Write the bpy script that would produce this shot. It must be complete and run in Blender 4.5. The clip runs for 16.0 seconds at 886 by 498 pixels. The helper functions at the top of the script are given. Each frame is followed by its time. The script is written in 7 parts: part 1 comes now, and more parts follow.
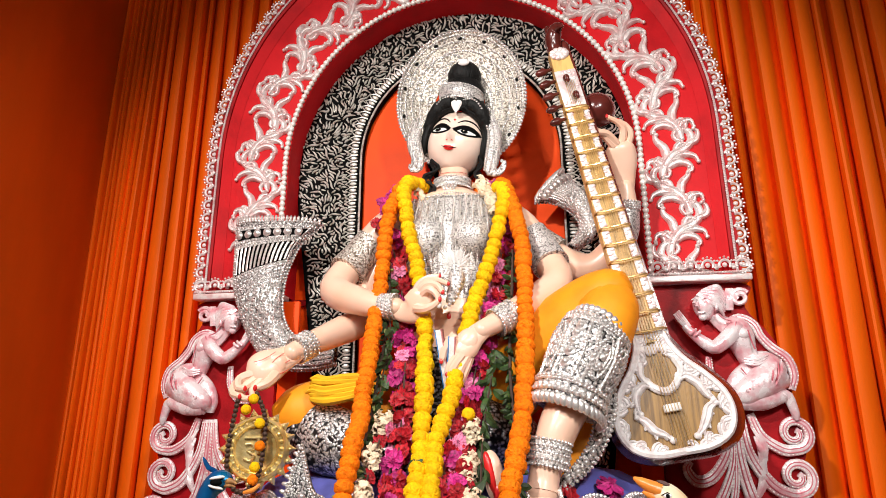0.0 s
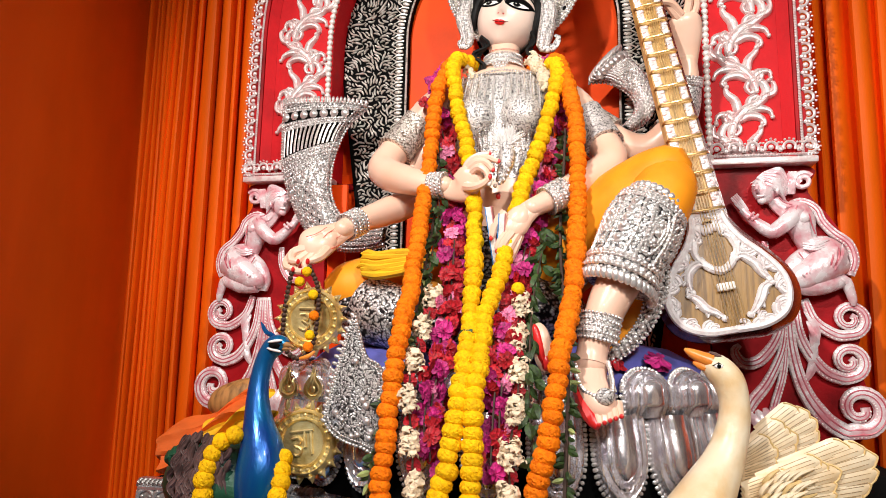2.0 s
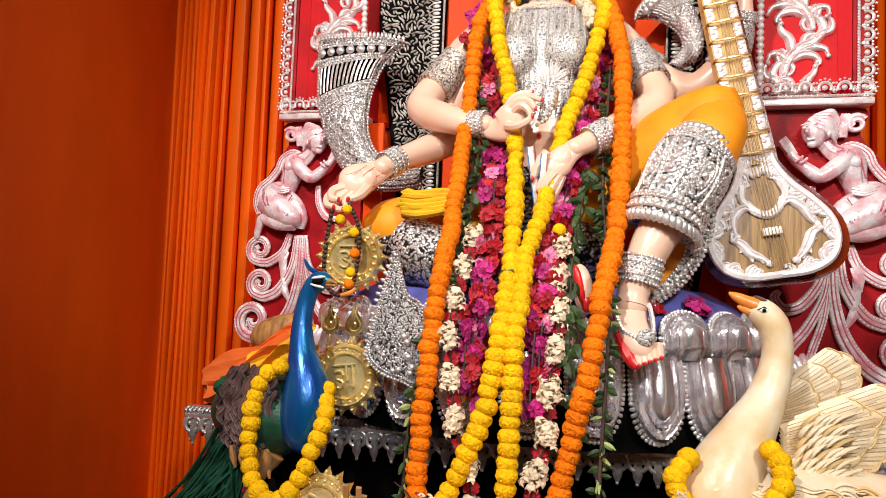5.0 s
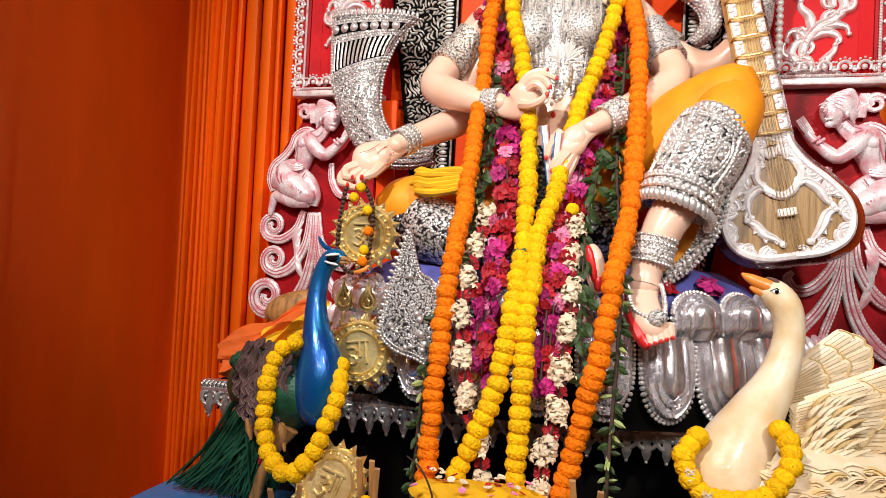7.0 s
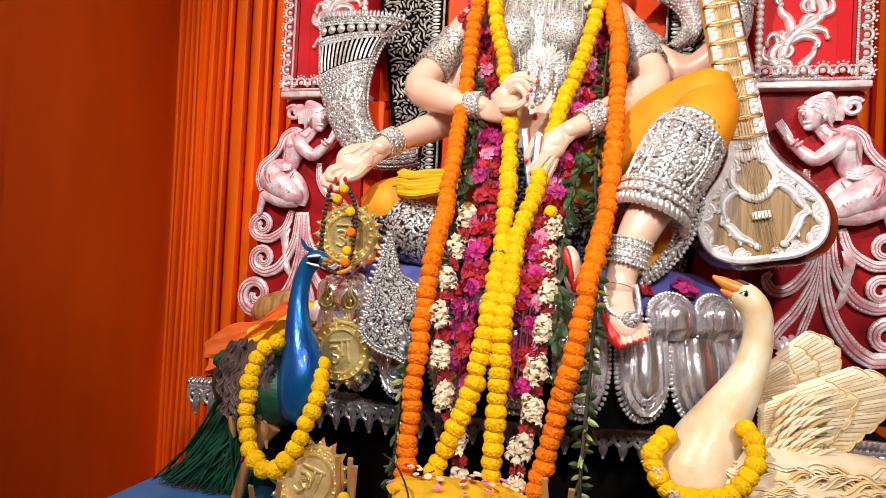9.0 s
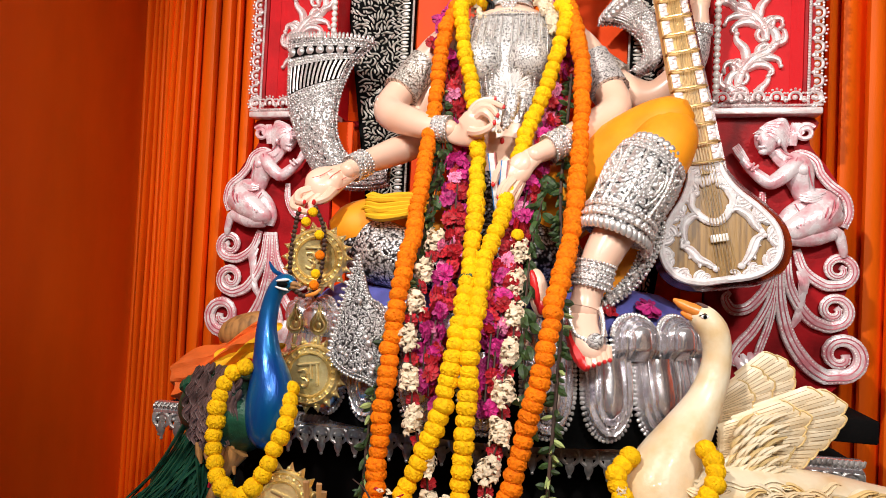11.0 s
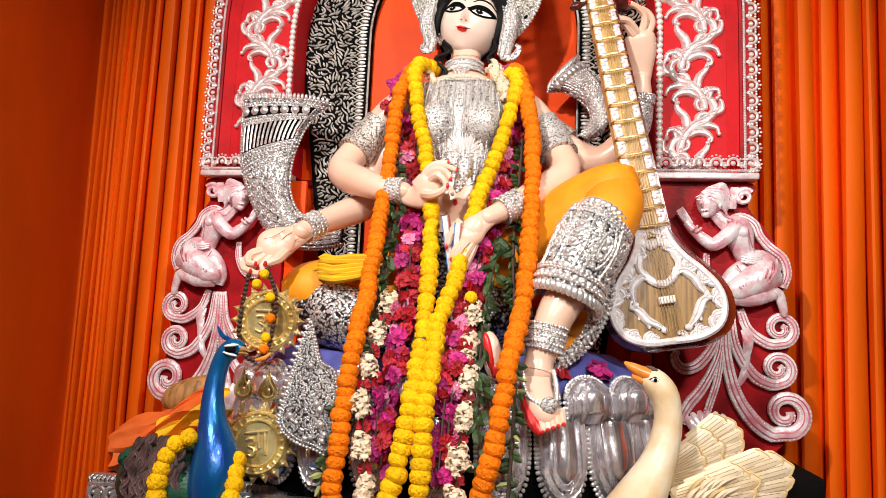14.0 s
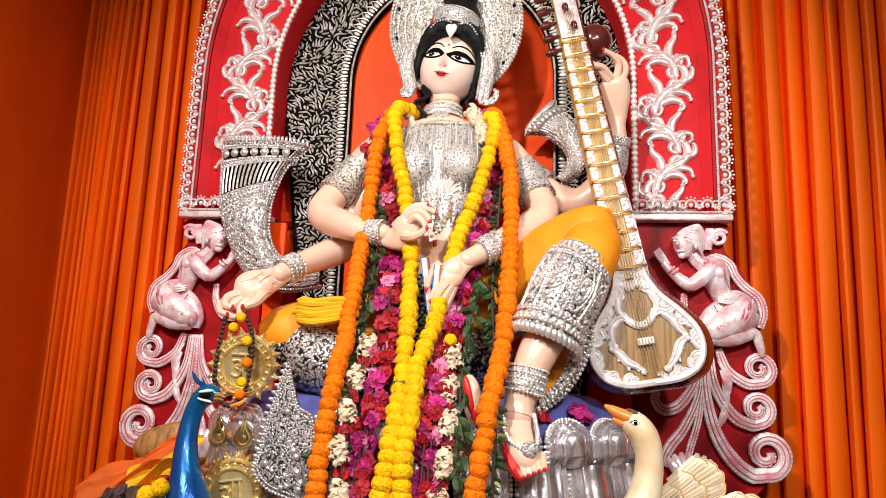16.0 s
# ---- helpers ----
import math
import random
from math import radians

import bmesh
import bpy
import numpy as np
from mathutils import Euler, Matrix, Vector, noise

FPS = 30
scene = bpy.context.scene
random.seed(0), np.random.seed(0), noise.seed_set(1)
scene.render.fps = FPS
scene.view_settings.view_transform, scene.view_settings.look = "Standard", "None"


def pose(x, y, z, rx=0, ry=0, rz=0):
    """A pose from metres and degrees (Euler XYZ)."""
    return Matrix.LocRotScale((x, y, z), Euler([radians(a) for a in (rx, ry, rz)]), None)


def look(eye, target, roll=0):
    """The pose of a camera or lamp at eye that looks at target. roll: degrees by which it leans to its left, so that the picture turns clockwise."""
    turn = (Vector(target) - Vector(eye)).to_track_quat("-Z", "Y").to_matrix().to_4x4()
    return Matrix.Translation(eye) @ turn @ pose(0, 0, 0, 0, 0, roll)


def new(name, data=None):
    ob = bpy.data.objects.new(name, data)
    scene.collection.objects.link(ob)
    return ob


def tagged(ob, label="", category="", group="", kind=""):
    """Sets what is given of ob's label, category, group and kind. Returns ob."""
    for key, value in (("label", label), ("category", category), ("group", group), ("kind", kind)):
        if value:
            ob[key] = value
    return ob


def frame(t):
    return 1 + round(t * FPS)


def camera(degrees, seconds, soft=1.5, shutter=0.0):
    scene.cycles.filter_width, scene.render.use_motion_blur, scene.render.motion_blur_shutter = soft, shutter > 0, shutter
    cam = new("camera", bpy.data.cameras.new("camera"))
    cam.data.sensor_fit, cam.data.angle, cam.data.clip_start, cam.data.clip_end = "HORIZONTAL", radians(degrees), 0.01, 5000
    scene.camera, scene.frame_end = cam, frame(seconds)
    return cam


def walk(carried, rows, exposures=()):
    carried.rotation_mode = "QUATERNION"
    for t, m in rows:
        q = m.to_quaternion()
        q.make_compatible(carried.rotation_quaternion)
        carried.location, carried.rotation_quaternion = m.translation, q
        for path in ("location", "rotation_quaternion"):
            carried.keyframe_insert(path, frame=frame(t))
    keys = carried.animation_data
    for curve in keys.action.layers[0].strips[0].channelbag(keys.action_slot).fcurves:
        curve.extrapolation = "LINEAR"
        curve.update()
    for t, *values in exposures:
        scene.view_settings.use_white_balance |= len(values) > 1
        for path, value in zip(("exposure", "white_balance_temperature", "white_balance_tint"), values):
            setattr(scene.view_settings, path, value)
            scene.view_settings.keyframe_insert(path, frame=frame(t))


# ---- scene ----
cam = camera(68.6, 16.0, soft=0.6)
PATH = [
    (0, (0.295, 0.063, 1.482), (-0.003, 1.956, 2.054), -0.1),
    (0.5, (0.294, 0.07, 1.476), (-0.019, 1.971, 2.012), 0.0),
    (1, (0.283, 0.078, 1.457), (-0.079, 1.999, 1.882), 0.5),
    (1.5, (0.269, 0.088, 1.433), (-0.14, 2.018, 1.759), 0.9),
    (2, (0.263, 0.096, 1.41), (-0.165, 2.028, 1.699), 1.2),
    (2.5, (0.251, 0.095, 1.405), (-0.192, 2.029, 1.657), 1.4),
    (3, (0.227, 0.095, 1.402), (-0.23, 2.03, 1.618), 1.6),
    (3.5, (0.22, 0.092, 1.401), (-0.251, 2.027, 1.586), 1.8),
    (4, (0.226, 0.092, 1.401), (-0.257, 2.026, 1.559), 2.0),
    (6.5, (0.209, 0.081, 1.402), (-0.305, 2.012, 1.458), 2.7),
    (7, (0.217, 0.079, 1.403), (-0.31, 2.008, 1.444), 2.8),
    (7.5, (0.235, 0.078, 1.405), (-0.305, 2.003, 1.435), 2.9),
    (8, (0.262, 0.075, 1.408), (-0.283, 1.999, 1.431), 3.0),
    (10.5, (0.275, 0.047, 1.445), (-0.184, 1.993, 1.493), 2.7),
    (11, (0.277, 0.044, 1.45), (-0.159, 1.995, 1.516), 2.7),
    (11.5, (0.275, 0.038, 1.453), (-0.134, 1.993, 1.542), 2.7),
    (12, (0.276, 0.035, 1.462), (-0.109, 1.995, 1.574), 2.6),
    (12.5, (0.277, 0.035, 1.468), (-0.084, 1.997, 1.607), 2.5),
    (13, (0.278, 0.036, 1.474), (-0.063, 2.0, 1.641), 2.5),
    (13.5, (0.275, 0.041, 1.476), (-0.045, 2.005, 1.676), 2.5),
    (14, (0.278, 0.042, 1.481), (-0.025, 2.006, 1.708), 2.4),
    (14.5, (0.282, 0.041, 1.485), (-0.006, 2.003, 1.743), 2.4),
    (15, (0.281, 0.044, 1.488), (0.01, 2.005, 1.776), 2.3),
    (15.5, (0.282, 0.041, 1.488), (0.023, 1.998, 1.808), 2.1),
    (16, (0.283, 0.041, 1.491), (0.035, 1.995, 1.837), 2.0),
]
walk(cam, [(t, look(eye, target, roll)) for t, eye, target, roll in PATH])

# ---- light ----
world = bpy.data.worlds.new("world")
scene.world = world
world.use_nodes = True
world.node_tree.nodes["Background"].inputs[0].default_value = (1.0, 0.86, 0.74, 1)
world.node_tree.nodes["Background"].inputs[1].default_value = 0.010


def flood(name, place, target, degrees, size, watts, colour):
    data = bpy.data.lights.new(name, "SPOT")
    data.spot_size, data.spot_blend, data.shadow_soft_size, data.energy, data.color = radians(degrees), 1.0, size, watts, colour
    ob = new(name, data)
    ob.matrix_world = look(place, target)
    return ob


flood("flood_and_fill", (-0.85, -0.6, 3.5), (0.0, 2.2, 1.82), 74, 0.05, 450, (1.0, 0.95, 0.89))
# Added fill from the right front; no such lamp is seen.
flood("flood_and_fill", (1.3, -0.7, 3.1), (0.4, 2.2, 1.60), 67, 0.12, 255, (1.0, 0.95, 0.90))
# Unseen fill panel, added for streak highlights on the metal.
panel = bpy.data.lights.new("fill_light", "AREA")
panel.shape, panel.size, panel.size_y, panel.energy, panel.color = "RECTANGLE", 1.3, 0.22, 25, (1.0, 0.95, 0.9)
new("fill_light", panel).matrix_world = look((0.35, -1.3, 2.75), (0.0, 2.1, 1.3))
scene.view_settings.exposure = -0.17


# ---- materials ----
def mat(name, base, rough=0.5, metal=0.0, var=0.2, scale=14.0, bump=0.15, bscale=160.0, coat=0.0, vary=0.0, stretch=(1, 1, 1), sheen=0.0, spec=0.5, second=None):
    m = bpy.data.materials.new(name)
    m.use_nodes = True
    nt = m.node_tree
    n, l = nt.nodes, nt.links
    b = n["Principled BSDF"]
    b.inputs["Roughness"].default_value = rough
    b.inputs["Metallic"].default_value = metal
    b.inputs["Specular IOR Level"].default_value = spec
    b.inputs["Coat Weight"].default_value = coat
    b.inputs["Sheen Weight"].default_value = sheen
    tc = n.new("ShaderNodeTexCoord")
    mp = n.new("ShaderNodeMapping")
    mp.inputs["Scale"].default_value = stretch
    l.new(tc.outputs["Object"], mp.inputs["Vector"])
    big = n.new("ShaderNodeTexNoise")
    big.inputs["Scale"].default_value = scale
    big.inputs["Detail"].default_value = 5
    l.new(mp.outputs[0], big.inputs["Vector"])
    fine = n.new("ShaderNodeTexNoise")
    fine.inputs["Scale"].default_value = bscale
    fine.inputs["Detail"].default_value = 3
    l.new(mp.outputs[0], fine.inputs["Vector"])
    mix = n.new("ShaderNodeMix")
    mix.data_type = "RGBA"
    dark = second or tuple(c * (1 - 2 * var) for c in base)
    light = base if second else tuple(min(1, c * (1 + var)) for c in base)
    mix.inputs[6].default_value = (*dark, 1)
    mix.inputs[7].default_value = (*light, 1)
    ramp = n.new("ShaderNodeMapRange")
    ramp.inputs[1].default_value, ramp.inputs[2].default_value = 0.30, 0.58
    l.new(big.outputs["Fac"], ramp.inputs[0])
    l.new(ramp.outputs[0], mix.inputs[0])
    out = mix.outputs[2]
    hs = n.new("ShaderNodeHueSaturation")
    l.new(out, hs.inputs["Color"])
    add = n.new("ShaderNodeMath")
    add.operation = "MULTIPLY_ADD"
    add.inputs[1].default_value, add.inputs[2].default_value = 0.35 * var, 1 - 0.17 * var
    l.new(fine.outputs["Fac"], add.inputs[0])
    if vary:
        info = n.new("ShaderNodeObjectInfo")
        ma = n.new("ShaderNodeMath")
        ma.operation = "MULTIPLY_ADD"
        ma.inputs[1].default_value, ma.inputs[2].default_value = vary, 1 - vary / 2
        l.new(info.outputs["Random"], ma.inputs[0])
        mu = n.new("ShaderNodeMath")
        mu.operation = "MULTIPLY"
        l.new(ma.outputs[0], mu.inputs[0])
        l.new(add.outputs[0], mu.inputs[1])
        l.new(mu.outputs[0], hs.inputs["Value"])
    else:
        l.new(add.outputs[0], hs.inputs["Value"])
    l.new(hs.outputs[0], b.inputs["Base Color"])
    rr = n.new("ShaderNodeMath")
    rr.operation = "MULTIPLY_ADD"
    rr.inputs[1].default_value, rr.inputs[2].default_value = 0.25 * rough, rough * 0.88
    l.new(big.outputs["Fac"], rr.inputs[0])
    l.new(rr.outputs[0], b.inputs["Roughness"])
    if bump:
        bp = n.new("ShaderNodeBump")
        bp.inputs["Strength"].default_value = bump
        bp.inputs["Distance"].default_value = 0.004
        l.new(fine.outputs["Fac"], bp.inputs["Height"])
        l.new(bp.outputs[0], b.inputs["Normal"])
    return m


def lace(name, bright, dark, scale=210.0, metal=0.55, rough=0.34, cut=0.46):
    """Pressed foil filigree: small raised cells and curls with dark gaps."""
    m = bpy.data.materials.new(name)
    m.use_nodes = True
    nt = m.node_tree
    n, l = nt.nodes, nt.links
    b = n["Principled BSDF"]
    b.inputs["Metallic"].default_value = metal
    b.inputs["Roughness"].default_value = rough
    tc = n.new("ShaderNodeTexCoord")
    warp = n.new("ShaderNodeTexNoise")
    warp.inputs["Scale"].default_value = scale * 0.35
    l.new(tc.outputs["Object"], warp.inputs["Vector"])
    vm = n.new("ShaderNodeVectorMath")
    vm.operation = "MULTIPLY_ADD"
    vm.inputs[1].default_value = (0.018, 0.018, 0.018)
    l.new(warp.outputs["Color"], vm.inputs[0])
    l.new(tc.outputs["Object"], vm.inputs[2])
    vo = n.new("ShaderNodeTexVoronoi")
    vo.inputs["Scale"].default_value = scale
    l.new(vm.outputs[0], vo.inputs["Vector"])
    wave = n.new("ShaderNodeTexNoise")
    wave.inputs["Scale"].default_value = scale * 0.12
    l.new(tc.outputs["Object"], wave.inputs["Vector"])
    r = n.new("ShaderNodeMapRange")
    r.inputs[1].default_value, r.inputs[2].default_value = cut + 0.38, cut
    l.new(vo.outputs["Distance"], r.inputs[0])
    mix = n.new("ShaderNodeMix")
    mix.data_type = "RGBA"
    mix.inputs[6].default_value, mix.inputs[7].default_value = (*dark, 1), (*bright, 1)
    l.new(r.outputs[0], mix.inputs[0])
    hs = n.new("ShaderNodeHueSaturation")
    ma = n.new("ShaderNodeMath")
    ma.operation = "MULTIPLY_ADD"
    ma.inputs[1].default_value, ma.inputs[2].default_value = 0.7, 0.62
    l.new(wave.outputs["Fac"], ma.inputs[0])
    l.new(ma.outputs[0], hs.inputs["Value"])
    l.new(mix.outputs[2], hs.inputs["Color"])
    l.new(hs.outputs[0], b.inputs["Base Color"])
    bp = n.new("ShaderNodeBump")
    bp.inputs["Strength"].default_value, bp.inputs["Distance"].default_value = 0.55, 0.003
    l.new(r.outputs[0], bp.inputs["Height"])
    l.new(bp.outputs[0], b.inputs["Normal"])
    return m


M = {}
M["curtain"] = mat("curtain_cloth", (0.90, 0.132, 0.002), 0.55, var=0.14, scale=5, bump=0.2, bscale=420, stretch=(1, 1, 0.15), spec=0.2)
M["wallcloth"] = mat("wall_cloth", (0.68, 0.096, 0.003), 0.45, var=0.14, scale=1.6, bump=0.08, bscale=60, stretch=(1, 1, 0.3), spec=0.3)
M["stage"] = mat("stage_cloth", (0.50, 0.09, 0.02), 0.7, var=0.2, scale=6)
M["concrete"] = mat("floor_carpet", (0.25, 0.06, 0.04), 0.9, var=0.2, scale=9)
# Tone of the unseen walls, kept dark for contrast in the metal.
M["plain"] = mat("unseen_shell", (0.24, 0.17, 0.13), 0.85, var=0.15, scale=3)
M["red"] = mat("red_paint", (0.55, 0.010, 0.015), 0.5, var=0.12, scale=7, bump=0.2, bscale=90, spec=0.12)
M["maroon"] = mat("maroon_paint", (0.33, 0.007, 0.011), 0.5, var=0.25, scale=9, bump=0.25, bscale=110, spec=0.15)
M["flame"] = mat("orange_red_paint", (0.92, 0.075, 0.004), 0.5, var=0.1, scale=4, bump=0.1, spec=0.12)
M["moulding"] = mat("silver_white_paint", (0.86, 0.80, 0.79), 0.32, 0.3, var=0.1, scale=45, bump=0.3, bscale=240, second=(0.76, 0.50, 0.50))
M["whitecarve"] = mat("white_carved_paint", (0.86, 0.83, 0.83), 0.4, 0.05, var=0.1, scale=60, bump=0.3, bscale=240, second=(0.72, 0.63, 0.63))
M["pearl"] = mat("pearl_paint", (0.86, 0.82, 0.78), 0.28, 0.2, var=0.08, scale=50, bump=0.05)
M["relief"] = mat("pink_silver_paint", (0.92, 0.83, 0.85), 0.27, 0.15, var=0.14, scale=22, bump=0.35, bscale=120, second=(0.76, 0.28, 0.33))
M["pinkwash"] = mat("pink_red_wash_and_shade", (0.56, 0.11, 0.15), 0.4, 0.05, var=0.3, scale=30, bump=0.2, second=(0.66, 0.26, 0.30))
M["silver"] = mat("silver_foil", (0.94, 0.92, 0.95), 0.24, 0.84, var=0.12, scale=24, bump=0.45, bscale=34, second=(0.66, 0.62, 0.66))
M["panelsilver"] = mat("aged_silver", (0.84, 0.81, 0.76), 0.28, 0.35, var=0.2, scale=40, bump=0.3, bscale=150, second=(0.50, 0.45, 0.38))
# Fringe silver, darkened for dirt and for the shade it hangs in.
M["fringesilver"] = mat("dirty_shaded_silver", (0.55, 0.53, 0.51), 0.32, 0.6, var=0.3, scale=22, bump=0.3, bscale=150, second=(0.20, 0.17, 0.155))
M["bead"] = mat("silver_beads", (0.84, 0.82, 0.80), 0.24, 0.7, var=0.1, scale=90, bump=0.1)
M["lace"] = lace("silver_filigree", (0.82, 0.79, 0.77), (0.13, 0.12, 0.12), 185.0, 0.42, 0.36, 0.44)
M["lacehorn"] = lace("pressed_silver_filigree", (0.70, 0.69, 0.68), (0.05, 0.048, 0.048), 190, 0.6, 0.3, 0.34)
M["lacebold"] = lace("bold_silver_filigree", (0.84, 0.82, 0.81), (0.03, 0.028, 0.03), 125, 0.6, 0.3, 0.34)
M["lacewarm"] = lace("warm_silver_filigree", (0.88, 0.82, 0.74), (0.20, 0.15, 0.11), 140, 0.5, 0.34, 0.40)
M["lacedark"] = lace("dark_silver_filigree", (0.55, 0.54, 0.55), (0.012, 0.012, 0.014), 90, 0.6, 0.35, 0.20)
M["black"] = mat("black_lacquer", (0.004, 0.004, 0.004), 0.7, var=0.2, bump=0.1, spec=0.03)
M["blackcloth"] = mat("black_cloth", (0.006, 0.0055, 0.0055), 0.95, var=0.2, spec=0.05)
M["gold"] = mat("pressed_brass", (0.95, 0.77, 0.36), 0.25, 0.68, var=0.15, scale=22, bump=0.25, bscale=120, second=(0.62, 0.42, 0.13))
M["skin"] = mat("cream_enamel", (0.87, 0.585, 0.445), 0.3, var=0.05, scale=8, bump=0.03, coat=0.35, second=(0.84, 0.52, 0.37))
M["face"] = mat("face_enamel", (0.92, 0.72, 0.61), 0.3, var=0.04, scale=8, bump=0.02, coat=0.35)
M["hair"] = mat("black_hair", (0.006, 0.006, 0.006), 0.6, var=0.3, scale=40, bump=0.8, bscale=140, stretch=(1, 1, 0.25), spec=0.2)
M["sari"] = mat("mustard_orange_silk", (0.88, 0.31, 0.014), 0.5, var=0.1, scale=9, bump=0.12, bscale=380, spec=0.25)
M["white"] = mat("white_enamel", (0.86, 0.84, 0.82), 0.3, var=0.04, bump=0.02)
M["lip"] = mat("red_enamel", (0.62, 0.02, 0.02), 0.3, var=0.06, bump=0.02)
M["wood"] = mat("varnished_wood", (0.36, 0.20, 0.055), 0.38, var=0.25, scale=22, bump=0.15, stretch=(4.0, 1, 0.16), second=(0.13, 0.066, 0.018))
M["neckwood"] = mat("pale_wood", (0.66, 0.42, 0.14), 0.4, var=0.15, scale=20, stretch=(3, 1, 0.4), bump=0.1)
M["gourd"] = mat("dark_red_lacquer", (0.10, 0.018, 0.014), 0.2, var=0.2, scale=12, coat=0.5, bump=0.05)
M["brass"] = mat("brass_wire", (0.75, 0.52, 0.22), 0.3, 0.8, var=0.1)
M["marigold_y"] = mat("yellow_petals", (1.0, 0.515, 0.002), 0.7, var=0.12, scale=5, bump=0.5, bscale=22, vary=0.2, spec=0.2)
M["marigold_o"] = mat("orange_petals", (1.0, 0.20, 0.001), 0.7, var=0.14, scale=5, bump=0.6, bscale=22, vary=0.2, spec=0.2)
M["magenta"] = mat("magenta_petals", (0.46, 0.014, 0.17), 0.6, var=0.3, scale=6, bump=0.2, vary=0.6)
M["pink"] = mat("pink_petals", (0.78, 0.22, 0.40), 0.6, var=0.25, scale=6, bump=0.2, vary=0.4)
M["rose"] = mat("deep_red_petals", (0.42, 0.006, 0.016), 0.6, var=0.3, scale=6, bump=0.2, vary=0.5)
M["tuberose"] = mat("cream_petals", (0.80, 0.66, 0.47), 0.6, var=0.15, scale=6, bump=0.2, vary=0.25)
M["leaf"] = mat("green_leaf", (0.030, 0.062, 0.014), 0.5, var=0.35, scale=4, bump=0.2, vary=0.6)
M["leafpale"] = mat("pale_green_leaf", (0.30, 0.36, 0.12), 0.55, var=0.3, scale=60, bump=0.2, vary=0.5)
M["bluecloth"] = mat("blue_cloth", (0.10, 0.105, 0.40), 0.8, var=0.2, scale=10, bump=0.2, bscale=500)
M["bluetop"] = mat("blue_laminate", (0.035, 0.22, 0.56), 0.42, var=0.14, scale=7, bump=0.05)
M["peablue"] = mat("peacock_blue_paint", (0.006, 0.065, 0.34), 0.28, 0.5, var=0.2, scale=7, coat=0.3, bump=0.2, bscale=110, stretch=(1.6, 1.6, 0.45), second=(0.004, 0.22, 0.42))
M["peagreen"] = mat("dark_green_paint", (0.010, 0.062, 0.032), 0.4, 0.1, var=0.4, scale=18, bump=0.3)
M["peabrown"] = mat("brown_purple_paint", (0.13, 0.075, 0.07), 0.45, var=0.35, scale=24, bump=0.3)
M["bamboo"] = mat("brown_stick", (0.36, 0.17, 0.05), 0.6, var=0.3, scale=30, stretch=(2, 2, 0.3))
M["cream"] = mat("cream_paint", (0.87, 0.75, 0.54), 0.38, var=0.2, scale=12, bump=0.25, bscale=90, coat=0.2, second=(0.76, 0.54, 0.28))
M["creamdark"] = mat("ochre_paint", (0.70, 0.50, 0.22), 0.45, var=0.15, scale=10)
M["featherline"] = mat("brown_feather_line", (0.42, 0.29, 0.15), 0.5, var=0.2, scale=20)
M["beak"] = mat("orange_beak_paint", (0.78, 0.26, 0.04), 0.35, var=0.15, scale=20)
M["yellowcloth"] = mat("yellow_cloth", (0.84, 0.46, 0.006), 0.75, var=0.08, scale=16, bump=0.4, bscale=300)
M["orangecloth"] = mat("orange_cloth", (0.72, 0.125, 0.012), 0.75, var=0.07, scale=14, bump=0.4, bscale=300)
M["seed"] = mat("rudraksha_brown", (0.055, 0.024, 0.014), 0.6, var=0.3, scale=200, bump=0.6)
M["page"] = mat("paper_edges", (0.76, 0.70, 0.66), 0.7, var=0.1, scale=80)
M["bookcover"] = mat("book_cover", (0.55, 0.20, 0.22), 0.5, var=0.15)
M["thread"] = mat("thin_twig", (0.06, 0.03, 0.02), 0.7, var=0.2)


# ---- shapes ----
class Geo:
    """Vertices, faces and material slots of one mesh."""

    def __init__(self):
        self.v, self.f, self.m = [], [], []

    def add(self, shape, slot=0, move=None):
        v, f = shape
        o = len(self.v)
        for p in v:
            p = Vector(p)
            self.v.append(tuple(move @ p) if move else tuple(p))
        for q in f:
            self.f.append(tuple(i + o for i in q))
            self.m.append(slot)
        return self

    def mesh(self, name, mats, smooth=True):
        me = bpy.data.meshes.new(name)
        me.from_pydata(self.v, [], self.f)
        for x in (mats if isinstance(mats, (list, tuple)) else [mats]):
            me.materials.append(M[x])
        me.polygons.foreach_set("material_index", self.m)
        me.polygons.foreach_set("use_smooth", [smooth] * len(self.f))
        bm = bmesh.new()
        bm.from_mesh(me)
        bmesh.ops.recalc_face_normals(bm, faces=bm.faces)
        bm.to_mesh(me)
        bm.free()
        if smooth:
            me.set_sharp_from_angle(angle=radians(42))
        me.update()
        return me


def thing(name, label, category, base, group="", kind=""):
    ob = new(name)
    ob.location = base
    ob.empty_display_size = 0.05
    return tagged(ob, label, category, group, kind)


def root(ob):
    while ob.parent:
        ob = ob.parent
    return ob


def part(name, geo, mats, parent=None, label="", smooth=True, kind=""):
    me = geo if isinstance(geo, bpy.types.Mesh) else geo.mesh(name, mats, smooth)
    ob = new(name, me)
    if parent:
        ob.parent = parent
        top = root(parent)
        if parent is top:
            ob.matrix_parent_inverse = Matrix.Translation(top.location).inverted() if top.type == "EMPTY" else Matrix()
    return tagged(ob, label, kind=kind)


def solo(name, geo, mats, label, category, group="", kind="", smooth=True):
    return tagged(part(name, geo, mats, None, "", smooth), label, category, group, kind)


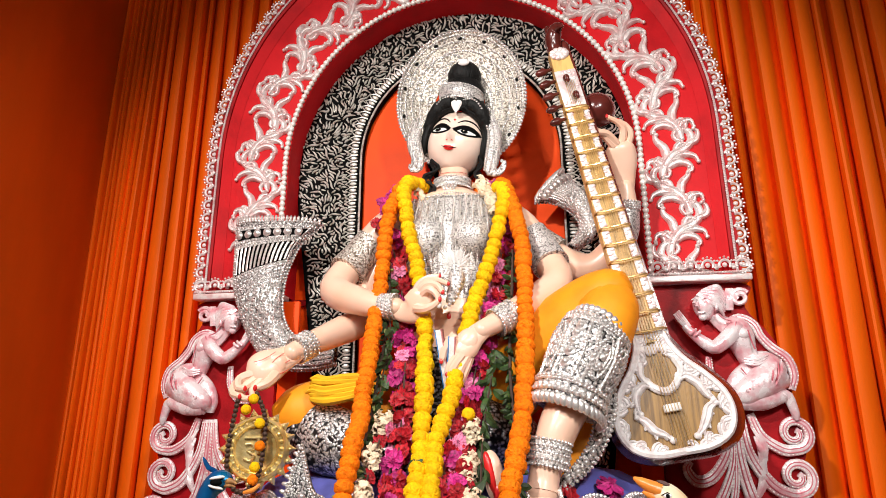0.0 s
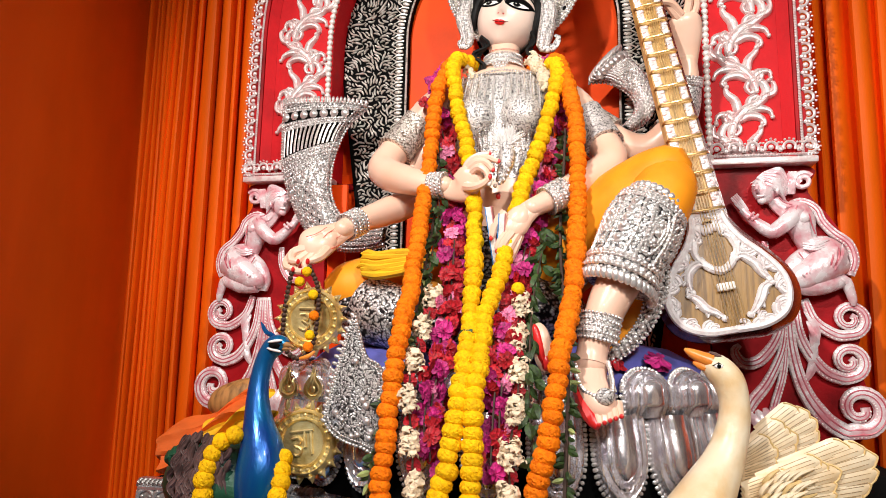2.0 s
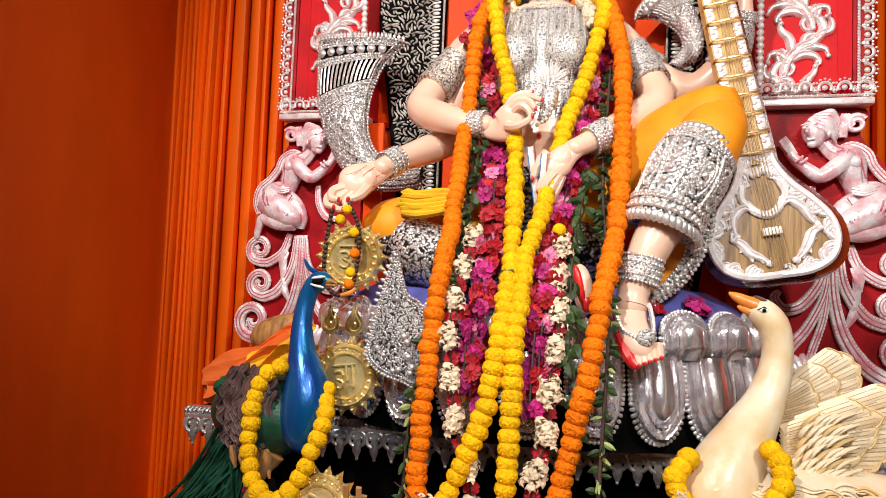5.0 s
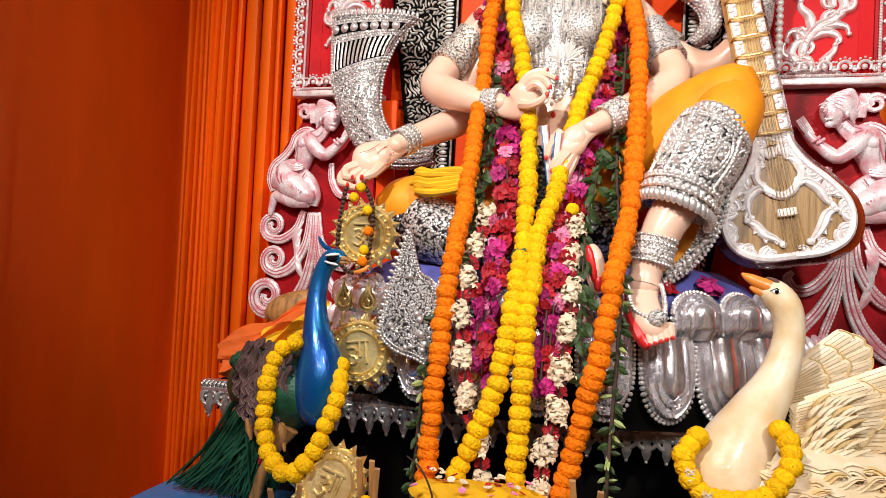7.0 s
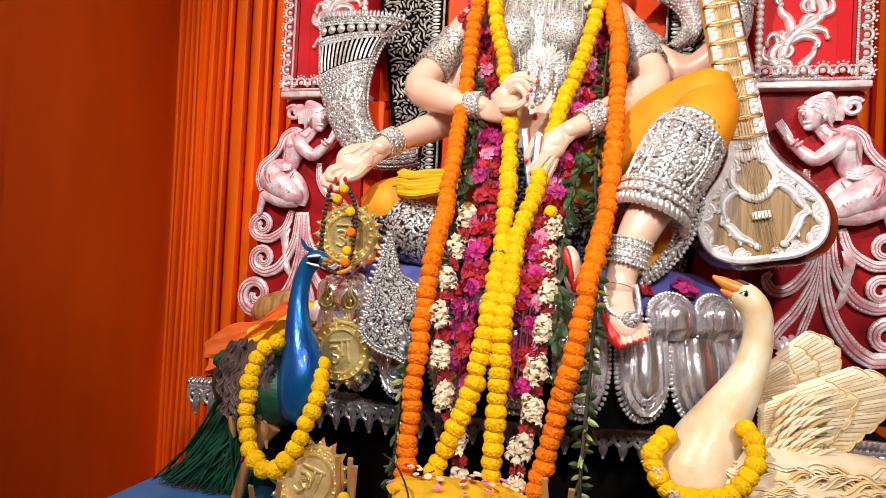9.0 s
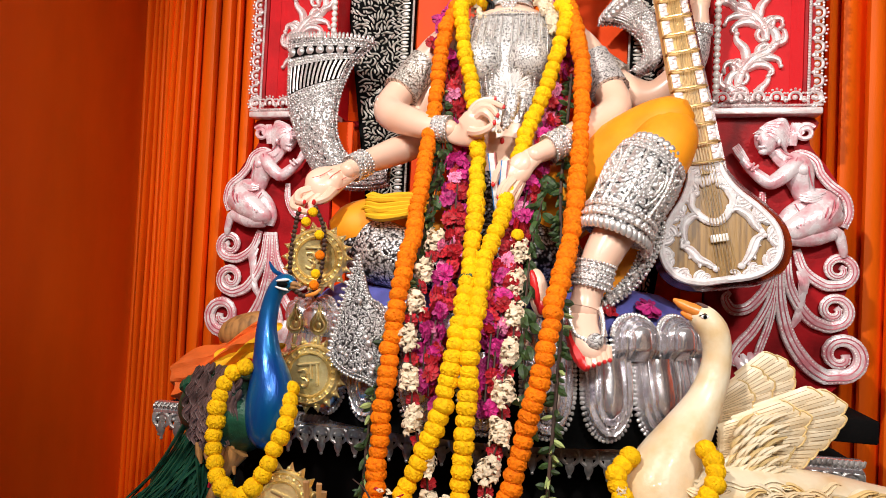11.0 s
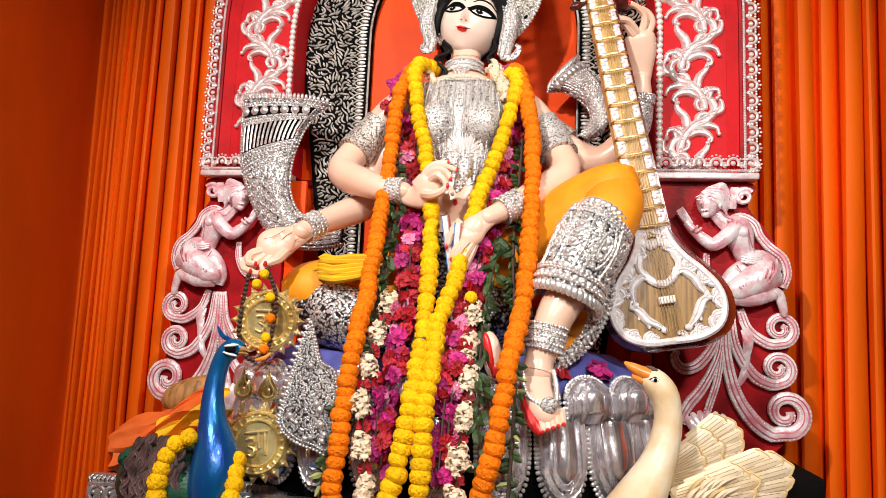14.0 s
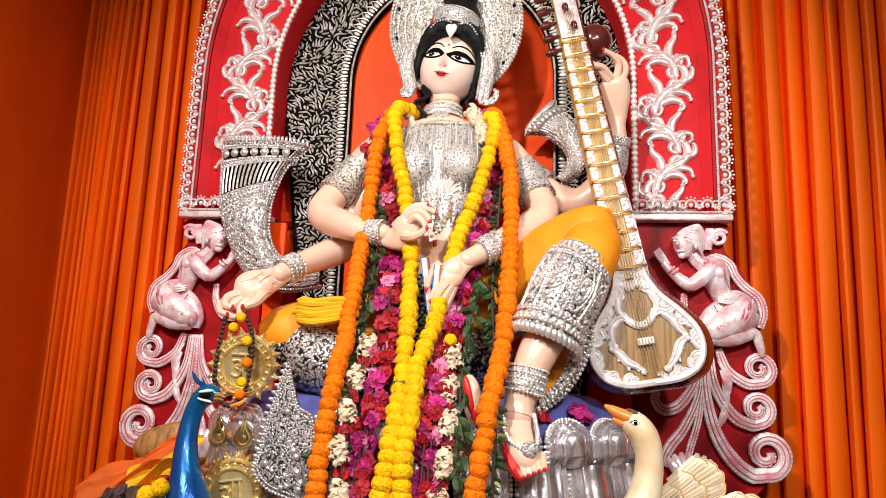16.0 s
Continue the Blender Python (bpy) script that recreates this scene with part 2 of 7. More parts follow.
def spline(pts, n):
    """n points at even steps along a smooth line through pts (any number of values each)."""
    p = np.array(pts, float)
    if len(p) == 2:
        q = np.linspace(p[0], p[1], 40)
    else:
        e = np.vstack([2 * p[0] - p[1], p, 2 * p[-1] - p[-2]])
        q = []
        for i in range(len(p) - 1):
            a, b, c, d = e[i:i + 4]
            for t in np.linspace(0, 1, 16, endpoint=False):
                q.append(0.5 * (2 * b + (c - a) * t + (2 * a - 5 * b + 4 * c - d) * t * t + (3 * b - a - 3 * c + d) * t ** 3))
        q.append(p[-1])
        q = np.array(q)
    k = min(3, q.shape[1])
    s = np.concatenate([[0], np.cumsum(np.linalg.norm(np.diff(q[:, :k], axis=0), axis=1))])
    u = np.linspace(0, s[-1], n)
    return np.stack([np.interp(u, s, q[:, j]) for j in range(q.shape[1])], 1)


def length(pts):
    q = spline(pts, 80)[:, :3]
    return float(np.linalg.norm(np.diff(q, axis=0), axis=1).sum())


def tube(path, seg=8, ref=None, flat=1.0, closed=False, squash=None):
    """A tube along rows of x, y, z, radius; flat squeezes it along ref."""
    p = np.array(path, float)
    n = len(p)
    c = p[:, :3]
    t = np.gradient(c, axis=0)
    t /= np.linalg.norm(t, axis=1)[:, None] + 1e-9
    v, f = [], []
    side = None
    for i in range(n):
        if ref is not None:
            u = np.array(ref, float)
            u = u - t[i] * (u @ t[i])
        else:
            u = side if side is not None else np.cross(t[i], (0.31, 0.52, 0.79))
            u = u - t[i] * (u @ t[i])
        u /= np.linalg.norm(u) + 1e-9
        side = u
        w = np.cross(t[i], u)
        for k in range(seg):
            a = 2 * math.pi * k / seg
            v.append(tuple(c[i] + p[i, 3] * (flat * math.cos(a) * u + math.sin(a) * w)))
    for i in range(n - 1):
        for k in range(seg):
            f.append((i * seg + k, i * seg + (k + 1) % seg, (i + 1) * seg + (k + 1) % seg, (i + 1) * seg + k))
    f.append(tuple(range(seg))[::-1])
    f.append(tuple(range((n - 1) * seg, n * seg)))
    return v, f


def ball(c, r, nu=12, nv=8, turn=None):
    r = (r, r, r) if isinstance(r, (int, float)) else r
    v, f = [], []
    for j in range(1, nv):
        b = math.pi * j / nv
        for i in range(nu):
            a = 2 * math.pi * i / nu
            q = Vector((r[0] * math.sin(b) * math.cos(a), r[1] * math.sin(b) * math.sin(a), r[2] * math.cos(b)))
            v.append(q)
    v += [Vector((0, 0, r[2])), Vector((0, 0, -r[2]))]
    for j in range(nv - 2):
        for i in range(nu):
            f.append((j * nu + i, j * nu + (i + 1) % nu, (j + 1) * nu + (i + 1) % nu, (j + 1) * nu + i))
    for i in range(nu):
        f.append((len(v) - 2, (i + 1) % nu, i))
        f.append((len(v) - 1, (nv - 2) * nu + i, (nv - 2) * nu + (i + 1) % nu))
    if turn:
        v = [turn.to_3x3() @ q for q in v]
    return [tuple(q + Vector(c)) for q in v], f


def dome(c, r, n=8, axis=(0, -1, 0), high=0.7):
    """Half a bead on a surface with that outward direction."""
    a = Vector(axis).normalized()
    q = a.to_track_quat("Z", "Y").to_matrix()
    v, f = [], []
    for rr, h in ((1.0, 0.0), (0.72, 0.62)):
        for i in range(n):
            t = 2 * math.pi * i / n
            v.append(tuple(Vector(c) + q @ Vector((r * rr * math.cos(t), r * rr * math.sin(t), r * high * h))))
    v.append(tuple(Vector(c) + a * r * high))
    for i in range(n):
        j = (i + 1) % n
        f.append((i, j, n + j, n + i))
        f.append((n + i, n + j, 2 * n))
    return v, f


def grid(fn, nu, nv):
    v = [tuple(fn(i / nu, j / nv)) for j in range(nv + 1) for i in range(nu + 1)]
    f = [(j * (nu + 1) + i, j * (nu + 1) + i + 1, (j + 1) * (nu + 1) + i + 1, (j + 1) * (nu + 1) + i) for j in range(nv) for i in range(nu)]
    return v, f


def slab(outline, y0, y1):
    """An outline of x, z points made into a board between y0 (front) and y1."""
    n = len(outline)
    v = [(x, y0, z) for x, z in outline] + [(x, y1, z) for x, z in outline]
    f = [tuple(range(n)), tuple(range(2 * n - 1, n - 1, -1))]
    f += [(i, (i + 1) % n, n + (i + 1) % n, n + i) for i in range(n)]
    return v, f


def box(x0, x1, y0, y1, z0, z1, bevel=0.004):
    bm = bmesh.new()
    bmesh.ops.create_cube(bm, size=1, matrix=Matrix.Translation(((x0 + x1) / 2, (y0 + y1) / 2, (z0 + z1) / 2)) @ Matrix.Diagonal((x1 - x0, y1 - y0, z1 - z0, 1)))
    if bevel:
        bmesh.ops.bevel(bm, geom=bm.edges[:], offset=bevel, segments=2, affect="EDGES", profile=0.5)
    bm.verts.index_update()
    out = [tuple(v.co) for v in bm.verts], [tuple(v.index for v in f.verts) for f in bm.faces]
    bm.free()
    return out


def lathe(profile, seg=24):
    """A turned shape: rows of radius, height round the z axis."""
    n = len(profile)
    v = [(r * math.cos(2 * math.pi * i / seg), r * math.sin(2 * math.pi * i / seg), z) for r, z in profile for i in range(seg)]
    f = [(j * seg + i, j * seg + (i + 1) % seg, (j + 1) * seg + (i + 1) % seg, (j + 1) * seg + i) for j in range(n - 1) for i in range(seg)]
    f += [tuple(range(seg))[::-1], tuple(range((n - 1) * seg, n * seg))]
    return v, f


def leaf_stroke(pts, y, wide, high, n=18, grow=0.75, tip=0.12):
    """A carved leaf in a wall's plane: a ribbon along x, z points with raised edges and a groove down its middle."""
    line = spline(pts, n)
    t = np.gradient(line, axis=0)
    t /= np.linalg.norm(t, axis=1)[:, None] + 1e-9
    v, f = [], []
    cut = ((-1.0, 0.0), (-0.86, 0.62), (-0.5, 1.0), (-0.16, 0.62), (0.16, 0.62), (0.5, 1.0), (0.86, 0.62), (1.0, 0.0))
    for i in range(n):
        k = i / (n - 1)
        w = wide * (tip + (1 - tip) * math.sin(math.pi * (0.06 + 0.90 * k ** grow)) ** 0.8)
        h = high * (0.45 + 0.55 * w / wide)
        for c, d in cut:
            v.append((line[i][0] - t[i][1] * w * c, y - h * d, line[i][1] + t[i][0] * w * c))
    m = len(cut)
    for i in range(n - 1):
        f += [(m * i + j, m * i + j + 1, m * i + m + j + 1, m * i + m + j) for j in range(m - 1)]
    f += [tuple(range(m)), tuple(range(m * (n - 1), m * n))]
    return v, f


# ---- the setting ----
rng = random.Random(7)
solo("floor", Geo().add(box(-3.0, 3.2, -3.6, 2.6, -0.08, 0.0, 0)), "concrete", "dull red carpet laid in front of the stage", "floor", kind="structure", smooth=False)
solo("stage_floor", Geo().add(box(-1.585, 2.6, 1.0, 2.6, 0.0, 0.42, 0.01)), "stage", "low stage covered with orange-brown cloth", "stage", kind="structure")
# Unseen walls and ceiling, added to close the room and darken metal reflections.
solo("wall_back", Geo().add(box(-1.7, 2.7, 2.50, 2.56, 0.0, 4.1, 0)), "plain", "unseen wall added behind the curtain", "wall", kind="structure", smooth=False)
solo("wall_east", Geo().add(box(2.6, 2.66, -3.6, 2.50, 0.0, 4.1, 0)), "plain", "unseen side wall added to close the room", "wall", kind="structure", smooth=False)
solo("wall_south", Geo().add(box(-1.7, 2.6, -3.66, -3.6, 0.0, 4.1, 0)), "plain", "unseen rear wall added to close the room", "wall", kind="structure", smooth=False)
solo("ceiling", Geo().add(box(-1.7, 2.7, -3.66, 2.5, 4.1, 4.16, 0)), "plain", "unseen ceiling added to close the room", "ceiling", kind="structure", smooth=False)


def wall_cloth(u, v):
    y = -3.6 + 6.06 * u
    z = 0.0 + 4.1 * v
    x = -1.572 + 0.006 * math.sin(9 * y + 0.6 * z) + 0.010 * noise.noise((y * 1.7, z * 0.5, 3.0)) + 0.004 * noise.noise((y * 9, z * 0.6, 1.0))
    x += 0.010 * math.exp(-((y - 1.62 - 0.02 * math.sin(z * 3)) / 0.012) ** 2) * max(0, math.sin(math.pi * min(1, v * 1.8)))
    return x, y, z


g = Geo().add(grid(wall_cloth, 240, 24))
solo("wall_west", g, "wallcloth", "side wall of taut deep orange cloth with a faint vertical crease", "wall", kind="structure")

# pleats of the back curtain: each fold has its own width and depth
folds = []
x = -1.585
while x < 2.6:
    w = rng.uniform(0.022, 0.044) if x < -1.38 else rng.uniform(0.035, 0.085)
    folds.append((x, w, rng.uniform(0.35, 1.0), rng.uniform(-1, 1)))
    x += w


def curtain_row(z):
    """Fold by fold: a lapped pleat, tucked in behind its neighbour."""
    row = []
    for x0, w, d, lean in folds:
        sway = 0.012 * lean * math.sin(z * 1.3 + x0 * 3) + (0.02 * (z - 2) * min(1, max(0, x0 - 0.6)))
        deep = (0.55 + 0.45 * d) * min(0.07, (2.5 if x0 < -1.38 else 1.7) * w) * (0.85 + 0.15 * math.sin(2.1 * z + 5 * lean))
        for k, h in ((0.34, -0.6), (0.05, 0.62), (0.10, 0.92), (0.24, 1.0), (0.5, 0.92), (0.76, 0.66 + 0.2 * lean), (0.93, 0.28 + 0.3 * lean)) if x0 > 0 else ((-0.34, -0.6), (0.07, 0.28 + 0.3 * lean), (0.24, 0.66 + 0.2 * lean), (0.5, 0.92), (0.76, 1.0), (0.90, 0.92), (0.95, 0.62)):
            row.append((x0 + k * w + sway * 0.6, 2.445 - deep * h, z))
    return row


rows = [curtain_row(0.42 + 3.66 * j / 14) for j in range(15)]
n = len(rows[0])
g = Geo().add(([p for r in rows for p in r], [(j * n + i, j * n + i + 1, (j + 1) * n + i + 1, (j + 1) * n + i) for j in range(14) for i in range(n - 1)]))
solo("pleated_curtain", g, "curtain", "bright orange pleated satin curtain hanging behind the throne", "curtain", kind="structure")


# ---- throne arch ----
def arch(rx, z0, b, n, low=2.0, power=2.0):
    """Points x, z of an arch line from its lower left end over the top to its lower right end."""
    k = max(2, int(n * 0.2))
    left = [(-rx, low + (z0 - low) * i / k) for i in range(k)]
    top = []
    for i in range(n - 2 * k):
        a = math.pi * (1 - i / (n - 2 * k - 1))
        c, s = math.cos(a), math.sin(a)
        top.append((rx * math.copysign(abs(c) ** (2 / power), c), z0 + b * abs(s) ** (2 / power)))
    return left + top + [(-x, z) for x, z in reversed(left)]


def between(outer, inner, y0, y1):
    """A board between two arch lines, front face at y0."""
    n = len(outer)
    v = [(x, y0, z) for x, z in outer] + [(x, y0, z) for x, z in inner] + [(x, y1, z) for x, z in outer] + [(x, y1, z) for x, z in inner]
    f = []
    for i in range(n - 1):
        f += [(i, i + 1, n + i + 1, n + i), (2 * n + i, 3 * n + i, 3 * n + i + 1, 2 * n + i + 1), (i, 2 * n + i, 2 * n + i + 1, i + 1), (n + i, n + i + 1, 3 * n + i + 1, 3 * n + i)]
    f += [(0, n, 3 * n, 2 * n), (n - 1, 3 * n - 1, 4 * n - 1, 2 * n - 1)]
    return v, f


def along(line, step):
    """Places and turns at even steps along x, z points."""
    q = spline([(x, z) for x, z in line][::2] + [line[-1]], 600)
    s = np.concatenate([[0], np.cumsum(np.linalg.norm(np.diff(q, axis=0), axis=1))])
    k = int(s[-1] / step)
    out = []
    for i in range(k):
        u = (i + 0.5) * s[-1] / k
        x, z = np.interp(u, s, q[:, 0]), np.interp(u, s, q[:, 1])
        x2, z2 = np.interp(u + 0.01, s, q[:, 0]), np.interp(u + 0.01, s, q[:, 1])
        out.append((float(x), float(z), math.atan2(float(z2 - z), float(x2 - x))))
    return out


N = 90
OUT = arch(0.928, 2.53, 1.03, N)
RIM = arch(0.905, 2.53, 1.0, N)
BAND = arch(0.866, 2.53, 0.95, N)
PEARL = arch(0.652, 2.50, 0.685, N)
INNER = arch(0.640, 2.50, 0.672, N)
throne = thing("throne_arch", "tall red painted throne arch with silver-white moulded scrolls and pearl edging", "throne back", (0, 2.3, 1.0))
part("arch_board", Geo().add(between(OUT, INNER, 2.225, 2.37)), "red", throne)
part("arch_rim", Geo().add(between(OUT, RIM, 2.195, 2.2255)).add(tube([(x, 2.199, z, 0.008) for x, z in RIM], 6)), "maroon", throne)
part("bevel_face", Geo().add(([(x, 2.198, z) for x, z in RIM] + [(x, 2.2235, z) for x, z in BAND], [(i, i + 1, N + i + 1, N + i) for i in range(N - 1)])), "red", throne)
part("reveal", Geo().add(([(x * 0.999, 2.223, z) for x, z in INNER] + [(x, 2.40, z) for x, z in arch(0.655, 2.50, 0.69, N)], [(i, i + 1, N + i + 1, N + i) for i in range(N - 1)])), "red", throne)
part("back_board", Geo().add(slab(arch(0.70, 2.50, 0.74, 60, 1.1), 2.40, 2.43)), "flame", throne)
part("centre_panel", Geo().add(slab(arch(0.383, 2.55, 0.42, 60, 1.5), 2.366, 2.398)), "flame", throne, "glossy orange-red centre panel")

for sx in (-1, 1):
    part("lower_board", Geo().add(box(min(sx * 0.40, sx * 0.74), max(sx * 0.40, sx * 0.74), 2.372, 2.394, 1.15, 2.04, 0.003)), "flame", throne, "plain orange-red lower board")
    part("inner_board", Geo().add(box(min(sx * 0.572, sx * 0.637), max(sx * 0.572, sx * 0.637), 2.25, 2.27, 1.15, 1.972, 0.003)), "flame", throne, "plain orange-red board")
    # Dark strip paints in the shadow along the arch's lower edge.
    part("cross_bar", Geo().add(box(min(sx * 0.42, sx * 0.70), max(sx * 0.42, sx * 0.70), 2.345, 2.368, 1.975, 1.998, 0.004)), "maroon", throne, "dark red strip painting in the arch foot's shadow")

# pearl string and twisted rope
pm = Geo().add(ball((0, 0, 0), (0.0115, 0.0105, 0.0115), 10, 6)).mesh("pearl", "pearl")
for x, z, a in along(PEARL, 0.0205):
    o = part("pearl", pm, None, throne)
    o.location = (x, 2.219, z)
rope = Geo()
for line in (arch(0.912, 2.53, 1.01, N),):
    for x, z, a in along(line, 0.0085):
        rope.add(tube([(-0.004, -0.0, -0.006, 0.0025), (0, -0.004, 0, 0.0045), (0.004, 0, 0.006, 0.0025)], 5), 0, pose(x, 2.193, z, 0, -math.degrees(a) + 40, 0))
for sx in (-1, 1):
    for i in range(36):
        rope.add(tube([(-0.004, 0, -0.006, 0.0025), (0, -0.004, 0, 0.0045), (0.004, 0, 0.006, 0.0025)], 5), 0, pose(sx * (0.64 + 0.0088 * i), 2.193, 2.004, 0, 40, 0))
part("rope_edging", rope, "moulding", throne, kind="stuff")

# scalloped rosettes round the outer edge and along the two feet
g = Geo()
ringp = [(0.017 * math.cos(a), 0, 0.006 + 0.017 * math.sin(a), 0.0048) for a in np.linspace(-0.5, math.pi + 0.5, 12)]
g.add(tube(ringp, 6, (0, 1, 0)))
g.add(dome((0, 0.002, 0.007), 0.0085))
for i in range(7):
    a = math.pi * (i + 0.0) / 6
    g.add(ball((0.025 * math.cos(a), 0, 0.007 + 0.026 * math.sin(a)), (0.0042, 0.005, 0.0042), 6, 4))
g.add(ball((-0.025, 0, -0.002), (0.006, 0.005, 0.008), 6, 4)).add(ball((0.025, 0, -0.002), (0.006, 0.005, 0.008), 6, 4))
rosette = g.mesh("rosette", "moulding")
for x, z, a in along(arch(0.928, 2.53, 1.03, N), 0.052):
    o = part("rosette", rosette, None, throne)
    o.matrix_basis = pose(x, 2.192, z, 0, -math.degrees(a), 0)
for sx in (-1, 1):
    for i in range(6):
        o = part("rosette", rosette, None, throne)
        o.matrix_basis = pose(sx * (0.668 + 0.052 * i), 2.192, 2.022, 0, 0, 0)
    part("foot_rail", Geo().add(box(min(sx * 0.632, sx * 0.955), max(sx * 0.632, sx * 0.955), 2.19, 2.30, 1.978, 1.999, 0.004)), "moulding", throne)


# acanthus scrolls on the red band: a winding stem, a volute at each crest and hooked leaves
mid = arch(0.757, 2.50, 0.80, N, 2.015)
q = spline(mid[::2] + [mid[-1]], 900)
run = np.concatenate([[0], np.cumsum(np.linalg.norm(np.diff(q, axis=0), axis=1))])


def on_band(u, w):
    """A place u metres along the band and w metres towards its outer edge."""
    u = min(max(u, 0.0), run[-1])
    x, z = np.interp(u, run, q[:, 0]), np.interp(u, run, q[:, 1])
    a, b = max(0, u - 0.01), min(run[-1], u + 0.01)
    tx, tz = np.interp(b, run, q[:, 0]) - np.interp(a, run, q[:, 0]), np.interp(b, run, q[:, 1]) - np.interp(a, run, q[:, 1])
    d = math.hypot(tx, tz)
    return x - tz / d * w, z + tx / d * w


BAND_LEAVES = (
    (((-0.135, -0.040), (-0.090, -0.030), (-0.050, 0.000), (-0.028, 0.042), (0.002, 0.068), (0.036, 0.062), (0.048, 0.034), (0.030, 0.012), (0.008, 0.020), (0.010, 0.040)), 0.0135, 32),
    (((-0.040, 0.012), (-0.014, 0.020), (-0.006, 0.040), (-0.016, 0.052)), 0.0090, 12),
    (((0.044, 0.050), (0.070, 0.058), (0.086, 0.044), (0.078, 0.032)), 0.0090, 12),
    (((-0.090, -0.022), (-0.072, 0.012), (-0.078, 0.046), (-0.100, 0.060), (-0.112, 0.046)), 0.0125, 16),
    (((-0.052, 0.004), (-0.046, 0.040), (-0.056, 0.074), (-0.078, 0.086)), 0.0115, 14),
    (((-0.010, 0.056), (0.004, 0.086), (0.034, 0.094), (0.044, 0.080)), 0.0105, 12),
    (((-0.060, -0.016), (-0.020, -0.022), (0.010, -0.046), (0.040, -0.052)), 0.0125, 14),
    (((-0.085, -0.030), (-0.064, -0.052), (-0.066, -0.078), (-0.088, -0.084)), 0.0105, 12),
)
rnd = random.Random(3)
crests = int(run[-1] / 0.132)
for i in range(crests):
    u0, side = 0.10 + (run[-1] - 0.16) * i / (crests - 1), 1 if i % 2 else -1
    way = 1 if u0 < run[-1] / 2 else -1
    for pts, wide, n_ in BAND_LEAVES:
        j = rnd.uniform(0.92, 1.08)
        line = [on_band(u0 + way * p[0] * j, side * p[1] * rnd.uniform(0.96, 1.04)) for p in pts]
        g = Geo().add(leaf_stroke(line, 2.2245, wide * j * 1.22, 0.0160, n_, 0.55, 0.12))
        e = line[-1]
        g.add(ball((e[0], 2.218, e[1]), (0.0072, 0.009, 0.0072), 8, 6))
        part("acanthus_leaf", g, "moulding", throne)

# black carved panel with silver curls
black = thing("filigree_panel", "black lacquered inner arch panel carved with dense silver curls", "panel", (0, 2.33, 1.2))


def black_edge(z, outer):
    if outer:
        return 0.648 if z > 2.45 else 0.648 - (2.45 - z) * 0.155
    return 0.388


g = Geo().add(between(arch(0.648, 2.50, 0.69, N, 2.45), arch(0.386, 2.55, 0.425, N, 2.45), 2.336, 2.365))
for sx in (-1, 1):
    g.add(slab([(sx * 0.386, 1.2), (sx * 0.47, 1.2), (sx * 0.648, 2.45), (sx * 0.386, 2.45)], 2.3362, 2.365))
part("panel_board", g, "black", black)
curls = Geo()
rnd = random.Random(11)


def on_panel(x, z):
    """Whether a place lies on the black board, clear of its borders."""
    if z > 2.45:
        return (x / 0.640) ** 2 + (max(0, z - 2.5) / 0.68) ** 2 < 1 and (x / 0.440) ** 2 + (max(0, z - 2.55) / 0.479) ** 2 > 1
    return 0.437 < abs(x) < black_edge(z, True) - 0.008


def flow(x, z):
    """The way of the carved flames at a place: mirrored whorls along the panel's middle line."""
    if z > 2.5:
        th = math.atan2((z - 2.5) / 1.05, abs(x))
        s_, t_, up = 0.555 * th + 2.5, (math.hypot(abs(x), (z - 2.5) / 1.07) - 0.53) / 0.10, math.pi / 2 + th
    else:
        s_, t_, up = z, (abs(x) - (0.52 - max(0, 2.45 - z) * 0.07)) / 0.10, math.pi / 2
    ph = 2 * math.pi * s_ / 0.105
    a = up + 1.7 * math.tanh(2.2 * t_) * math.cos(ph) + 0.55 * math.sin(ph * 2 + 2.5 * abs(t_)) * (1 if t_ > 0 else -1)
    a += 2.2 * noise.noise((abs(x) * 30, z * 30, 0.5))
    return a if x > 0 else math.pi - a


SPACE = 0.0090
taken = {}


def free(x, z, own):
    ci, cj = int(x // SPACE), int(z // SPACE)
    for a in (-1, 0, 1):
        for b in (-1, 0, 1):
            for px_, pz_, k in taken.get((ci + a, cj + b), ()):
                if k != own and (px_ - x) ** 2 + (pz_ - z) ** 2 < SPACE ** 2 * 0.60:
                    return False
    return True


seeds = [(sx * rnd.uniform(0.42, 0.66), rnd.uniform(1.3, 2.6)) for _ in range(9000) for sx in (-1, 1)]
seeds += [(rnd.uniform(-0.65, 0.65), rnd.uniform(2.45, 3.2)) for _ in range(14000)]
for own, (x0, z0) in enumerate(seeds):
    if not on_panel(x0, z0) or not free(x0, z0, own):
        continue
    want = rnd.uniform(0.040, 0.085)
    arms = []
    for sgn in (1, -1):
        x, z, arm = x0, z0, []
        for k in range(int(want / 2 / 0.0042)):
            a = flow(x, z)
            x, z = x + sgn * 0.0042 * math.cos(a), z + sgn * 0.0042 * math.sin(a)
            if not on_panel(x, z) or not free(x, z, own):
                break
            arm.append((x, z))
        arms.append(arm)
    line = arms[1][::-1] + [(x0, z0)] + arms[0]
    if len(line) < 4:
        continue
    for x, z in line:
        taken.setdefault((int(x // SPACE), int(z // SPACE)), []).append((x, z, own))
    m_ = len(line) - 1
    fat = rnd.uniform(0.0036, 0.0046)
    curls.add(tube([(x, 2.3345, z, fat * (0.22 + 0.78 * math.sin(math.pi * (0.05 + 0.9 * (k / m_) ** 0.8)))) for k, (x, z) in enumerate(line)], 6, (0, 1, 0), 1.5))
part("silver_inlay", curls, "panelsilver", black, "raised silver flame-like curls", kind="stuff")
edge = Geo()
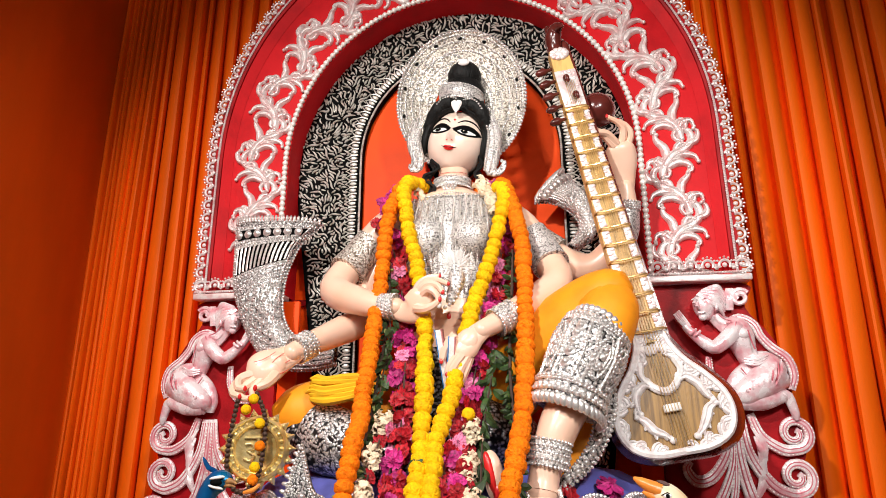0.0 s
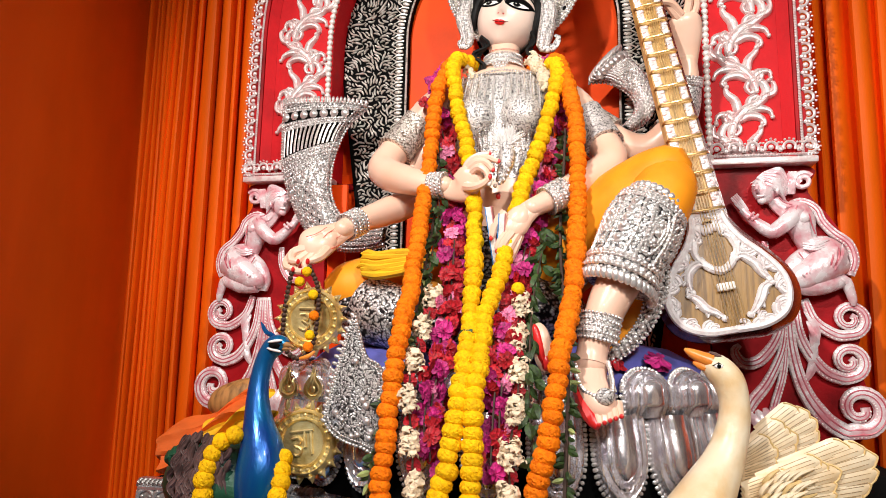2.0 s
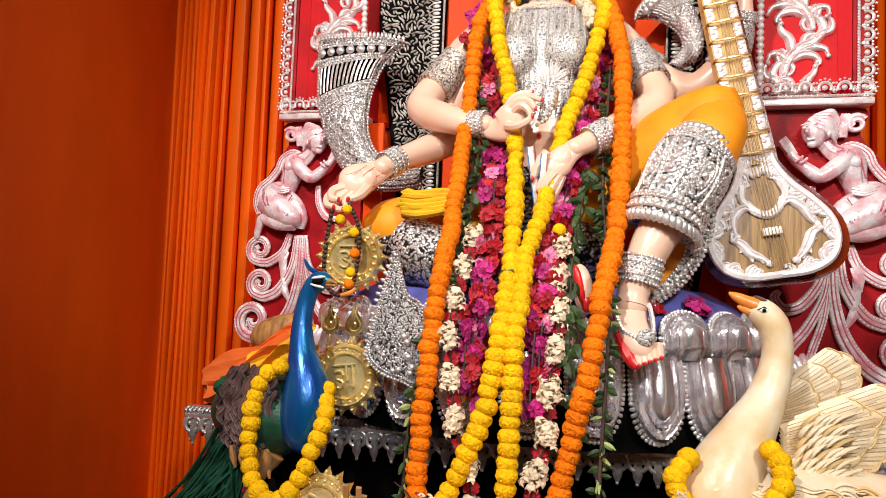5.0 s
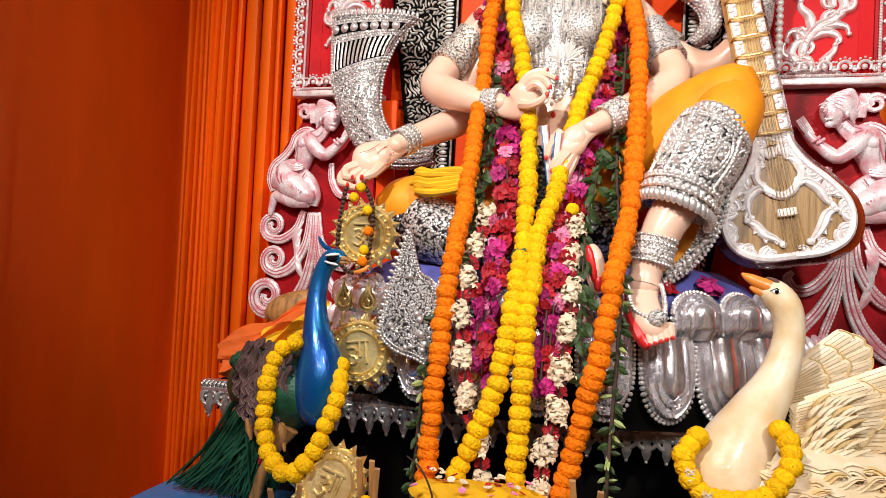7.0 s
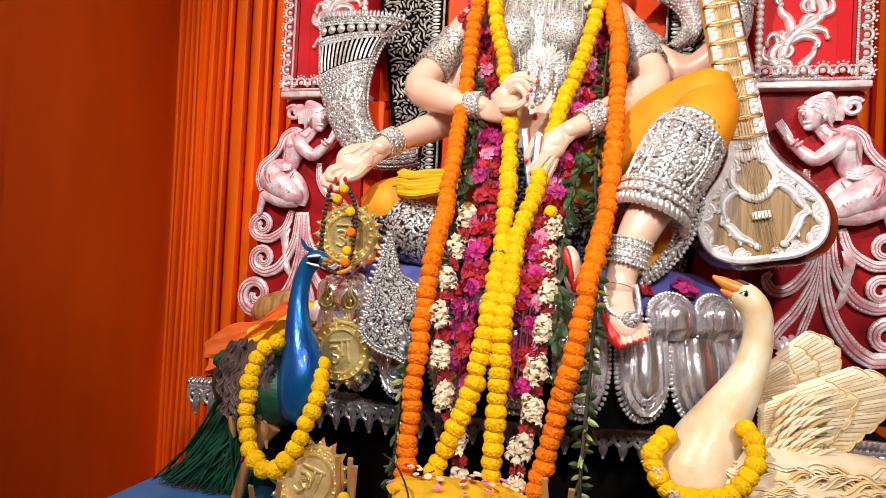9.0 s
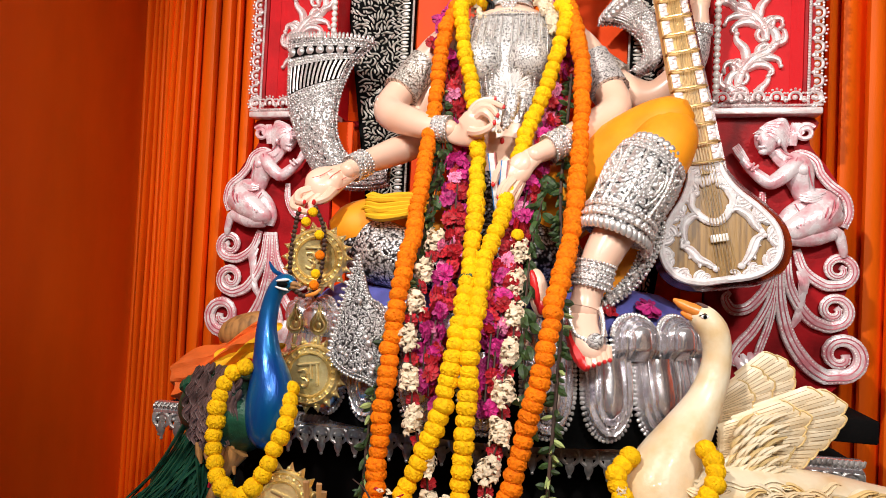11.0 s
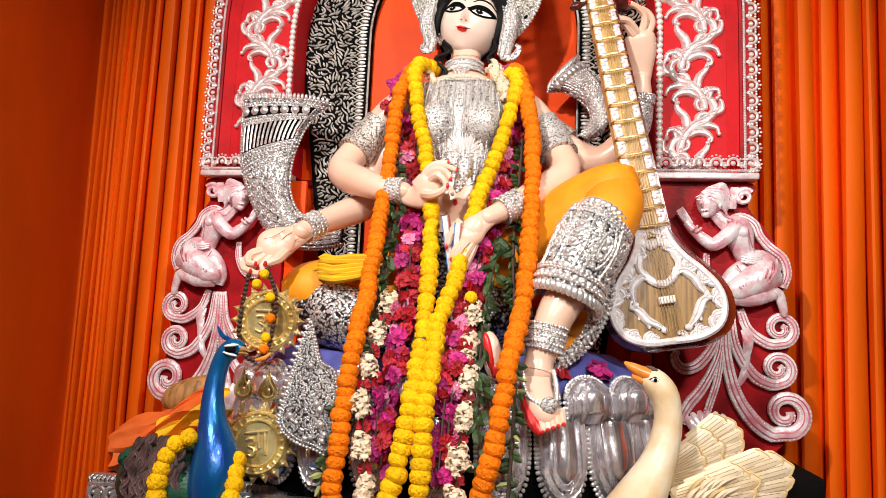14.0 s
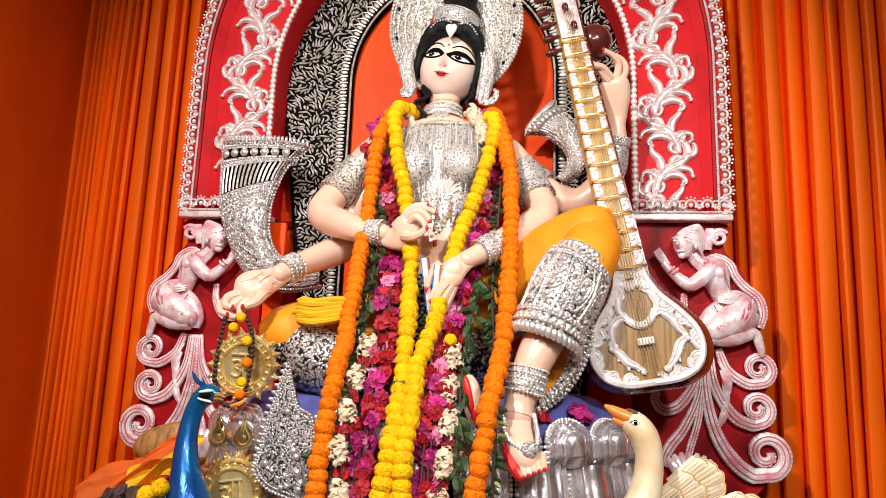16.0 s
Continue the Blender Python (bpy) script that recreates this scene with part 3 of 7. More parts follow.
for x, z, a in along(arch(0.388, 2.55, 0.427, N, 1.3), 0.0085):
    edge.add(tube([(-0.004, 0, -0.006, 0.0025), (0, -0.004, 0, 0.004), (0.004, 0, 0.006, 0.0025)], 5), 0, pose(x, 2.334, z, 0, -math.degrees(a) + 40, 0))
for x, z, a in along(arch(0.407, 2.55, 0.446, N, 1.3), 0.027):
    edge.add(ball((0, 0, 0.010), (0.0075, 0.006, 0.015), 8, 5), 0, pose(x, 2.332, z, 0, -math.degrees(a), 0))
    edge.add(tube([(-0.013, 0, -0.006, 0.003), (-0.012, 0, 0.020, 0.0035), (0, 0, 0.040, 0.003), (0.012, 0, 0.020, 0.0035), (0.013, 0, -0.006, 0.003)], 5), 0, pose(x, 2.332, z, 0, -math.degrees(a), 0))
part("leaf_border", edge, "panelsilver", black, "twisted silver rope and leaf border", kind="stuff")

# ---- side panels under the arch, with kneeling relief figures ----
def side_panel(sx):
    top = thing("side_panel", "carved red side panel with a pink-silver kneeling relief figure and scrolls", "carved panel", (sx * 0.88, 2.27, 1.03), "carved side panels")

    def X(pts):
        return [(sx * p[0], *p[1:]) for p in pts]

    outline = spline([(0.64, 1.975), (0.94, 1.975), (0.93, 1.90), (0.985, 1.82), (1.03, 1.74), (1.045, 1.66), (1.02, 1.59), (1.055, 1.545), (1.05, 1.46), (1.035, 1.40), (1.05, 1.33), (1.07, 1.25), (1.05, 1.18), (1.0, 1.12), (0.98, 1.03), (0.64, 1.03)], 90)
    part("panel_board", Geo().add(slab([(sx * x, z) for x, z in outline], 2.235, 2.33)), "maroon", top)
    if sx > 0:
        part("edge_moulding", Geo().add(box(0.630, 0.648, 2.20, 2.26, 1.45, 1.972, 0.005)), "moulding", top)
    y = 2.222
    # the figure: one plain mesh
    f = Geo()

    def limb(pts, flat=0.6, seg=10):
        f.add(tube(spline(X(pts), 22), seg, (0, 1, 0), flat))

    limb([(0.868, y, 1.855, 0.018), (0.886, y - 0.004, 1.830, 0.042), (0.898, y - 0.006, 1.795, 0.045), (0.908, y - 0.004, 1.760, 0.036), (0.920, y - 0.002, 1.732, 0.034), (0.952, y - 0.006, 1.708, 0.050), (0.972, y - 0.008, 1.680, 0.052), (0.975, y, 1.645, 0.02)], 0.75, 14)
    f.add(ball((sx * 0.902, y - 0.032, 1.806), (0.019, 0.015, 0.019), 12, 8))
    f.add(ball((sx * 0.872, y - 0.030, 1.800), (0.017, 0.015, 0.018), 12, 8))
    # head bent forward, hair drawn back in strands to a coiled bun
    f.add(ball((sx * 0.798, y - 0.016, 1.896), (0.031, 0.032, 0.043), 18, 14, pose(0, 0, 0, 0, sx * -16, 0)))
    f.add(ball((sx * 0.822, y - 0.008, 1.912), (0.038, 0.032, 0.038), 16, 12))
    f.add(tube(X([(0.776, y - 0.042, 1.908, 0.0035), (0.771, y - 0.050, 1.892, 0.0065), (0.778, y - 0.044, 1.886, 0.004)]), 7))
    f.add(tube(X([(0.774, y - 0.042, 1.874, 0.003), (0.783, y - 0.046, 1.872, 0.0045), (0.794, y - 0.044, 1.875, 0.003)]), 6))
    f.add(ball((sx * 0.789, y - 0.032, 1.860), (0.013, 0.012, 0.011), 10, 8))
    for ex_ in (0.767, 0.797):
        f.add(ball((sx * ex_, y - 0.044, 1.906), (0.008, 0.004, 0.004), 8, 6))
        f.add(tube(X([(ex_ - 0.010, y - 0.042, 1.914, 0.0012), (ex_, y - 0.047, 1.919, 0.0022), (ex_ + 0.011, y - 0.042, 1.915, 0.0012)]), 5))
    for k in range(6):
        limb([(0.778 + 0.004 * k, y - 0.034 + 0.003 * k, 1.934 + 0.003 * k, 0.004), (0.812 + 0.006 * k, y - 0.040 + 0.004 * k, 1.936 + 0.005 * k - 0.006 * (5 - k), 0.0075), (0.842 + 0.003 * k, y - 0.030 + 0.003 * k, 1.918 + 0.006 * k - 0.006 * (5 - k), 0.0075), (0.858 + 0.002 * k, y - 0.016, 1.886 + 0.008 * k - 0.004 * (5 - k), 0.004)], 0.9, 7)
    f.add(ball((sx * 0.833, y - 0.038, 1.890), (0.006, 0.006, 0.012), 8, 6))
    limb([(0.828, y, 1.875, 0.024), (0.852, y, 1.845, 0.026), (0.872, y, 1.83, 0.03)])
    limb([(0.892, y - 0.02, 1.835, 0.022), (0.862, y - 0.032, 1.80, 0.025), (0.828, y - 0.036, 1.772, 0.023), (0.808, y - 0.036, 1.764, 0.021), (0.782, y - 0.034, 1.782, 0.019), (0.750, y - 0.032, 1.812, 0.014), (0.732, y - 0.03, 1.835, 0.012)], 0.9, 12)
    for k in range(4):
        limb([(0.735 + 0.004 * k, y - 0.032, 1.83, 0.0065), (0.716 + 0.004 * k, y - 0.034, 1.852 + 0.004 * k, 0.0055), (0.702 + 0.005 * k, y - 0.034, 1.872 + 0.004 * k, 0.003)], 0.8, 6)
    for k in range(2):
        limb([(0.742 + 0.012 * k, y - 0.048, 1.805 - 0.006 * k, 0.004), (0.752 + 0.012 * k, y - 0.052, 1.812 - 0.006 * k, 0.005), (0.762 + 0.012 * k, y - 0.046, 1.822 - 0.006 * k, 0.004)], 0.8, 6)
    limb([(0.985, y - 0.01, 1.685, 0.055), (0.945, y - 0.03, 1.660, 0.050), (0.90, y - 0.034, 1.632, 0.042), (0.872, y - 0.03, 1.612, 0.034), (0.868, y - 0.02, 1.60, 0.02)], 0.8, 14)
    limb([(0.872, y - 0.026, 1.607, 0.032), (0.93, y - 0.028, 1.605, 0.032), (0.985, y - 0.022, 1.615, 0.024), (1.008, y - 0.018, 1.615, 0.018), (1.018, y - 0.016, 1.59, 0.015), (1.026, y - 0.014, 1.56, 0.012), (1.028, y - 0.012, 1.545, 0.006)], 0.8, 12)
    limb([(0.918, y - 0.006, 1.70, 0.03), (0.876, y - 0.014, 1.66, 0.032), (0.858, y - 0.012, 1.62, 0.028), (0.862, y - 0.008, 1.585, 0.02)], 0.7, 12)
    sp = [(0.914 + 0.030 * (1 - 0.75 * k) * math.cos(9.5 * k + 0.6), y - 0.006, 1.925 + 0.028 * (1 - 0.75 * k) * math.sin(9.5 * k + 0.6), 0.0075) for k in np.linspace(0, 1, 26)]
    f.add(tube(X(sp), 7, (0, 1, 0), 1.2))
    for k in range(3):
        limb([(0.866 + 0.009 * k, y - 0.004, 1.885, 0.007), (0.868 + 0.009 * k, y - 0.008, 1.92, 0.009), (0.88 + 0.008 * k, y - 0.004, 1.955, 0.005)], 1.0, 7)
    for k in range(7):
        limb([(0.995 - 0.017 * k, y - 0.052, 1.722 - 0.014 * k, 0.002), (0.985 - 0.017 * k, y - 0.072 + 0.001 * k, 1.685 - 0.009 * k, 0.0042), (0.968 - 0.013 * k, y - 0.062, 1.645 - 0.004 * k, 0.002)], 0.8, 5)
    for k in range(3):
        limb([(0.895, y - 0.036, 1.728 - 0.007 * k, 0.003), (0.925, y - 0.046, 1.722 - 0.007 * k, 0.0045), (0.965, y - 0.036, 1.738 - 0.007 * k, 0.003)], 0.9, 5)
    # Pink-red lines paint shading into the skirt folds and body creases.
    for k in range(6):
        f.add(tube(spline(X([(0.986 - 0.017 * k, y - 0.050, 1.716 - 0.014 * k, 0.001), (0.977 - 0.017 * k, y - 0.069 + 0.001 * k, 1.680 - 0.009 * k, 0.0032), (0.961 - 0.013 * k, y - 0.058, 1.643 - 0.004 * k, 0.001)]), 10), 5), 1)
    for pts in ([(0.884, 1.842), (0.872, 1.815), (0.850, 1.790)], [(0.915, 1.815), (0.920, 1.785), (0.928, 1.755)], [(0.835, 1.868), (0.850, 1.852), (0.870, 1.845)], [(0.880, 1.700), (0.900, 1.672), (0.930, 1.655)]):
        f.add(tube(spline(X([(x, y - 0.042, z, 0.0022) for x, z in pts]), 10), 5), 1)
    part("relief_figure", f, ["relief", "pinkwash"], top, "pink-silver kneeling figure in low relief")

    def scroll(name, pts, rim=True):
        rows = spline(X(pts), 46)
        body_ = part(name, Geo().add(tube(rows, 9, (0, 1, 0), 0.62)), "relief", top)
        if rim:
            b = Geo()
            q = spline(rows, max(20, int(length(rows[:, :3]) / 0.0105)))
            t = np.gradient(q[:, :3], axis=0)
            t /= np.linalg.norm(t, axis=1)[:, None] + 1e-9
            for i in range(1, len(q) - 1):
                for s in (-1, 1):
                    o = np.array((-t[i][2], 0, t[i][0])) * s * q[i][3] * 0.66
                    b.add(dome(q[i][:3] + o + np.array((0, -0.36 * q[i][3], 0)), 0.0034, 6))
            part("bead_edging", b, "pearl", body_, kind="stuff")
            for s in (-0.34, 0.26):
                lane = [(*(q[i][:3] + np.array((-t[i][2], 0, t[i][0])) * s * q[i][3] + np.array((0, -0.52 * q[i][3], 0))), 0.10 * q[i][3] + 0.0006) for i in range(1, len(q) - 1)]
                part("groove", Geo().add(tube(lane, 5)), "pinkwash", body_, "pink-red painted groove")

    def spiral(c, r, a0, turns, sign, th):
        return [(c[0] + r * (1 - 0.8 * k) * math.cos(a0 + sign * 6.283 * turns * k), y, c[1] + r * (1 - 0.8 * k) * math.sin(a0 + sign * 6.283 * turns * k), th * (1 - 0.45 * k)) for k in np.linspace(0, 1, 14)]

    scroll("scroll", [(0.90, y, 1.565, 0.012), (0.925, y, 1.50, 0.016), (0.975, y, 1.462, 0.018)] + spiral((1.018, 1.508), 0.05, -1.75, 1.45, 1, 0.017))
    scroll("scroll", [(0.872, y, 1.56, 0.012), (0.885, y, 1.45, 0.016), (0.935, y, 1.362, 0.020), (0.985, y, 1.335, 0.020)] + spiral((1.008, 1.385), 0.05, -1.6, 1.4, 1, 0.018))
    scroll("scroll", [(0.855, y, 1.56, 0.012), (0.858, y, 1.42, 0.017), (0.885, y, 1.30, 0.022), (0.94, y, 1.215, 0.025), (0.995, y, 1.18, 0.025)] + spiral((1.03, 1.25), 0.068, -1.9, 1.35, 1, 0.024))
    scroll("scroll", [(0.842, y, 1.56, 0.010), (0.825, y, 1.46, 0.014), (0.775, y, 1.385, 0.018), (0.725, y, 1.37, 0.018), (0.70, y, 1.405, 0.014), (0.715, y, 1.425, 0.008)])
    scroll("scroll", [(0.848, y, 1.53, 0.008), (0.835, y, 1.42, 0.012), (0.79, y, 1.32, 0.016), (0.745, y, 1.26, 0.018), (0.725, y, 1.215, 0.012), (0.745, y, 1.20, 0.008)])
    scroll("scroll", [(0.85, y, 1.52, 0.008), (0.835, y, 1.36, 0.011), (0.80, y, 1.24, 0.012), (0.785, y, 1.16, 0.009)])
    # scarf line round the back
    scroll("scarf", [(0.862, y, 1.845, 0.010), (0.905, y, 1.862, 0.013), (0.945, y, 1.84, 0.014), (0.962, y, 1.80, 0.014), (0.99, y, 1.765, 0.015), (1.03, y, 1.73, 0.015), (1.042, y, 1.68, 0.015), (1.028, y, 1.635, 0.013)])
    scroll("scarf", [(0.80, y, 1.74, 0.010), (0.795, y, 1.68, 0.013), (0.765, y, 1.63, 0.014), (0.72, y, 1.62, 0.010)])
    w = Geo()
    for k in range(5):
        w.add(tube(spline(X([(0.90 + 0.006 * k, y, 1.53 - 0.03 * k, 0.006), (0.925 - 0.004 * k, y - 0.006, 1.48 - 0.03 * k, 0.012), (0.93 - 0.012 * k, y, 1.43 - 0.03 * k, 0.004)]), 8), 6, (0, 1, 0), 0.7))
    part("wing_leaf", w, "relief", top)
    w = Geo()
    for k in range(7):
        a = -0.9 + 0.3 * k
        w.add(tube(spline(X([(0.80, y, 1.14, 0.008), (0.80 + 0.05 * math.sin(a), y - 0.012, 1.17 + 0.035 * math.cos(a), 0.020), (0.80 + 0.085 * math.sin(a), y - 0.004, 1.19 + 0.055 * math.cos(a), 0.006)]), 8), 7, (0, 1, 0), 0.6))
    part("lotus_bud", w, "relief", top)
    return top


side_panel(1)
side_panel(-1)

# ---- platform and lotus seat ----
TILTED = Matrix.Rotation(radians(3.5), 4, "Z")


def turned(x, y, z):
    p = TILTED @ Vector((x, y - 1.95, z))
    return p.x, p.y + 1.95, p.z


platform = thing("platform", "dark platform with a silver carved edge and hanging fringe", "platform", (0, 2.0, 0.45))
TM = Matrix.Translation((0, 1.95, 0)) @ TILTED @ Matrix.Translation((0, -1.95, 0))
part("platform_top", Geo().add(box(-0.94, 0.94, 1.79, 2.34, 0.985, 1.022, 0.004), 0, TM), "blackcloth", platform)
# Black box below the slab stands in for the darkness underneath.
part("platform_skirt", Geo().add(box(-0.90, 0.90, 1.90, 2.33, 0.42, 0.984, 0.004), 0, TM), "blackcloth", platform)
part("edge_rail", Geo().add(box(-0.945, 0.945, 1.772, 1.80, 1.012, 1.034, 0.006), 0, TM).add(tube([turned(x, 1.772, 1.008) + (0.007,) for x in np.linspace(-0.94, 0.94, 60)], 6)), "silver", platform)
g = Geo()
g.add(box(-0.03, 0.03, -0.004, 0.006, -0.03, 0.0, 0.003))
for sx in (-1, 1):
    g.add(tube(spline([(0, -0.006, -0.004, 0.003), (sx * 0.018, -0.008, -0.01, 0.006), (sx * 0.022, -0.008, -0.03, 0.006), (sx * 0.008, -0.008, -0.045, 0.005), (0, -0.006, -0.04, 0.003)], 12), 6, (0, 1, 0), 0.7))
    g.add(dome((sx * 0.012, -0.006, -0.022), 0.006))
g.add(tube(spline([(0, -0.004, -0.03, 0.010), (0, -0.005, -0.055, 0.012), (0, -0.003, -0.075, 0.004)], 8), 7, (0, 1, 0), 0.6))
g.add(ball((0, -0.003, -0.078), 0.005, 6, 5))
drop = g.mesh("fringe_drop", "fringesilver")
twist = Geo()
for i in range(150):
    x = -0.938 + 0.0126 * i
    p = turned(x, 1.7705, 1.023)
    twist.add(tube([(p[0] - 0.007, p[1] + 0.002, p[2] - 0.010, 0.003), (p[0], p[1] - 0.002, p[2], 0.0062), (p[0] + 0.007, p[1] + 0.002, p[2] + 0.010, 0.003)], 6))
part("rope_carving", twist, "fringesilver", platform, kind="stuff")
for i in range(39):
    o = part("fringe_drop", drop, None, platform)
    o.matrix_basis = Matrix.Translation(turned(-0.915 + 0.0482 * i, 1.776, 1.008)) @ TILTED
for sx in (-1, 1):
    for i in range(8):
        o = part("fringe_drop", drop, None, platform)
        o.matrix_basis = Matrix.Translation(turned(sx * 0.943, 1.81 + 0.063 * i, 1.008)) @ TILTED @ pose(0, 0, 0, 0, 0, sx * 90)
solo("dark_box", Geo().add(box(0.80, 1.06, 2.02, 2.30, 1.035, 1.10, 0.006)), "blackcloth", "low black box on the platform under the carved panel", "box")

lotus = thing("lotus_seat", "silver foil lotus seat with beaded petals and blue cloth", "pedestal", (0.02, 1.97, 1.035))
LC, LRX, LRY = (0.02, 1.99), 0.655, 0.385


def rim(a, grow=0.0):
    x, y, _ = turned(LC[0] + (LRX + grow) * math.cos(a), LC[1] + (LRY + grow) * math.sin(a), 0)
    return x, y


def ring_solid(levels, n=56):
    v = [(*rim(2 * math.pi * i / n, gr), z) for gr, z in levels for i in range(n)]
    f = [(j * n + i, j * n + (i + 1) % n, (j + 1) * n + (i + 1) % n, (j + 1) * n + i) for j in range(len(levels) - 1) for i in range(n)]
    f += [tuple(range(n))[::-1], tuple(range((len(levels) - 1) * n, len(levels) * n))]
    return v, f


# Core is black to put shade into the gaps between and below petals.
part("seat_core", Geo().add(ring_solid([(-0.06, 1.024), (-0.055, 1.1), (-0.050, 1.24), (-0.075, 1.28), (-0.10, 1.30)])), "black", lotus, "core painted black for the shaded gaps between petals")
part("seat_cloth", Geo().add(ring_solid([(-0.11, 1.285), (-0.072, 1.300), (-0.082, 1.335), (-0.125, 1.376), (-0.19, 1.408), (-0.27, 1.42)])), "bluecloth", lotus, "plain blue cloth")


def petal(h, w, d, upper):
    """A cushioned petal with a rolled edge, two nested grooves and a swelling middle; its round end points down, or up in the upper row."""
    g = Geo()

    def fn(u, v, lift=0.0):
        s_ = 2 * u - 1
        e = max(0.0, (v - 0.52) / 0.48)
        x = s_ * w * math.sqrt(max(0.0, 1 - e * e)) * (0.90 + 0.10 * math.sin(math.pi * min(1, 0.2 + v)))
        r = min(1.0, math.sqrt(s_ * s_ * max(0.0, 1 - e * e) + e * e))
        y = d * math.sqrt(max(0.0, 1 - r ** 3.2)) * (0.55 + 0.45 * math.sin(math.pi * (0.1 + 0.62 * v)))
        y += 0.0065 * math.exp(-((r - 0.88) / 0.055) ** 2) - 0.0125 * math.exp(-((r - 0.74) / 0.045) ** 2)
        y += 0.0050 * math.exp(-((r - 0.62) / 0.05) ** 2) - 0.0115 * math.exp(-((r - 0.50) / 0.04) ** 2)
        y += 0.016 * max(0.0, 1 - (r / 0.46) ** 2) ** 0.7 + 0.005 * noise.noise((s_ * 2.6, v * 3.4, h * 40))
        if upper:
            y *= min(1.0, 0.25 + v / 0.28)
        return x, -(y + lift), (v if upper else -v) * h

    g.add(grid(lambda u, v: fn(0.002 + 0.996 * u, 0.999 * v), 34, 30))
    return g, fn


def petals(count, z, h, w, d, grow, upper, phase, lean):
    g, fn = petal(h, w, d, upper)
    me = g.mesh("petal", "silver")
    b = Geo()
    for u in (0.0, 1.0):
        for v in np.linspace(0.0, 0.55, max(5, int(h * 0.55 / 0.0098))):
            p = fn(u, v)
            b.add(ball((p[0] * 1.03, p[1] - 0.005, p[2]), 0.0054, 7, 5))
    for a in np.linspace(0.0, math.pi, 21)[1:-1]:
        e = math.sin(a)
        b.add(ball((math.cos(a) * w * 0.98, -0.006, (1 if upper else -1) * h * (0.54 + 0.47 * e)), 0.0054, 7, 5))
    bm_ = b.mesh("bead_edging", "bead")
    for i in range(count):
        a = 2 * math.pi * (i + phase) / count
        x, y = rim(a, grow)
        x2, y2 = rim(a + 0.01, grow)
        ang = math.degrees(math.atan2(y2 - y, x2 - x))
        o = part("petal", me, None, lotus)
        o.matrix_basis = pose(x, y, z, lean, 0, ang)
        part("bead_edging", bm_, None, o, kind="stuff")


petals(24, 1.250, 0.200, 0.066, 0.040, -0.062, False, 0.0, -7)
petals(24, 1.244, 0.118, 0.065, 0.040, -0.046, True, 0.5, -14)


# ---- the seated statue: one plain mesh ----
S = Geo()
SKIN, FACE, HAIR, SARI, LACE, DARK, WHITE, RED, LACED, LACEW, LACEB = range(11)
STATUE_MATS = ["skin", "face", "hair", "sari", "lace", "black", "white", "lip", "lacedark", "lacewarm", "lacebold"]


def limb(pts, slot=SKIN, n=20, seg=14, flat=1.0, ref=None):
    S.add(tube(spline(pts, n), seg, ref, flat), slot)


# torso by elliptical sections: height, centre x, centre y, half width, half depth
SECT = [(1.46, 0.0, 2.03, 0.26, 0.18), (1.60, 0.0, 2.04, 0.225, 0.15), (1.72, 0.005, 2.04, 0.165, 0.125), (1.83, 0.008, 2.07, 0.125, 0.098), (1.93, 0.01, 2.08, 0.128, 0.095),
        (2.04, 0.01, 2.085, 0.155, 0.10), (2.13, 0.008, 2.09, 0.175, 0.105), (2.20, 0.005, 2.10, 0.20, 0.095), (2.25, 0.004, 2.11, 0.175, 0.08), (2.285, 0.003, 2.115, 0.105, 0.065), (2.31, 0.003, 2.13, 0.064, 0.056), (2.35, 0.004, 2.14, 0.053, 0.052), (2.42, 0.006, 2.15, 0.052, 0.05)]
sec = spline([(a, 0, 0, b, c, d, e) for a, b, c, d, e in SECT], 44)
nv = 28
tv = [(r[3] + r[5] * math.cos(2 * math.pi * i / nv), r[4] + r[6] * math.sin(2 * math.pi * i / nv), r[0]) for r in sec for i in range(nv)]
for j in range(len(sec) - 1):
    zm = (sec[j][0] + sec[j + 1][0]) / 2
    q = [(j * nv + i, j * nv + (i + 1) % nv, (j + 1) * nv + (i + 1) % nv, (j + 1) * nv + i) for i in range(nv)]
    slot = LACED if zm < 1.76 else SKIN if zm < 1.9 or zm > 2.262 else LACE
    idx = [tuple(q_) for q_ in q]
    used = sorted({k for f_ in idx for k in f_})
    at_ = {k: n_ for n_, k in enumerate(used)}
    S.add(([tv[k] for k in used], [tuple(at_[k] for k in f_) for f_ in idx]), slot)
for sx in (-1, 1):
    S.add(ball((0.008 + sx * 0.072, 2.008, 2.105), (0.07, 0.062, 0.075), 18, 12), LACE)
S.add(ball((0.012, 1.974, 1.848), (0.007, 0.004, 0.010), 8, 6), RED)

# head, in its own axes: x across the face, -y out of it
HEAD = pose(0.016, 2.152, 2.487, 0, 12.5, -3)
RX, RY, RZ = 0.103, 0.106, 0.121
TOP, CHIN = 0.134, 0.113


def taper(z):
    k = z / (TOP if z > 0 else CHIN)
    return 1 - 0.07 * max(0, -k) ** 1.8 - 0.05 * max(0, k) ** 2


def relief_y(x, z):
    """How far the features stand out of the plain head."""
    y = 0.009 * math.exp(-((z + 0.098) / 0.017) ** 2 - (x / 0.028) ** 2)
    y += 0.017 * math.exp(-((z + 0.012) / 0.014) ** 2 - (x / 0.010) ** 2) + 0.010 * math.exp(-((z - 0.014) / 0.025) ** 2 - (x / 0.008) ** 2)
    y -= 0.006 * (math.exp(-((z - 0.026) / 0.016) ** 2 - ((x - 0.044) / 0.026) ** 2) + math.exp(-((z - 0.026) / 0.016) ** 2 - ((x + 0.044) / 0.026) ** 2))
    return y + 0.006 * math.exp(-((z + 0.046) / 0.012) ** 2 - (x / 0.024) ** 2)


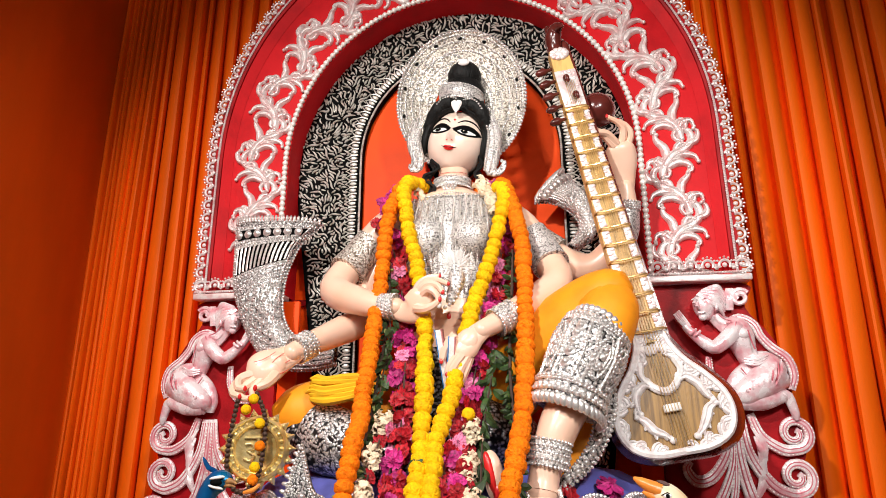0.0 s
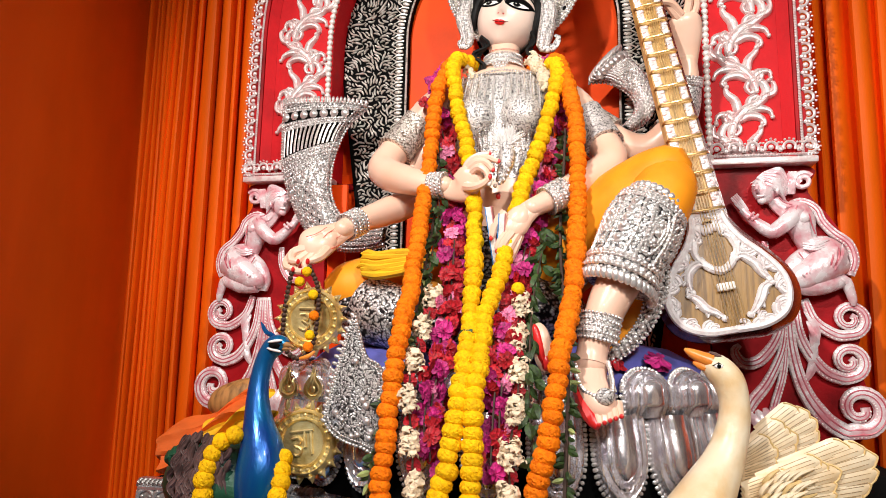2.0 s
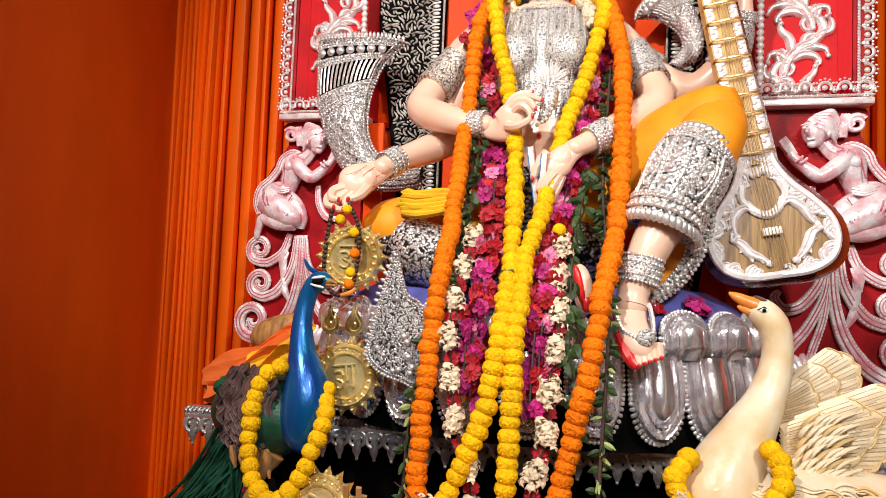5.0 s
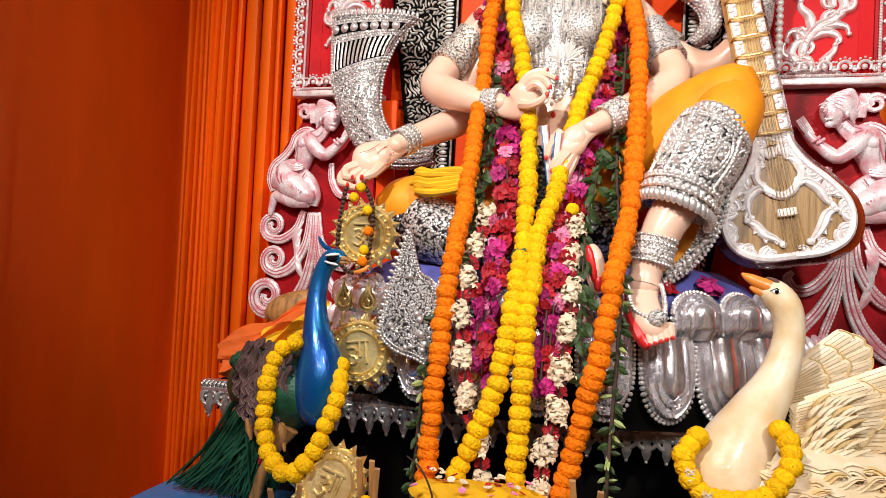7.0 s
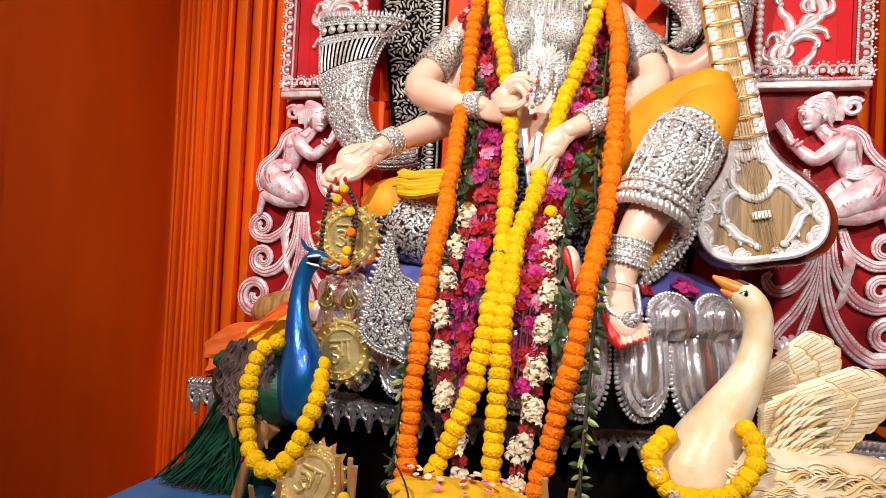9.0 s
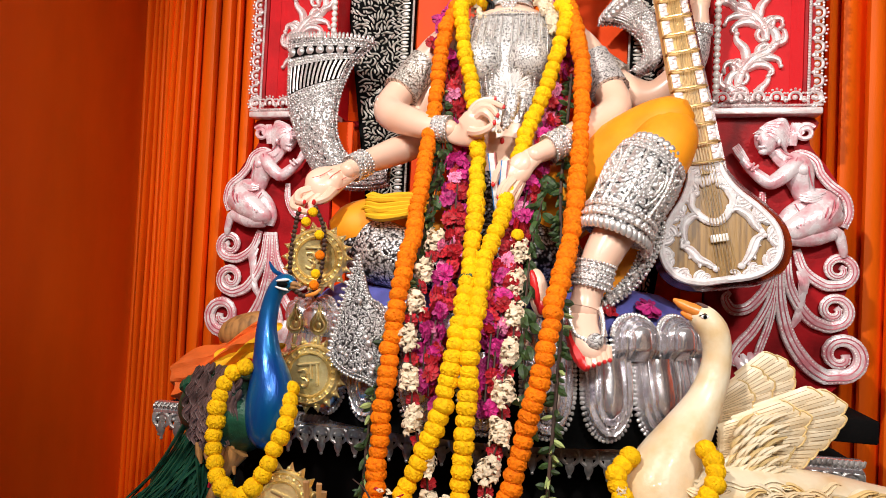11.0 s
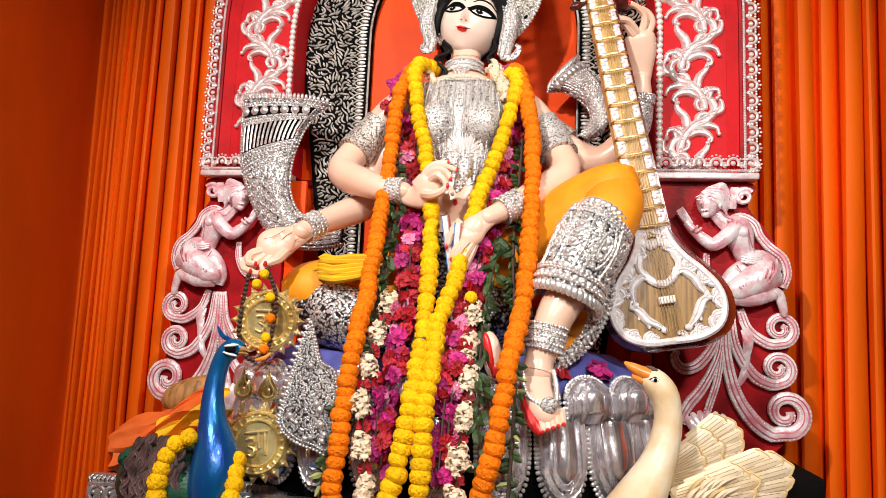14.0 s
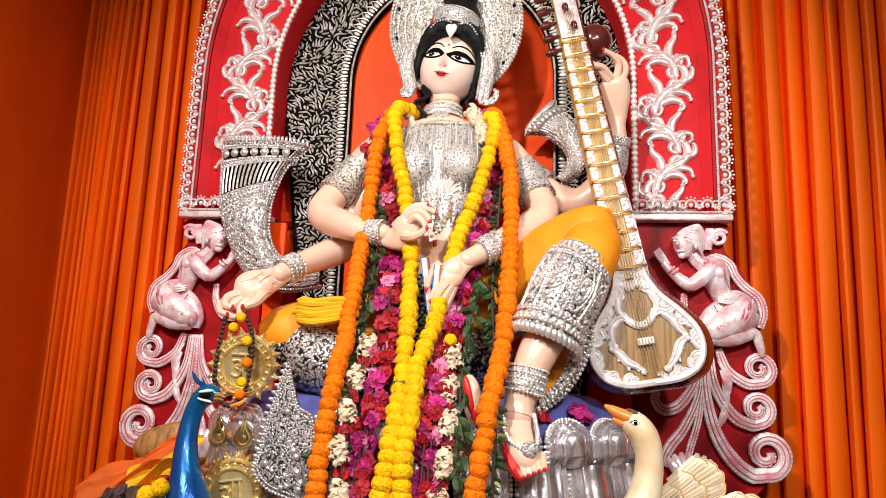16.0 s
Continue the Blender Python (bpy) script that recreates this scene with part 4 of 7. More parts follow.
def skin_y(x, z, lift=0.0):
    w = RX * taper(z)
    return -RY * math.sqrt(max(0.004, 1 - (z / (TOP if z > 0 else CHIN)) ** 2 - (x / w) ** 2)) - relief_y(x, z) - lift


def head_fn(u, v):
    a, b = 2 * math.pi * u, math.pi * v
    z = (TOP if b < math.pi / 2 else CHIN) * math.cos(b)
    x = RX * taper(z) * math.sin(b) * math.cos(a)
    y = -RY * math.sin(b) * math.sin(a)
    if math.sin(a) > 0:
        y -= relief_y(x, z) * min(1, 4 * math.sin(a))
    return HEAD @ Vector((x, y, z))


S.add(grid(head_fn, 96, 64), FACE)


def patch(c, half, up, low, slot, lift, tilt=0.0):
    """A painted almond on the face: half its width, heights above and below the middle line."""
    def fn(u, v):
        s = 2 * u - 1
        k = max(0.0, 1 - abs(s) ** 2.2)
        x, z = s * half, (up * v - low * (1 - v)) * k
        x, z = c[0] + x * math.cos(tilt) - z * math.sin(tilt), c[1] + x * math.sin(tilt) + z * math.cos(tilt)
        return HEAD @ Vector((x, skin_y(x, z, lift), z))
    S.add(grid(fn, 18, 6), slot)


def paint(pts, r, slot=DARK):
    rows = spline(pts, 18)
    S.add(tube([(*(HEAD @ Vector((x, skin_y(x, z, 0.0008), z))), r * (0.35 + math.sin(math.pi * (0.1 + 0.8 * i / 17)))) for i, (x, z) in enumerate(rows)], 6), slot)


for sx in (-1, 1):
    ex, ez = sx * 0.047, 0.024
    patch((ex + sx * 0.001, ez + 0.000), 0.046, 0.022, 0.020, DARK, 0.0012, sx * 0.10)
    patch((ex, ez - 0.004), 0.032, 0.0070, 0.0096, WHITE, 0.0030, sx * 0.05)
    patch((ex - 0.006, ez - 0.004), 0.0125, 0.0075, 0.0088, DARK, 0.0044)
    # Small white dot paints a glint on the pupil.
    patch((ex - 0.008, ez - 0.001), 0.0022, 0.0018, 0.0018, WHITE, 0.0056)
    paint([(ex - sx * 0.034, ez + 0.024), (ex - sx * 0.012, ez + 0.040), (ex + sx * 0.018, ez + 0.040), (ex + sx * 0.046, ez + 0.018)], 0.0022)
    paint([(ex - sx * 0.040, ez - 0.009), (ex - sx * 0.030, ez - 0.004), (ex - sx * 0.02, ez + 0.002)], 0.003)
    patch((sx * 0.0085, -0.022), 0.003, 0.0018, 0.0018, RED, 0.0010)
patch((0, 0.060), 0.0045, 0.0045, 0.0045, RED, 0.0015)
patch((0.0, -0.0445), 0.022, 0.0055, 0.001, RED, 0.0016)
patch((0.0, -0.0485), 0.018, 0.001, 0.0065, RED, 0.0024)
paint([(-0.026, -0.041), (-0.012, -0.0465), (0.0, -0.0475), (0.012, -0.0465), (0.026, -0.041)], 0.0011)
patch((0.0, 0.105), 0.016, 0.010, 0.006, RED, 0.006)

for zl in (2.352, 2.372):
    S.add(tube([(0.004 + 0.0535 * math.sin(a), 2.14 - 0.0525 * math.cos(a), zl - 0.006 * math.cos(a), 0.0008) for a in np.linspace(-1.3, 1.3, 20)], 5), RED)

# hair: a cap cut away in front of the face, a bun and falling locks


def cap(u, v):
    a, b = 2 * math.pi * u, math.pi * v
    z = (TOP + 0.012) * math.cos(b)
    x = (RX + 0.014) * (1 - 0.12 * max(0, -z / RZ)) * math.sin(b) * math.cos(a)
    return x, -(RY + 0.013) * math.sin(b) * math.sin(a), z


cv, cf = grid(cap, 60, 36)


def bare(p):
    x, y, z = p
    if y > -0.012:
        return False
    if z > 0.106:
        return False
    return abs(x) < 0.107 * min(1, max(0, 0.112 - z) / 0.065) ** 0.5


cf = [f_ for f_ in cf if not any(bare(cv[k]) for k in f_)]
S.add(([tuple(HEAD @ Vector(p)) for p in cv], cf), HAIR)
line = spline([(-0.108, -0.05), (-0.107, 0.0), (-0.103, 0.04), (-0.084, 0.078), (-0.046, 0.103), (0.0, 0.117), (0.046, 0.103), (0.084, 0.078), (0.103, 0.04), (0.107, 0.0), (0.108, -0.05)], 40)
S.add(tube([(*(HEAD @ Vector((x, -(RY + 0.004) * math.sqrt(max(0.0, 1 - (x / (RX + 0.014)) ** 2 - (z / (TOP + 0.016)) ** 2)) - 0.004, z))), 0.0105) for x, z in line], 8), HAIR)
for sx in (-1, 1):
    roll = [(0, -0.055, 0.136, 0.020), (0.045, -0.068, 0.132, 0.028), (0.080, -0.058, 0.106, 0.027), (0.102, -0.040, 0.062, 0.022), (0.110, -0.018, 0.01, 0.017), (0.112, 0.0, -0.05, 0.012)]
    S.add(tube([(*(HEAD @ Vector((sx * p[0], p[1] - 0.003 * math.sin(1.6 * i), p[2]))), p[3] * (1 + 0.10 * math.sin(1.9 * i))) for i, p in enumerate(spline(roll, 24))], 12), HAIR)
S.add(ball((0.036, 2.15, 2.632), (0.088, 0.085, 0.06), 22, 14), HAIR)
S.add(ball((0.042, 2.16, 2.695), (0.078, 0.075, 0.075), 22, 14), HAIR)
S.add(ball((0.047, 2.15, 2.765), (0.062, 0.06, 0.058), 22, 14), HAIR)
for sx, x0 in ((-1, -0.075), (1, 0.108)):
    for k in range(3):
        limb([(x0 - sx * 0.004 * k, 2.14 - 0.01 * k, 2.43, 0.008), (x0 - sx * 0.016 + 0.010 * k, 2.12 - 0.012 * k, 2.385, 0.005), (x0 - sx * 0.002 - 0.010 * k, 2.10 - 0.01 * k, 2.35, 0.006), (x0 - sx * 0.012 + 0.008 * k, 2.085 - 0.01 * k, 2.318 - 0.008 * k, 0.005), (x0 - sx * 0.004 + 0.005 * k, 2.07, 2.28 - 0.014 * k, 0.003)], HAIR, 14, 8)

# arms
ARM_A = [(-0.15, 2.10, 2.225, 0.058), (-0.232, 2.09, 2.165, 0.054), (-0.30, 2.06, 2.07, 0.047), (-0.352, 2.0, 1.965, 0.050), (-0.33, 1.965, 1.925, 0.050), (-0.26, 1.925, 1.895, 0.044), (-0.185, 1.895, 1.868, 0.035), (-0.13, 1.88, 1.862, 0.027)]
ARM_B = [(-0.19, 2.13, 2.12, 0.055), (-0.27, 2.10, 1.98, 0.050), (-0.285, 2.05, 1.86, 0.047), (-0.33, 1.94, 1.80, 0.042), (-0.37, 1.84, 1.755, 0.033), (-0.40, 1.785, 1.722, 0.027)]
ARM_C = [(0.16, 2.10, 2.215, 0.058), (0.238, 2.09, 2.155, 0.054), (0.30, 2.06, 2.06, 0.047), (0.338, 2.0, 1.955, 0.049), (0.30, 1.955, 1.90, 0.047), (0.235, 1.885, 1.85, 0.038), (0.165, 1.838, 1.80, 0.030), (0.125, 1.812, 1.775, 0.026)]
ARM_D = [(0.20, 2.14, 2.17, 0.06), (0.29, 2.14, 2.10, 0.055), (0.38, 2.13, 2.035, 0.050), (0.455, 2.12, 2.015, 0.050), (0.515, 2.105, 2.06, 0.046), (0.558, 2.09, 2.13, 0.042), (0.570, 2.075, 2.21, 0.034), (0.570, 2.065, 2.265, 0.028)]
for a in (ARM_A, ARM_B, ARM_C, ARM_D):
    limb(a, SKIN, 34, 18)


def sleeve(path, k0, k1, grow, slot, flare=0.0):
    q = spline(path, 60)
    i0, i1 = int(k0 * 59), int(k1 * 59)
    r = q[i0:i1 + 1].copy()
    r[:, 3] = r[:, 3] + grow + flare * np.linspace(0, 1, len(r))
    S.add(tube(r, 18), slot)
    return r


sleeve(ARM_A, 0.24, 0.46, 0.006, LACEW, 0.008)
sleeve(ARM_C, 0.22, 0.42, 0.006, LACE, 0.006)
sleeve(ARM_D, 0.06, 0.30, 0.007, LACEW, 0.008)
sleeve(ARM_D, 0.66, 0.90, 0.008, LACE, -0.004)


def palm(c, r, turn, fingers):
    S.add(ball(c, r, 14, 10, turn), SKIN)
    for pts, rad in fingers:
        rad *= 1.16
        p = [(*q, rad * (1.08 - 0.14 * i)) for i, q in enumerate(pts)]
        limb(p, SKIN, 12, 8)
        e = pts[-1]
        S.add(ball(e, rad * 0.72, 8, 6), SKIN)
        d = Vector(pts[-1]) - Vector(pts[-2])
        d.normalize()
        S.add(ball(Vector(e) + d * rad * 0.55 + Vector((0, -rad * 0.45, 0)), (rad * 0.42, rad * 0.32, rad * 0.6), 6, 5), RED)


# wrists run on into flattened palms
for hand_line in ([(-0.135, 1.882, 1.858, 0.027), (-0.105, 1.872, 1.846, 0.032), (-0.076, 1.864, 1.850, 0.044), (-0.058, 1.857, 1.872, 0.043), (-0.050, 1.852, 1.895, 0.034), (-0.046, 1.850, 1.908, 0.012)],
                  [(-0.385, 1.80, 1.732, 0.027), (-0.42, 1.775, 1.705, 0.036), (-0.455, 1.755, 1.682, 0.050), (-0.482, 1.742, 1.664, 0.044), (-0.50, 1.735, 1.652, 0.016)],
                  [(0.130, 1.808, 1.778, 0.026), (0.105, 1.802, 1.755, 0.030), (0.083, 1.796, 1.728, 0.036), (0.068, 1.790, 1.705, 0.028), (0.062, 1.788, 1.695, 0.010)],
                  [(0.570, 2.065, 2.255, 0.028), (0.569, 2.053, 2.30, 0.036), (0.565, 2.038, 2.345, 0.047), (0.558, 2.022, 2.385, 0.045), (0.554, 2.012, 2.405, 0.020)]):
    S.add(tube(spline(hand_line, 22), 16, (0, 1, 0), 0.5), SKIN)
for a in (ARM_A, ARM_B, ARM_C, ARM_D):
    S.add(ball(a[-1][:3], a[-1][3] * 0.995, 18, 12), SKIN)
S.add(ball((0.272, 1.695, 1.374), 0.0398, 18, 12), SKIN)
palm((-0.060, 1.860, 1.868), (0.040, 0.020, 0.036), pose(0, 0, 0, 0, -35, 0), [
    (((-0.048, 1.848, 1.886), (-0.024, 1.828, 1.898), (-0.004, 1.822, 1.886), (0.005, 1.820, 1.868)), 0.0105),
    (((-0.054, 1.850, 1.896), (-0.028, 1.834, 1.914), (-0.002, 1.830, 1.910), (0.013, 1.828, 1.892)), 0.0105),
    (((-0.062, 1.855, 1.898), (-0.036, 1.844, 1.926), (-0.004, 1.840, 1.928), (0.026, 1.838, 1.916)), 0.0100),
    (((-0.074, 1.860, 1.890), (-0.056, 1.852, 1.922), (-0.028, 1.848, 1.938), (0.000, 1.846, 1.940)), 0.0090),
    (((-0.062, 1.845, 1.848), (-0.036, 1.828, 1.842), (-0.012, 1.821, 1.848), (0.004, 1.819, 1.860)), 0.0122)])
S.add(ball((-0.040, 1.851, 1.872), (0.026, 0.012, 0.028), 14, 10), SKIN)
for pts in ([(-0.445, 1.676), (-0.43, 1.70), (-0.41, 1.718)], [(-0.452, 1.668), (-0.42, 1.682), (-0.395, 1.70)], [(-0.448, 1.655), (-0.42, 1.66), (-0.395, 1.675)], [(-0.478, 1.69), (-0.455, 1.70), (-0.43, 1.72)]):
    S.add(tube([(x, 1.7285 + 0.55 * (x + 0.45) + 0.003, z, 0.0008) for x, z in spline(pts, 12)], 5), RED)
palm((-0.452, 1.755, 1.682), (0.052, 0.018, 0.040), pose(0, 0, 0, 0, -30, 8), [
    (((-0.485, 1.735, 1.662), (-0.514, 1.715, 1.646), (-0.510, 1.700, 1.624), (-0.492, 1.697, 1.620)), 0.0110),
    (((-0.492, 1.735, 1.655), (-0.524, 1.715, 1.632), (-0.524, 1.702, 1.608), (-0.506, 1.699, 1.601)), 0.0110),
    (((-0.480, 1.735, 1.648), (-0.504, 1.715, 1.618), (-0.497, 1.705, 1.596), (-0.480, 1.702, 1.594)), 0.0105),
    (((-0.462, 1.737, 1.645), (-0.476, 1.718, 1.615), (-0.468, 1.708, 1.598)), 0.0100),
    (((-0.425, 1.745, 1.660), (-0.436, 1.722, 1.636), (-0.456, 1.710, 1.624)), 0.0125)])
palm((0.083, 1.798, 1.735), (0.034, 0.020, 0.05), pose(0, 0, 0, 0, 32, 0), [
    (((0.075, 1.785, 1.705), (0.055, 1.775, 1.675), (0.045, 1.772, 1.645), (0.038, 1.775, 1.622)), 0.0105),
    (((0.062, 1.788, 1.705), (0.045, 1.778, 1.68), (0.038, 1.778, 1.66)), 0.0105),
    (((0.088, 1.792, 1.70), (0.07, 1.782, 1.665), (0.06, 1.780, 1.635)), 0.010),
    (((0.095, 1.800, 1.70), (0.082, 1.792, 1.66), (0.066, 1.790, 1.625)), 0.0095),
    (((0.055, 1.790, 1.76), (0.03, 1.782, 1.725), (0.022, 1.780, 1.695)), 0.011)])
palm((0.562, 2.034, 2.36), (0.030, 0.020, 0.04), pose(0, 0, 0, 0, -10, 10), [
    (((0.540, 2.012, 2.385), (0.508, 1.988, 2.415), (0.480, 1.972, 2.428), (0.456, 1.965, 2.440)), 0.0110),
    (((0.548, 2.010, 2.392), (0.520, 1.985, 2.416), (0.490, 1.970, 2.418), (0.462, 1.965, 2.414)), 0.0110),
    (((0.565, 2.015, 2.395), (0.570, 2.000, 2.436), (0.550, 1.985, 2.458), (0.526, 1.975, 2.468)), 0.0105),
    (((0.582, 2.025, 2.385), (0.594, 2.010, 2.424), (0.580, 2.000, 2.450), (0.560, 1.990, 2.460)), 0.0095)])

# legs: one knee raised, the other leg folded across the seat
limb([(0.10, 2.06, 1.60, 0.125), (0.25, 1.99, 1.71, 0.118), (0.40, 1.90, 1.815, 0.105), (0.485, 1.835, 1.865, 0.080), (0.515, 1.815, 1.875, 0.045), (0.53, 1.81, 1.87, 0.012)], SARI, 30, 22)
limb([(0.485, 1.855, 1.885, 0.045), (0.47, 1.825, 1.83, 0.078), (0.43, 1.79, 1.74, 0.082), (0.385, 1.76, 1.65, 0.07), (0.345, 1.74, 1.575, 0.06)], SARI, 24, 20)
limb([(0.36, 1.75, 1.60, 0.055), (0.318, 1.72, 1.52, 0.049), (0.29, 1.705, 1.45, 0.041), (0.277, 1.70, 1.40, 0.037), (0.272, 1.692, 1.37, 0.040)], SKIN, 20, 16)
CUFF = [(0.462, 1.810, 1.800, 0.045), (0.430, 1.792, 1.758, 0.084), (0.395, 1.775, 1.692, 0.096), (0.360, 1.752, 1.62, 0.088), (0.338, 1.738, 1.562, 0.090)]
q = spline(CUFF, 26)
S.add(tube(q, 26), LACEB)
# hanging end of the cuff behind the calf
LACE_OUT = spline([(0.462, 1.775, 1.635), (0.462, 1.785, 1.565), (0.440, 1.79, 1.495), (0.398, 1.785, 1.430), (0.345, 1.77, 1.385), (0.300, 1.76, 1.365)], 40)
LACE_IN = spline([(0.405, 1.765, 1.590), (0.408, 1.775, 1.545), (0.392, 1.78, 1.485), (0.362, 1.775, 1.440), (0.325, 1.76, 1.405), (0.290, 1.75, 1.385)], 40)
S.add(grid(lambda u, v: LACE_IN[int(round(39 * v))] * (1 - u) + LACE_OUT[int(round(39 * v))] * u + np.array((0, -0.012 * math.sin(math.pi * u), 0)), 6, 39), LACEB)
S.add(grid(lambda u, v: LACE_IN[int(round(39 * v))] * (1 - u) + np.array((0.285 + 0.07 * (1 - v), 1.80, 1.60 - 0.20 * v)) * u + np.array((0, 0.012, 0)), 6, 39), SARI)
limb([(0.275, 1.715, 1.375, 0.038), (0.272, 1.675, 1.335, 0.038), (0.285, 1.64, 1.295, 0.037), (0.30, 1.622, 1.27, 0.030), (0.308, 1.615, 1.255, 0.012)], SKIN, 18, 14, 0.85, (0, -1, 0.6))
limb([(0.245, 1.705, 1.375, 0.010), (0.244, 1.675, 1.330, 0.017), (0.258, 1.638, 1.285, 0.019), (0.274, 1.612, 1.250, 0.016), (0.286, 1.600, 1.236, 0.008)], RED, 14, 8)
for k in range(5):
    x = 0.282 + 0.012 * k
    limb([(x, 1.632, 1.285, 0.012), (x + 0.004, 1.612, 1.258 + 0.003 * k, 0.0115 - 0.0008 * k), (x + 0.006, 1.603, 1.240 + 0.005 * k, 0.009 - 0.0006 * k)], SKIN, 8, 8)
    S.add(ball((x + 0.006, 1.594, 1.242 + 0.005 * k), (0.0048, 0.003, 0.0055), 6, 5), RED)
limb([(-0.08, 2.04, 1.58, 0.13), (-0.22, 1.96, 1.575, 0.11), (-0.35, 1.88, 1.565, 0.092), (-0.42, 1.84, 1.555, 0.072), (-0.46, 1.82, 1.55, 0.03)], SARI, 26, 20)
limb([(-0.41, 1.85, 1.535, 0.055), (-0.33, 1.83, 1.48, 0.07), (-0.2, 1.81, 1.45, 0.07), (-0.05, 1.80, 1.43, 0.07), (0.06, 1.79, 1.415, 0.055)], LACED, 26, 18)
limb([(-0.335, 1.84, 1.525, 0.078), (-0.28, 1.82, 1.495, 0.085), (-0.23, 1.81, 1.475, 0.088), (-0.19, 1.80, 1.465, 0.082)], LACEB, 18, 20)
limb([(0.02, 1.75, 1.42, 0.05), (0.09, 1.73, 1.42, 0.042), (0.14, 1.715, 1.42, 0.036), (0.155, 1.71, 1.41, 0.02)], SKIN, 14, 12)
S.add(ball((0.160, 1.690, 1.405), (0.026, 0.020, 0.062), 16, 12, pose(0, 0, 0, 0, -10, 0)), SKIN)
S.add(ball((0.153, 1.680, 1.412), (0.013, 0.014, 0.052), 14, 10, pose(0, 0, 0, 0, -14, 0)), RED)
S.add(ball((0.170, 1.682, 1.372), (0.014, 0.014, 0.022), 10, 8), RED)
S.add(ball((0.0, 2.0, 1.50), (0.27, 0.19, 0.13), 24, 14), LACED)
solo("seated_statue", S, STATUE_MATS, "cream enamelled four-armed seated statue in mustard silk and silver", "statue")


# ---- beadwork helper: rows of half beads on a surface ----
def beaded(g, path, r, step=None, axis=(0, -1, 0)):
    q = spline(path, max(4, int(length([p[:3] for p in path]) / (step or 2.05 * r))))
    for p in q:
        g.add(dome(p[:3], r, 7, axis, 0.85))
    return g


# halo crown: a shallow open bowl behind the hair
crown = thing("halo_crown", "round open-work silver halo crown with rows of beads behind the head", "crown", (0.02, 2.19, 2.42))
HC = Vector((0.022, 2.185, 2.672))


def halo_pt(a, k):
    """a: angle from the top; k: 0 inside to 1 outside."""
    rx, rz = 0.095 + 0.137 * k, 0.11 + 0.172 * k
    return HC + Vector((rx * math.sin(a) + 0.012 * k, 0.012 - 0.062 * k ** 1.5, rz * math.cos(a)))


A0 = 2.62
hd = part("halo_disc", Geo().add(grid(lambda u, v: halo_pt(-A0 + 2 * A0 * u, v), 90, 12)).add(grid(lambda u, v: halo_pt(-A0 + 2 * A0 * u, v) + Vector((0, 0.008, 0)), 90, 12)), "lacewarm", crown)
g = Geo()
for k, r in ((1.0, 0.0068), (0.93, 0.0055), (0.80, 0.0046), (0.62, 0.005), (0.42, 0.004), (0.2, 0.004)):
    beaded(g, [halo_pt(a, k) for a in np.linspace(-A0, A0, 60)], r)
rnd = random.Random(5)
for i in range(420):
    a, k = rnd.uniform(-A0, A0), rnd.uniform(0.05, 0.92)
    g.add(dome(halo_pt(a, k), rnd.uniform(0.003, 0.007), 6, (0, -1, 0), 1.0))
part("beadwork", g, "bead", hd, kind="stuff")
for i in range(11):
    a = -2.2 + 0.44 * i
    c = halo_pt(a, 0.86)
    part("bead_notch", Geo().add(ball(c, (0.009, 0.004, 0.007), 8, 6, pose(0, 0, 0, 0, math.degrees(a), 0))), "black", crown)
for sx in (-1, 1):
    pts = [(0.135, 2.10, 2.575, 0.014), (0.155, 2.09, 2.49, 0.026), (0.146, 2.075, 2.40, 0.026), (0.140, 2.065, 2.352, 0.020), (0.172, 2.06, 2.345, 0.013), (0.188, 2.06, 2.375, 0.009), (0.176, 2.06, 2.385, 0.005)] if sx > 0 else [(-0.112, 2.10, 2.57, 0.014), (-0.126, 2.09, 2.49, 0.026), (-0.108, 2.075, 2.415, 0.022), (-0.110, 2.065, 2.38, 0.020), (-0.128, 2.06, 2.375, 0.011), (-0.132, 2.06, 2.392, 0.006)]
    part("ear_ornament", Geo().add(tube(spline(pts, 24), 9, (0, 1, 0), 0.5)), "lace", crown)
    g = Geo()
    for off in (-0.018, 0.0, 0.018):
        beaded(g, [(p[0] + off, p[1] - 0.012, p[2]) for p in pts[:4]], 0.0048)
    part("ear_beadwork", g, "bead", crown, kind="stuff")

band = thing("hair_band", "silver filigree hair band with bead strings and a white pendant", "headband", (0.035, 2.10, 2.62))
bandp = [(0.036 + 0.080 * math.sin(a) , 2.158 - 0.082 * math.cos(a), 2.660 - 0.10 * math.sin(a) * 0.15, 0.0) for a in np.linspace(-1.7, 1.7, 26)]
part("band", Geo().add(grid(lambda u, v: (lambda p: (p[0], p[1] - 0.012 - 0.012 * math.sin(math.pi * v), p[2] - 0.022 + 0.054 * v))(bandp[int(round(u * 25))]), 25, 4)), "lace", band)
g = Geo()
for dz in (-0.022, 0.032):
    beaded(g, [(p[0], p[1] - 0.015, p[2] + dz) for p in bandp], 0.004)
part("band_beads", g, "bead", band, kind="stuff")
for sx in (-1, 1):
    g = Geo()
    beaded(g, [HEAD @ Vector((sx * p[0], p[1] - 0.85 * p[3] - 0.004, p[2] + 0.45 * p[3])) for p in roll[:5]], 0.0044)
    part("bead_string", g, "bead", band)
part("pendant", Geo().add(ball((0.025, 2.034, 2.596), (0.012, 0.007, 0.012), 12, 8)).add(ball((0.040, 2.034, 2.596), (0.012, 0.007, 0.012), 12, 8)).add(tube([(0.032, 2.034, 2.592, 0.019), (0.031, 2.033, 2.576, 0.012), (0.030, 2.033, 2.560, 0.002)], 8, (0, 1, 0), 0.5)), "white", band)
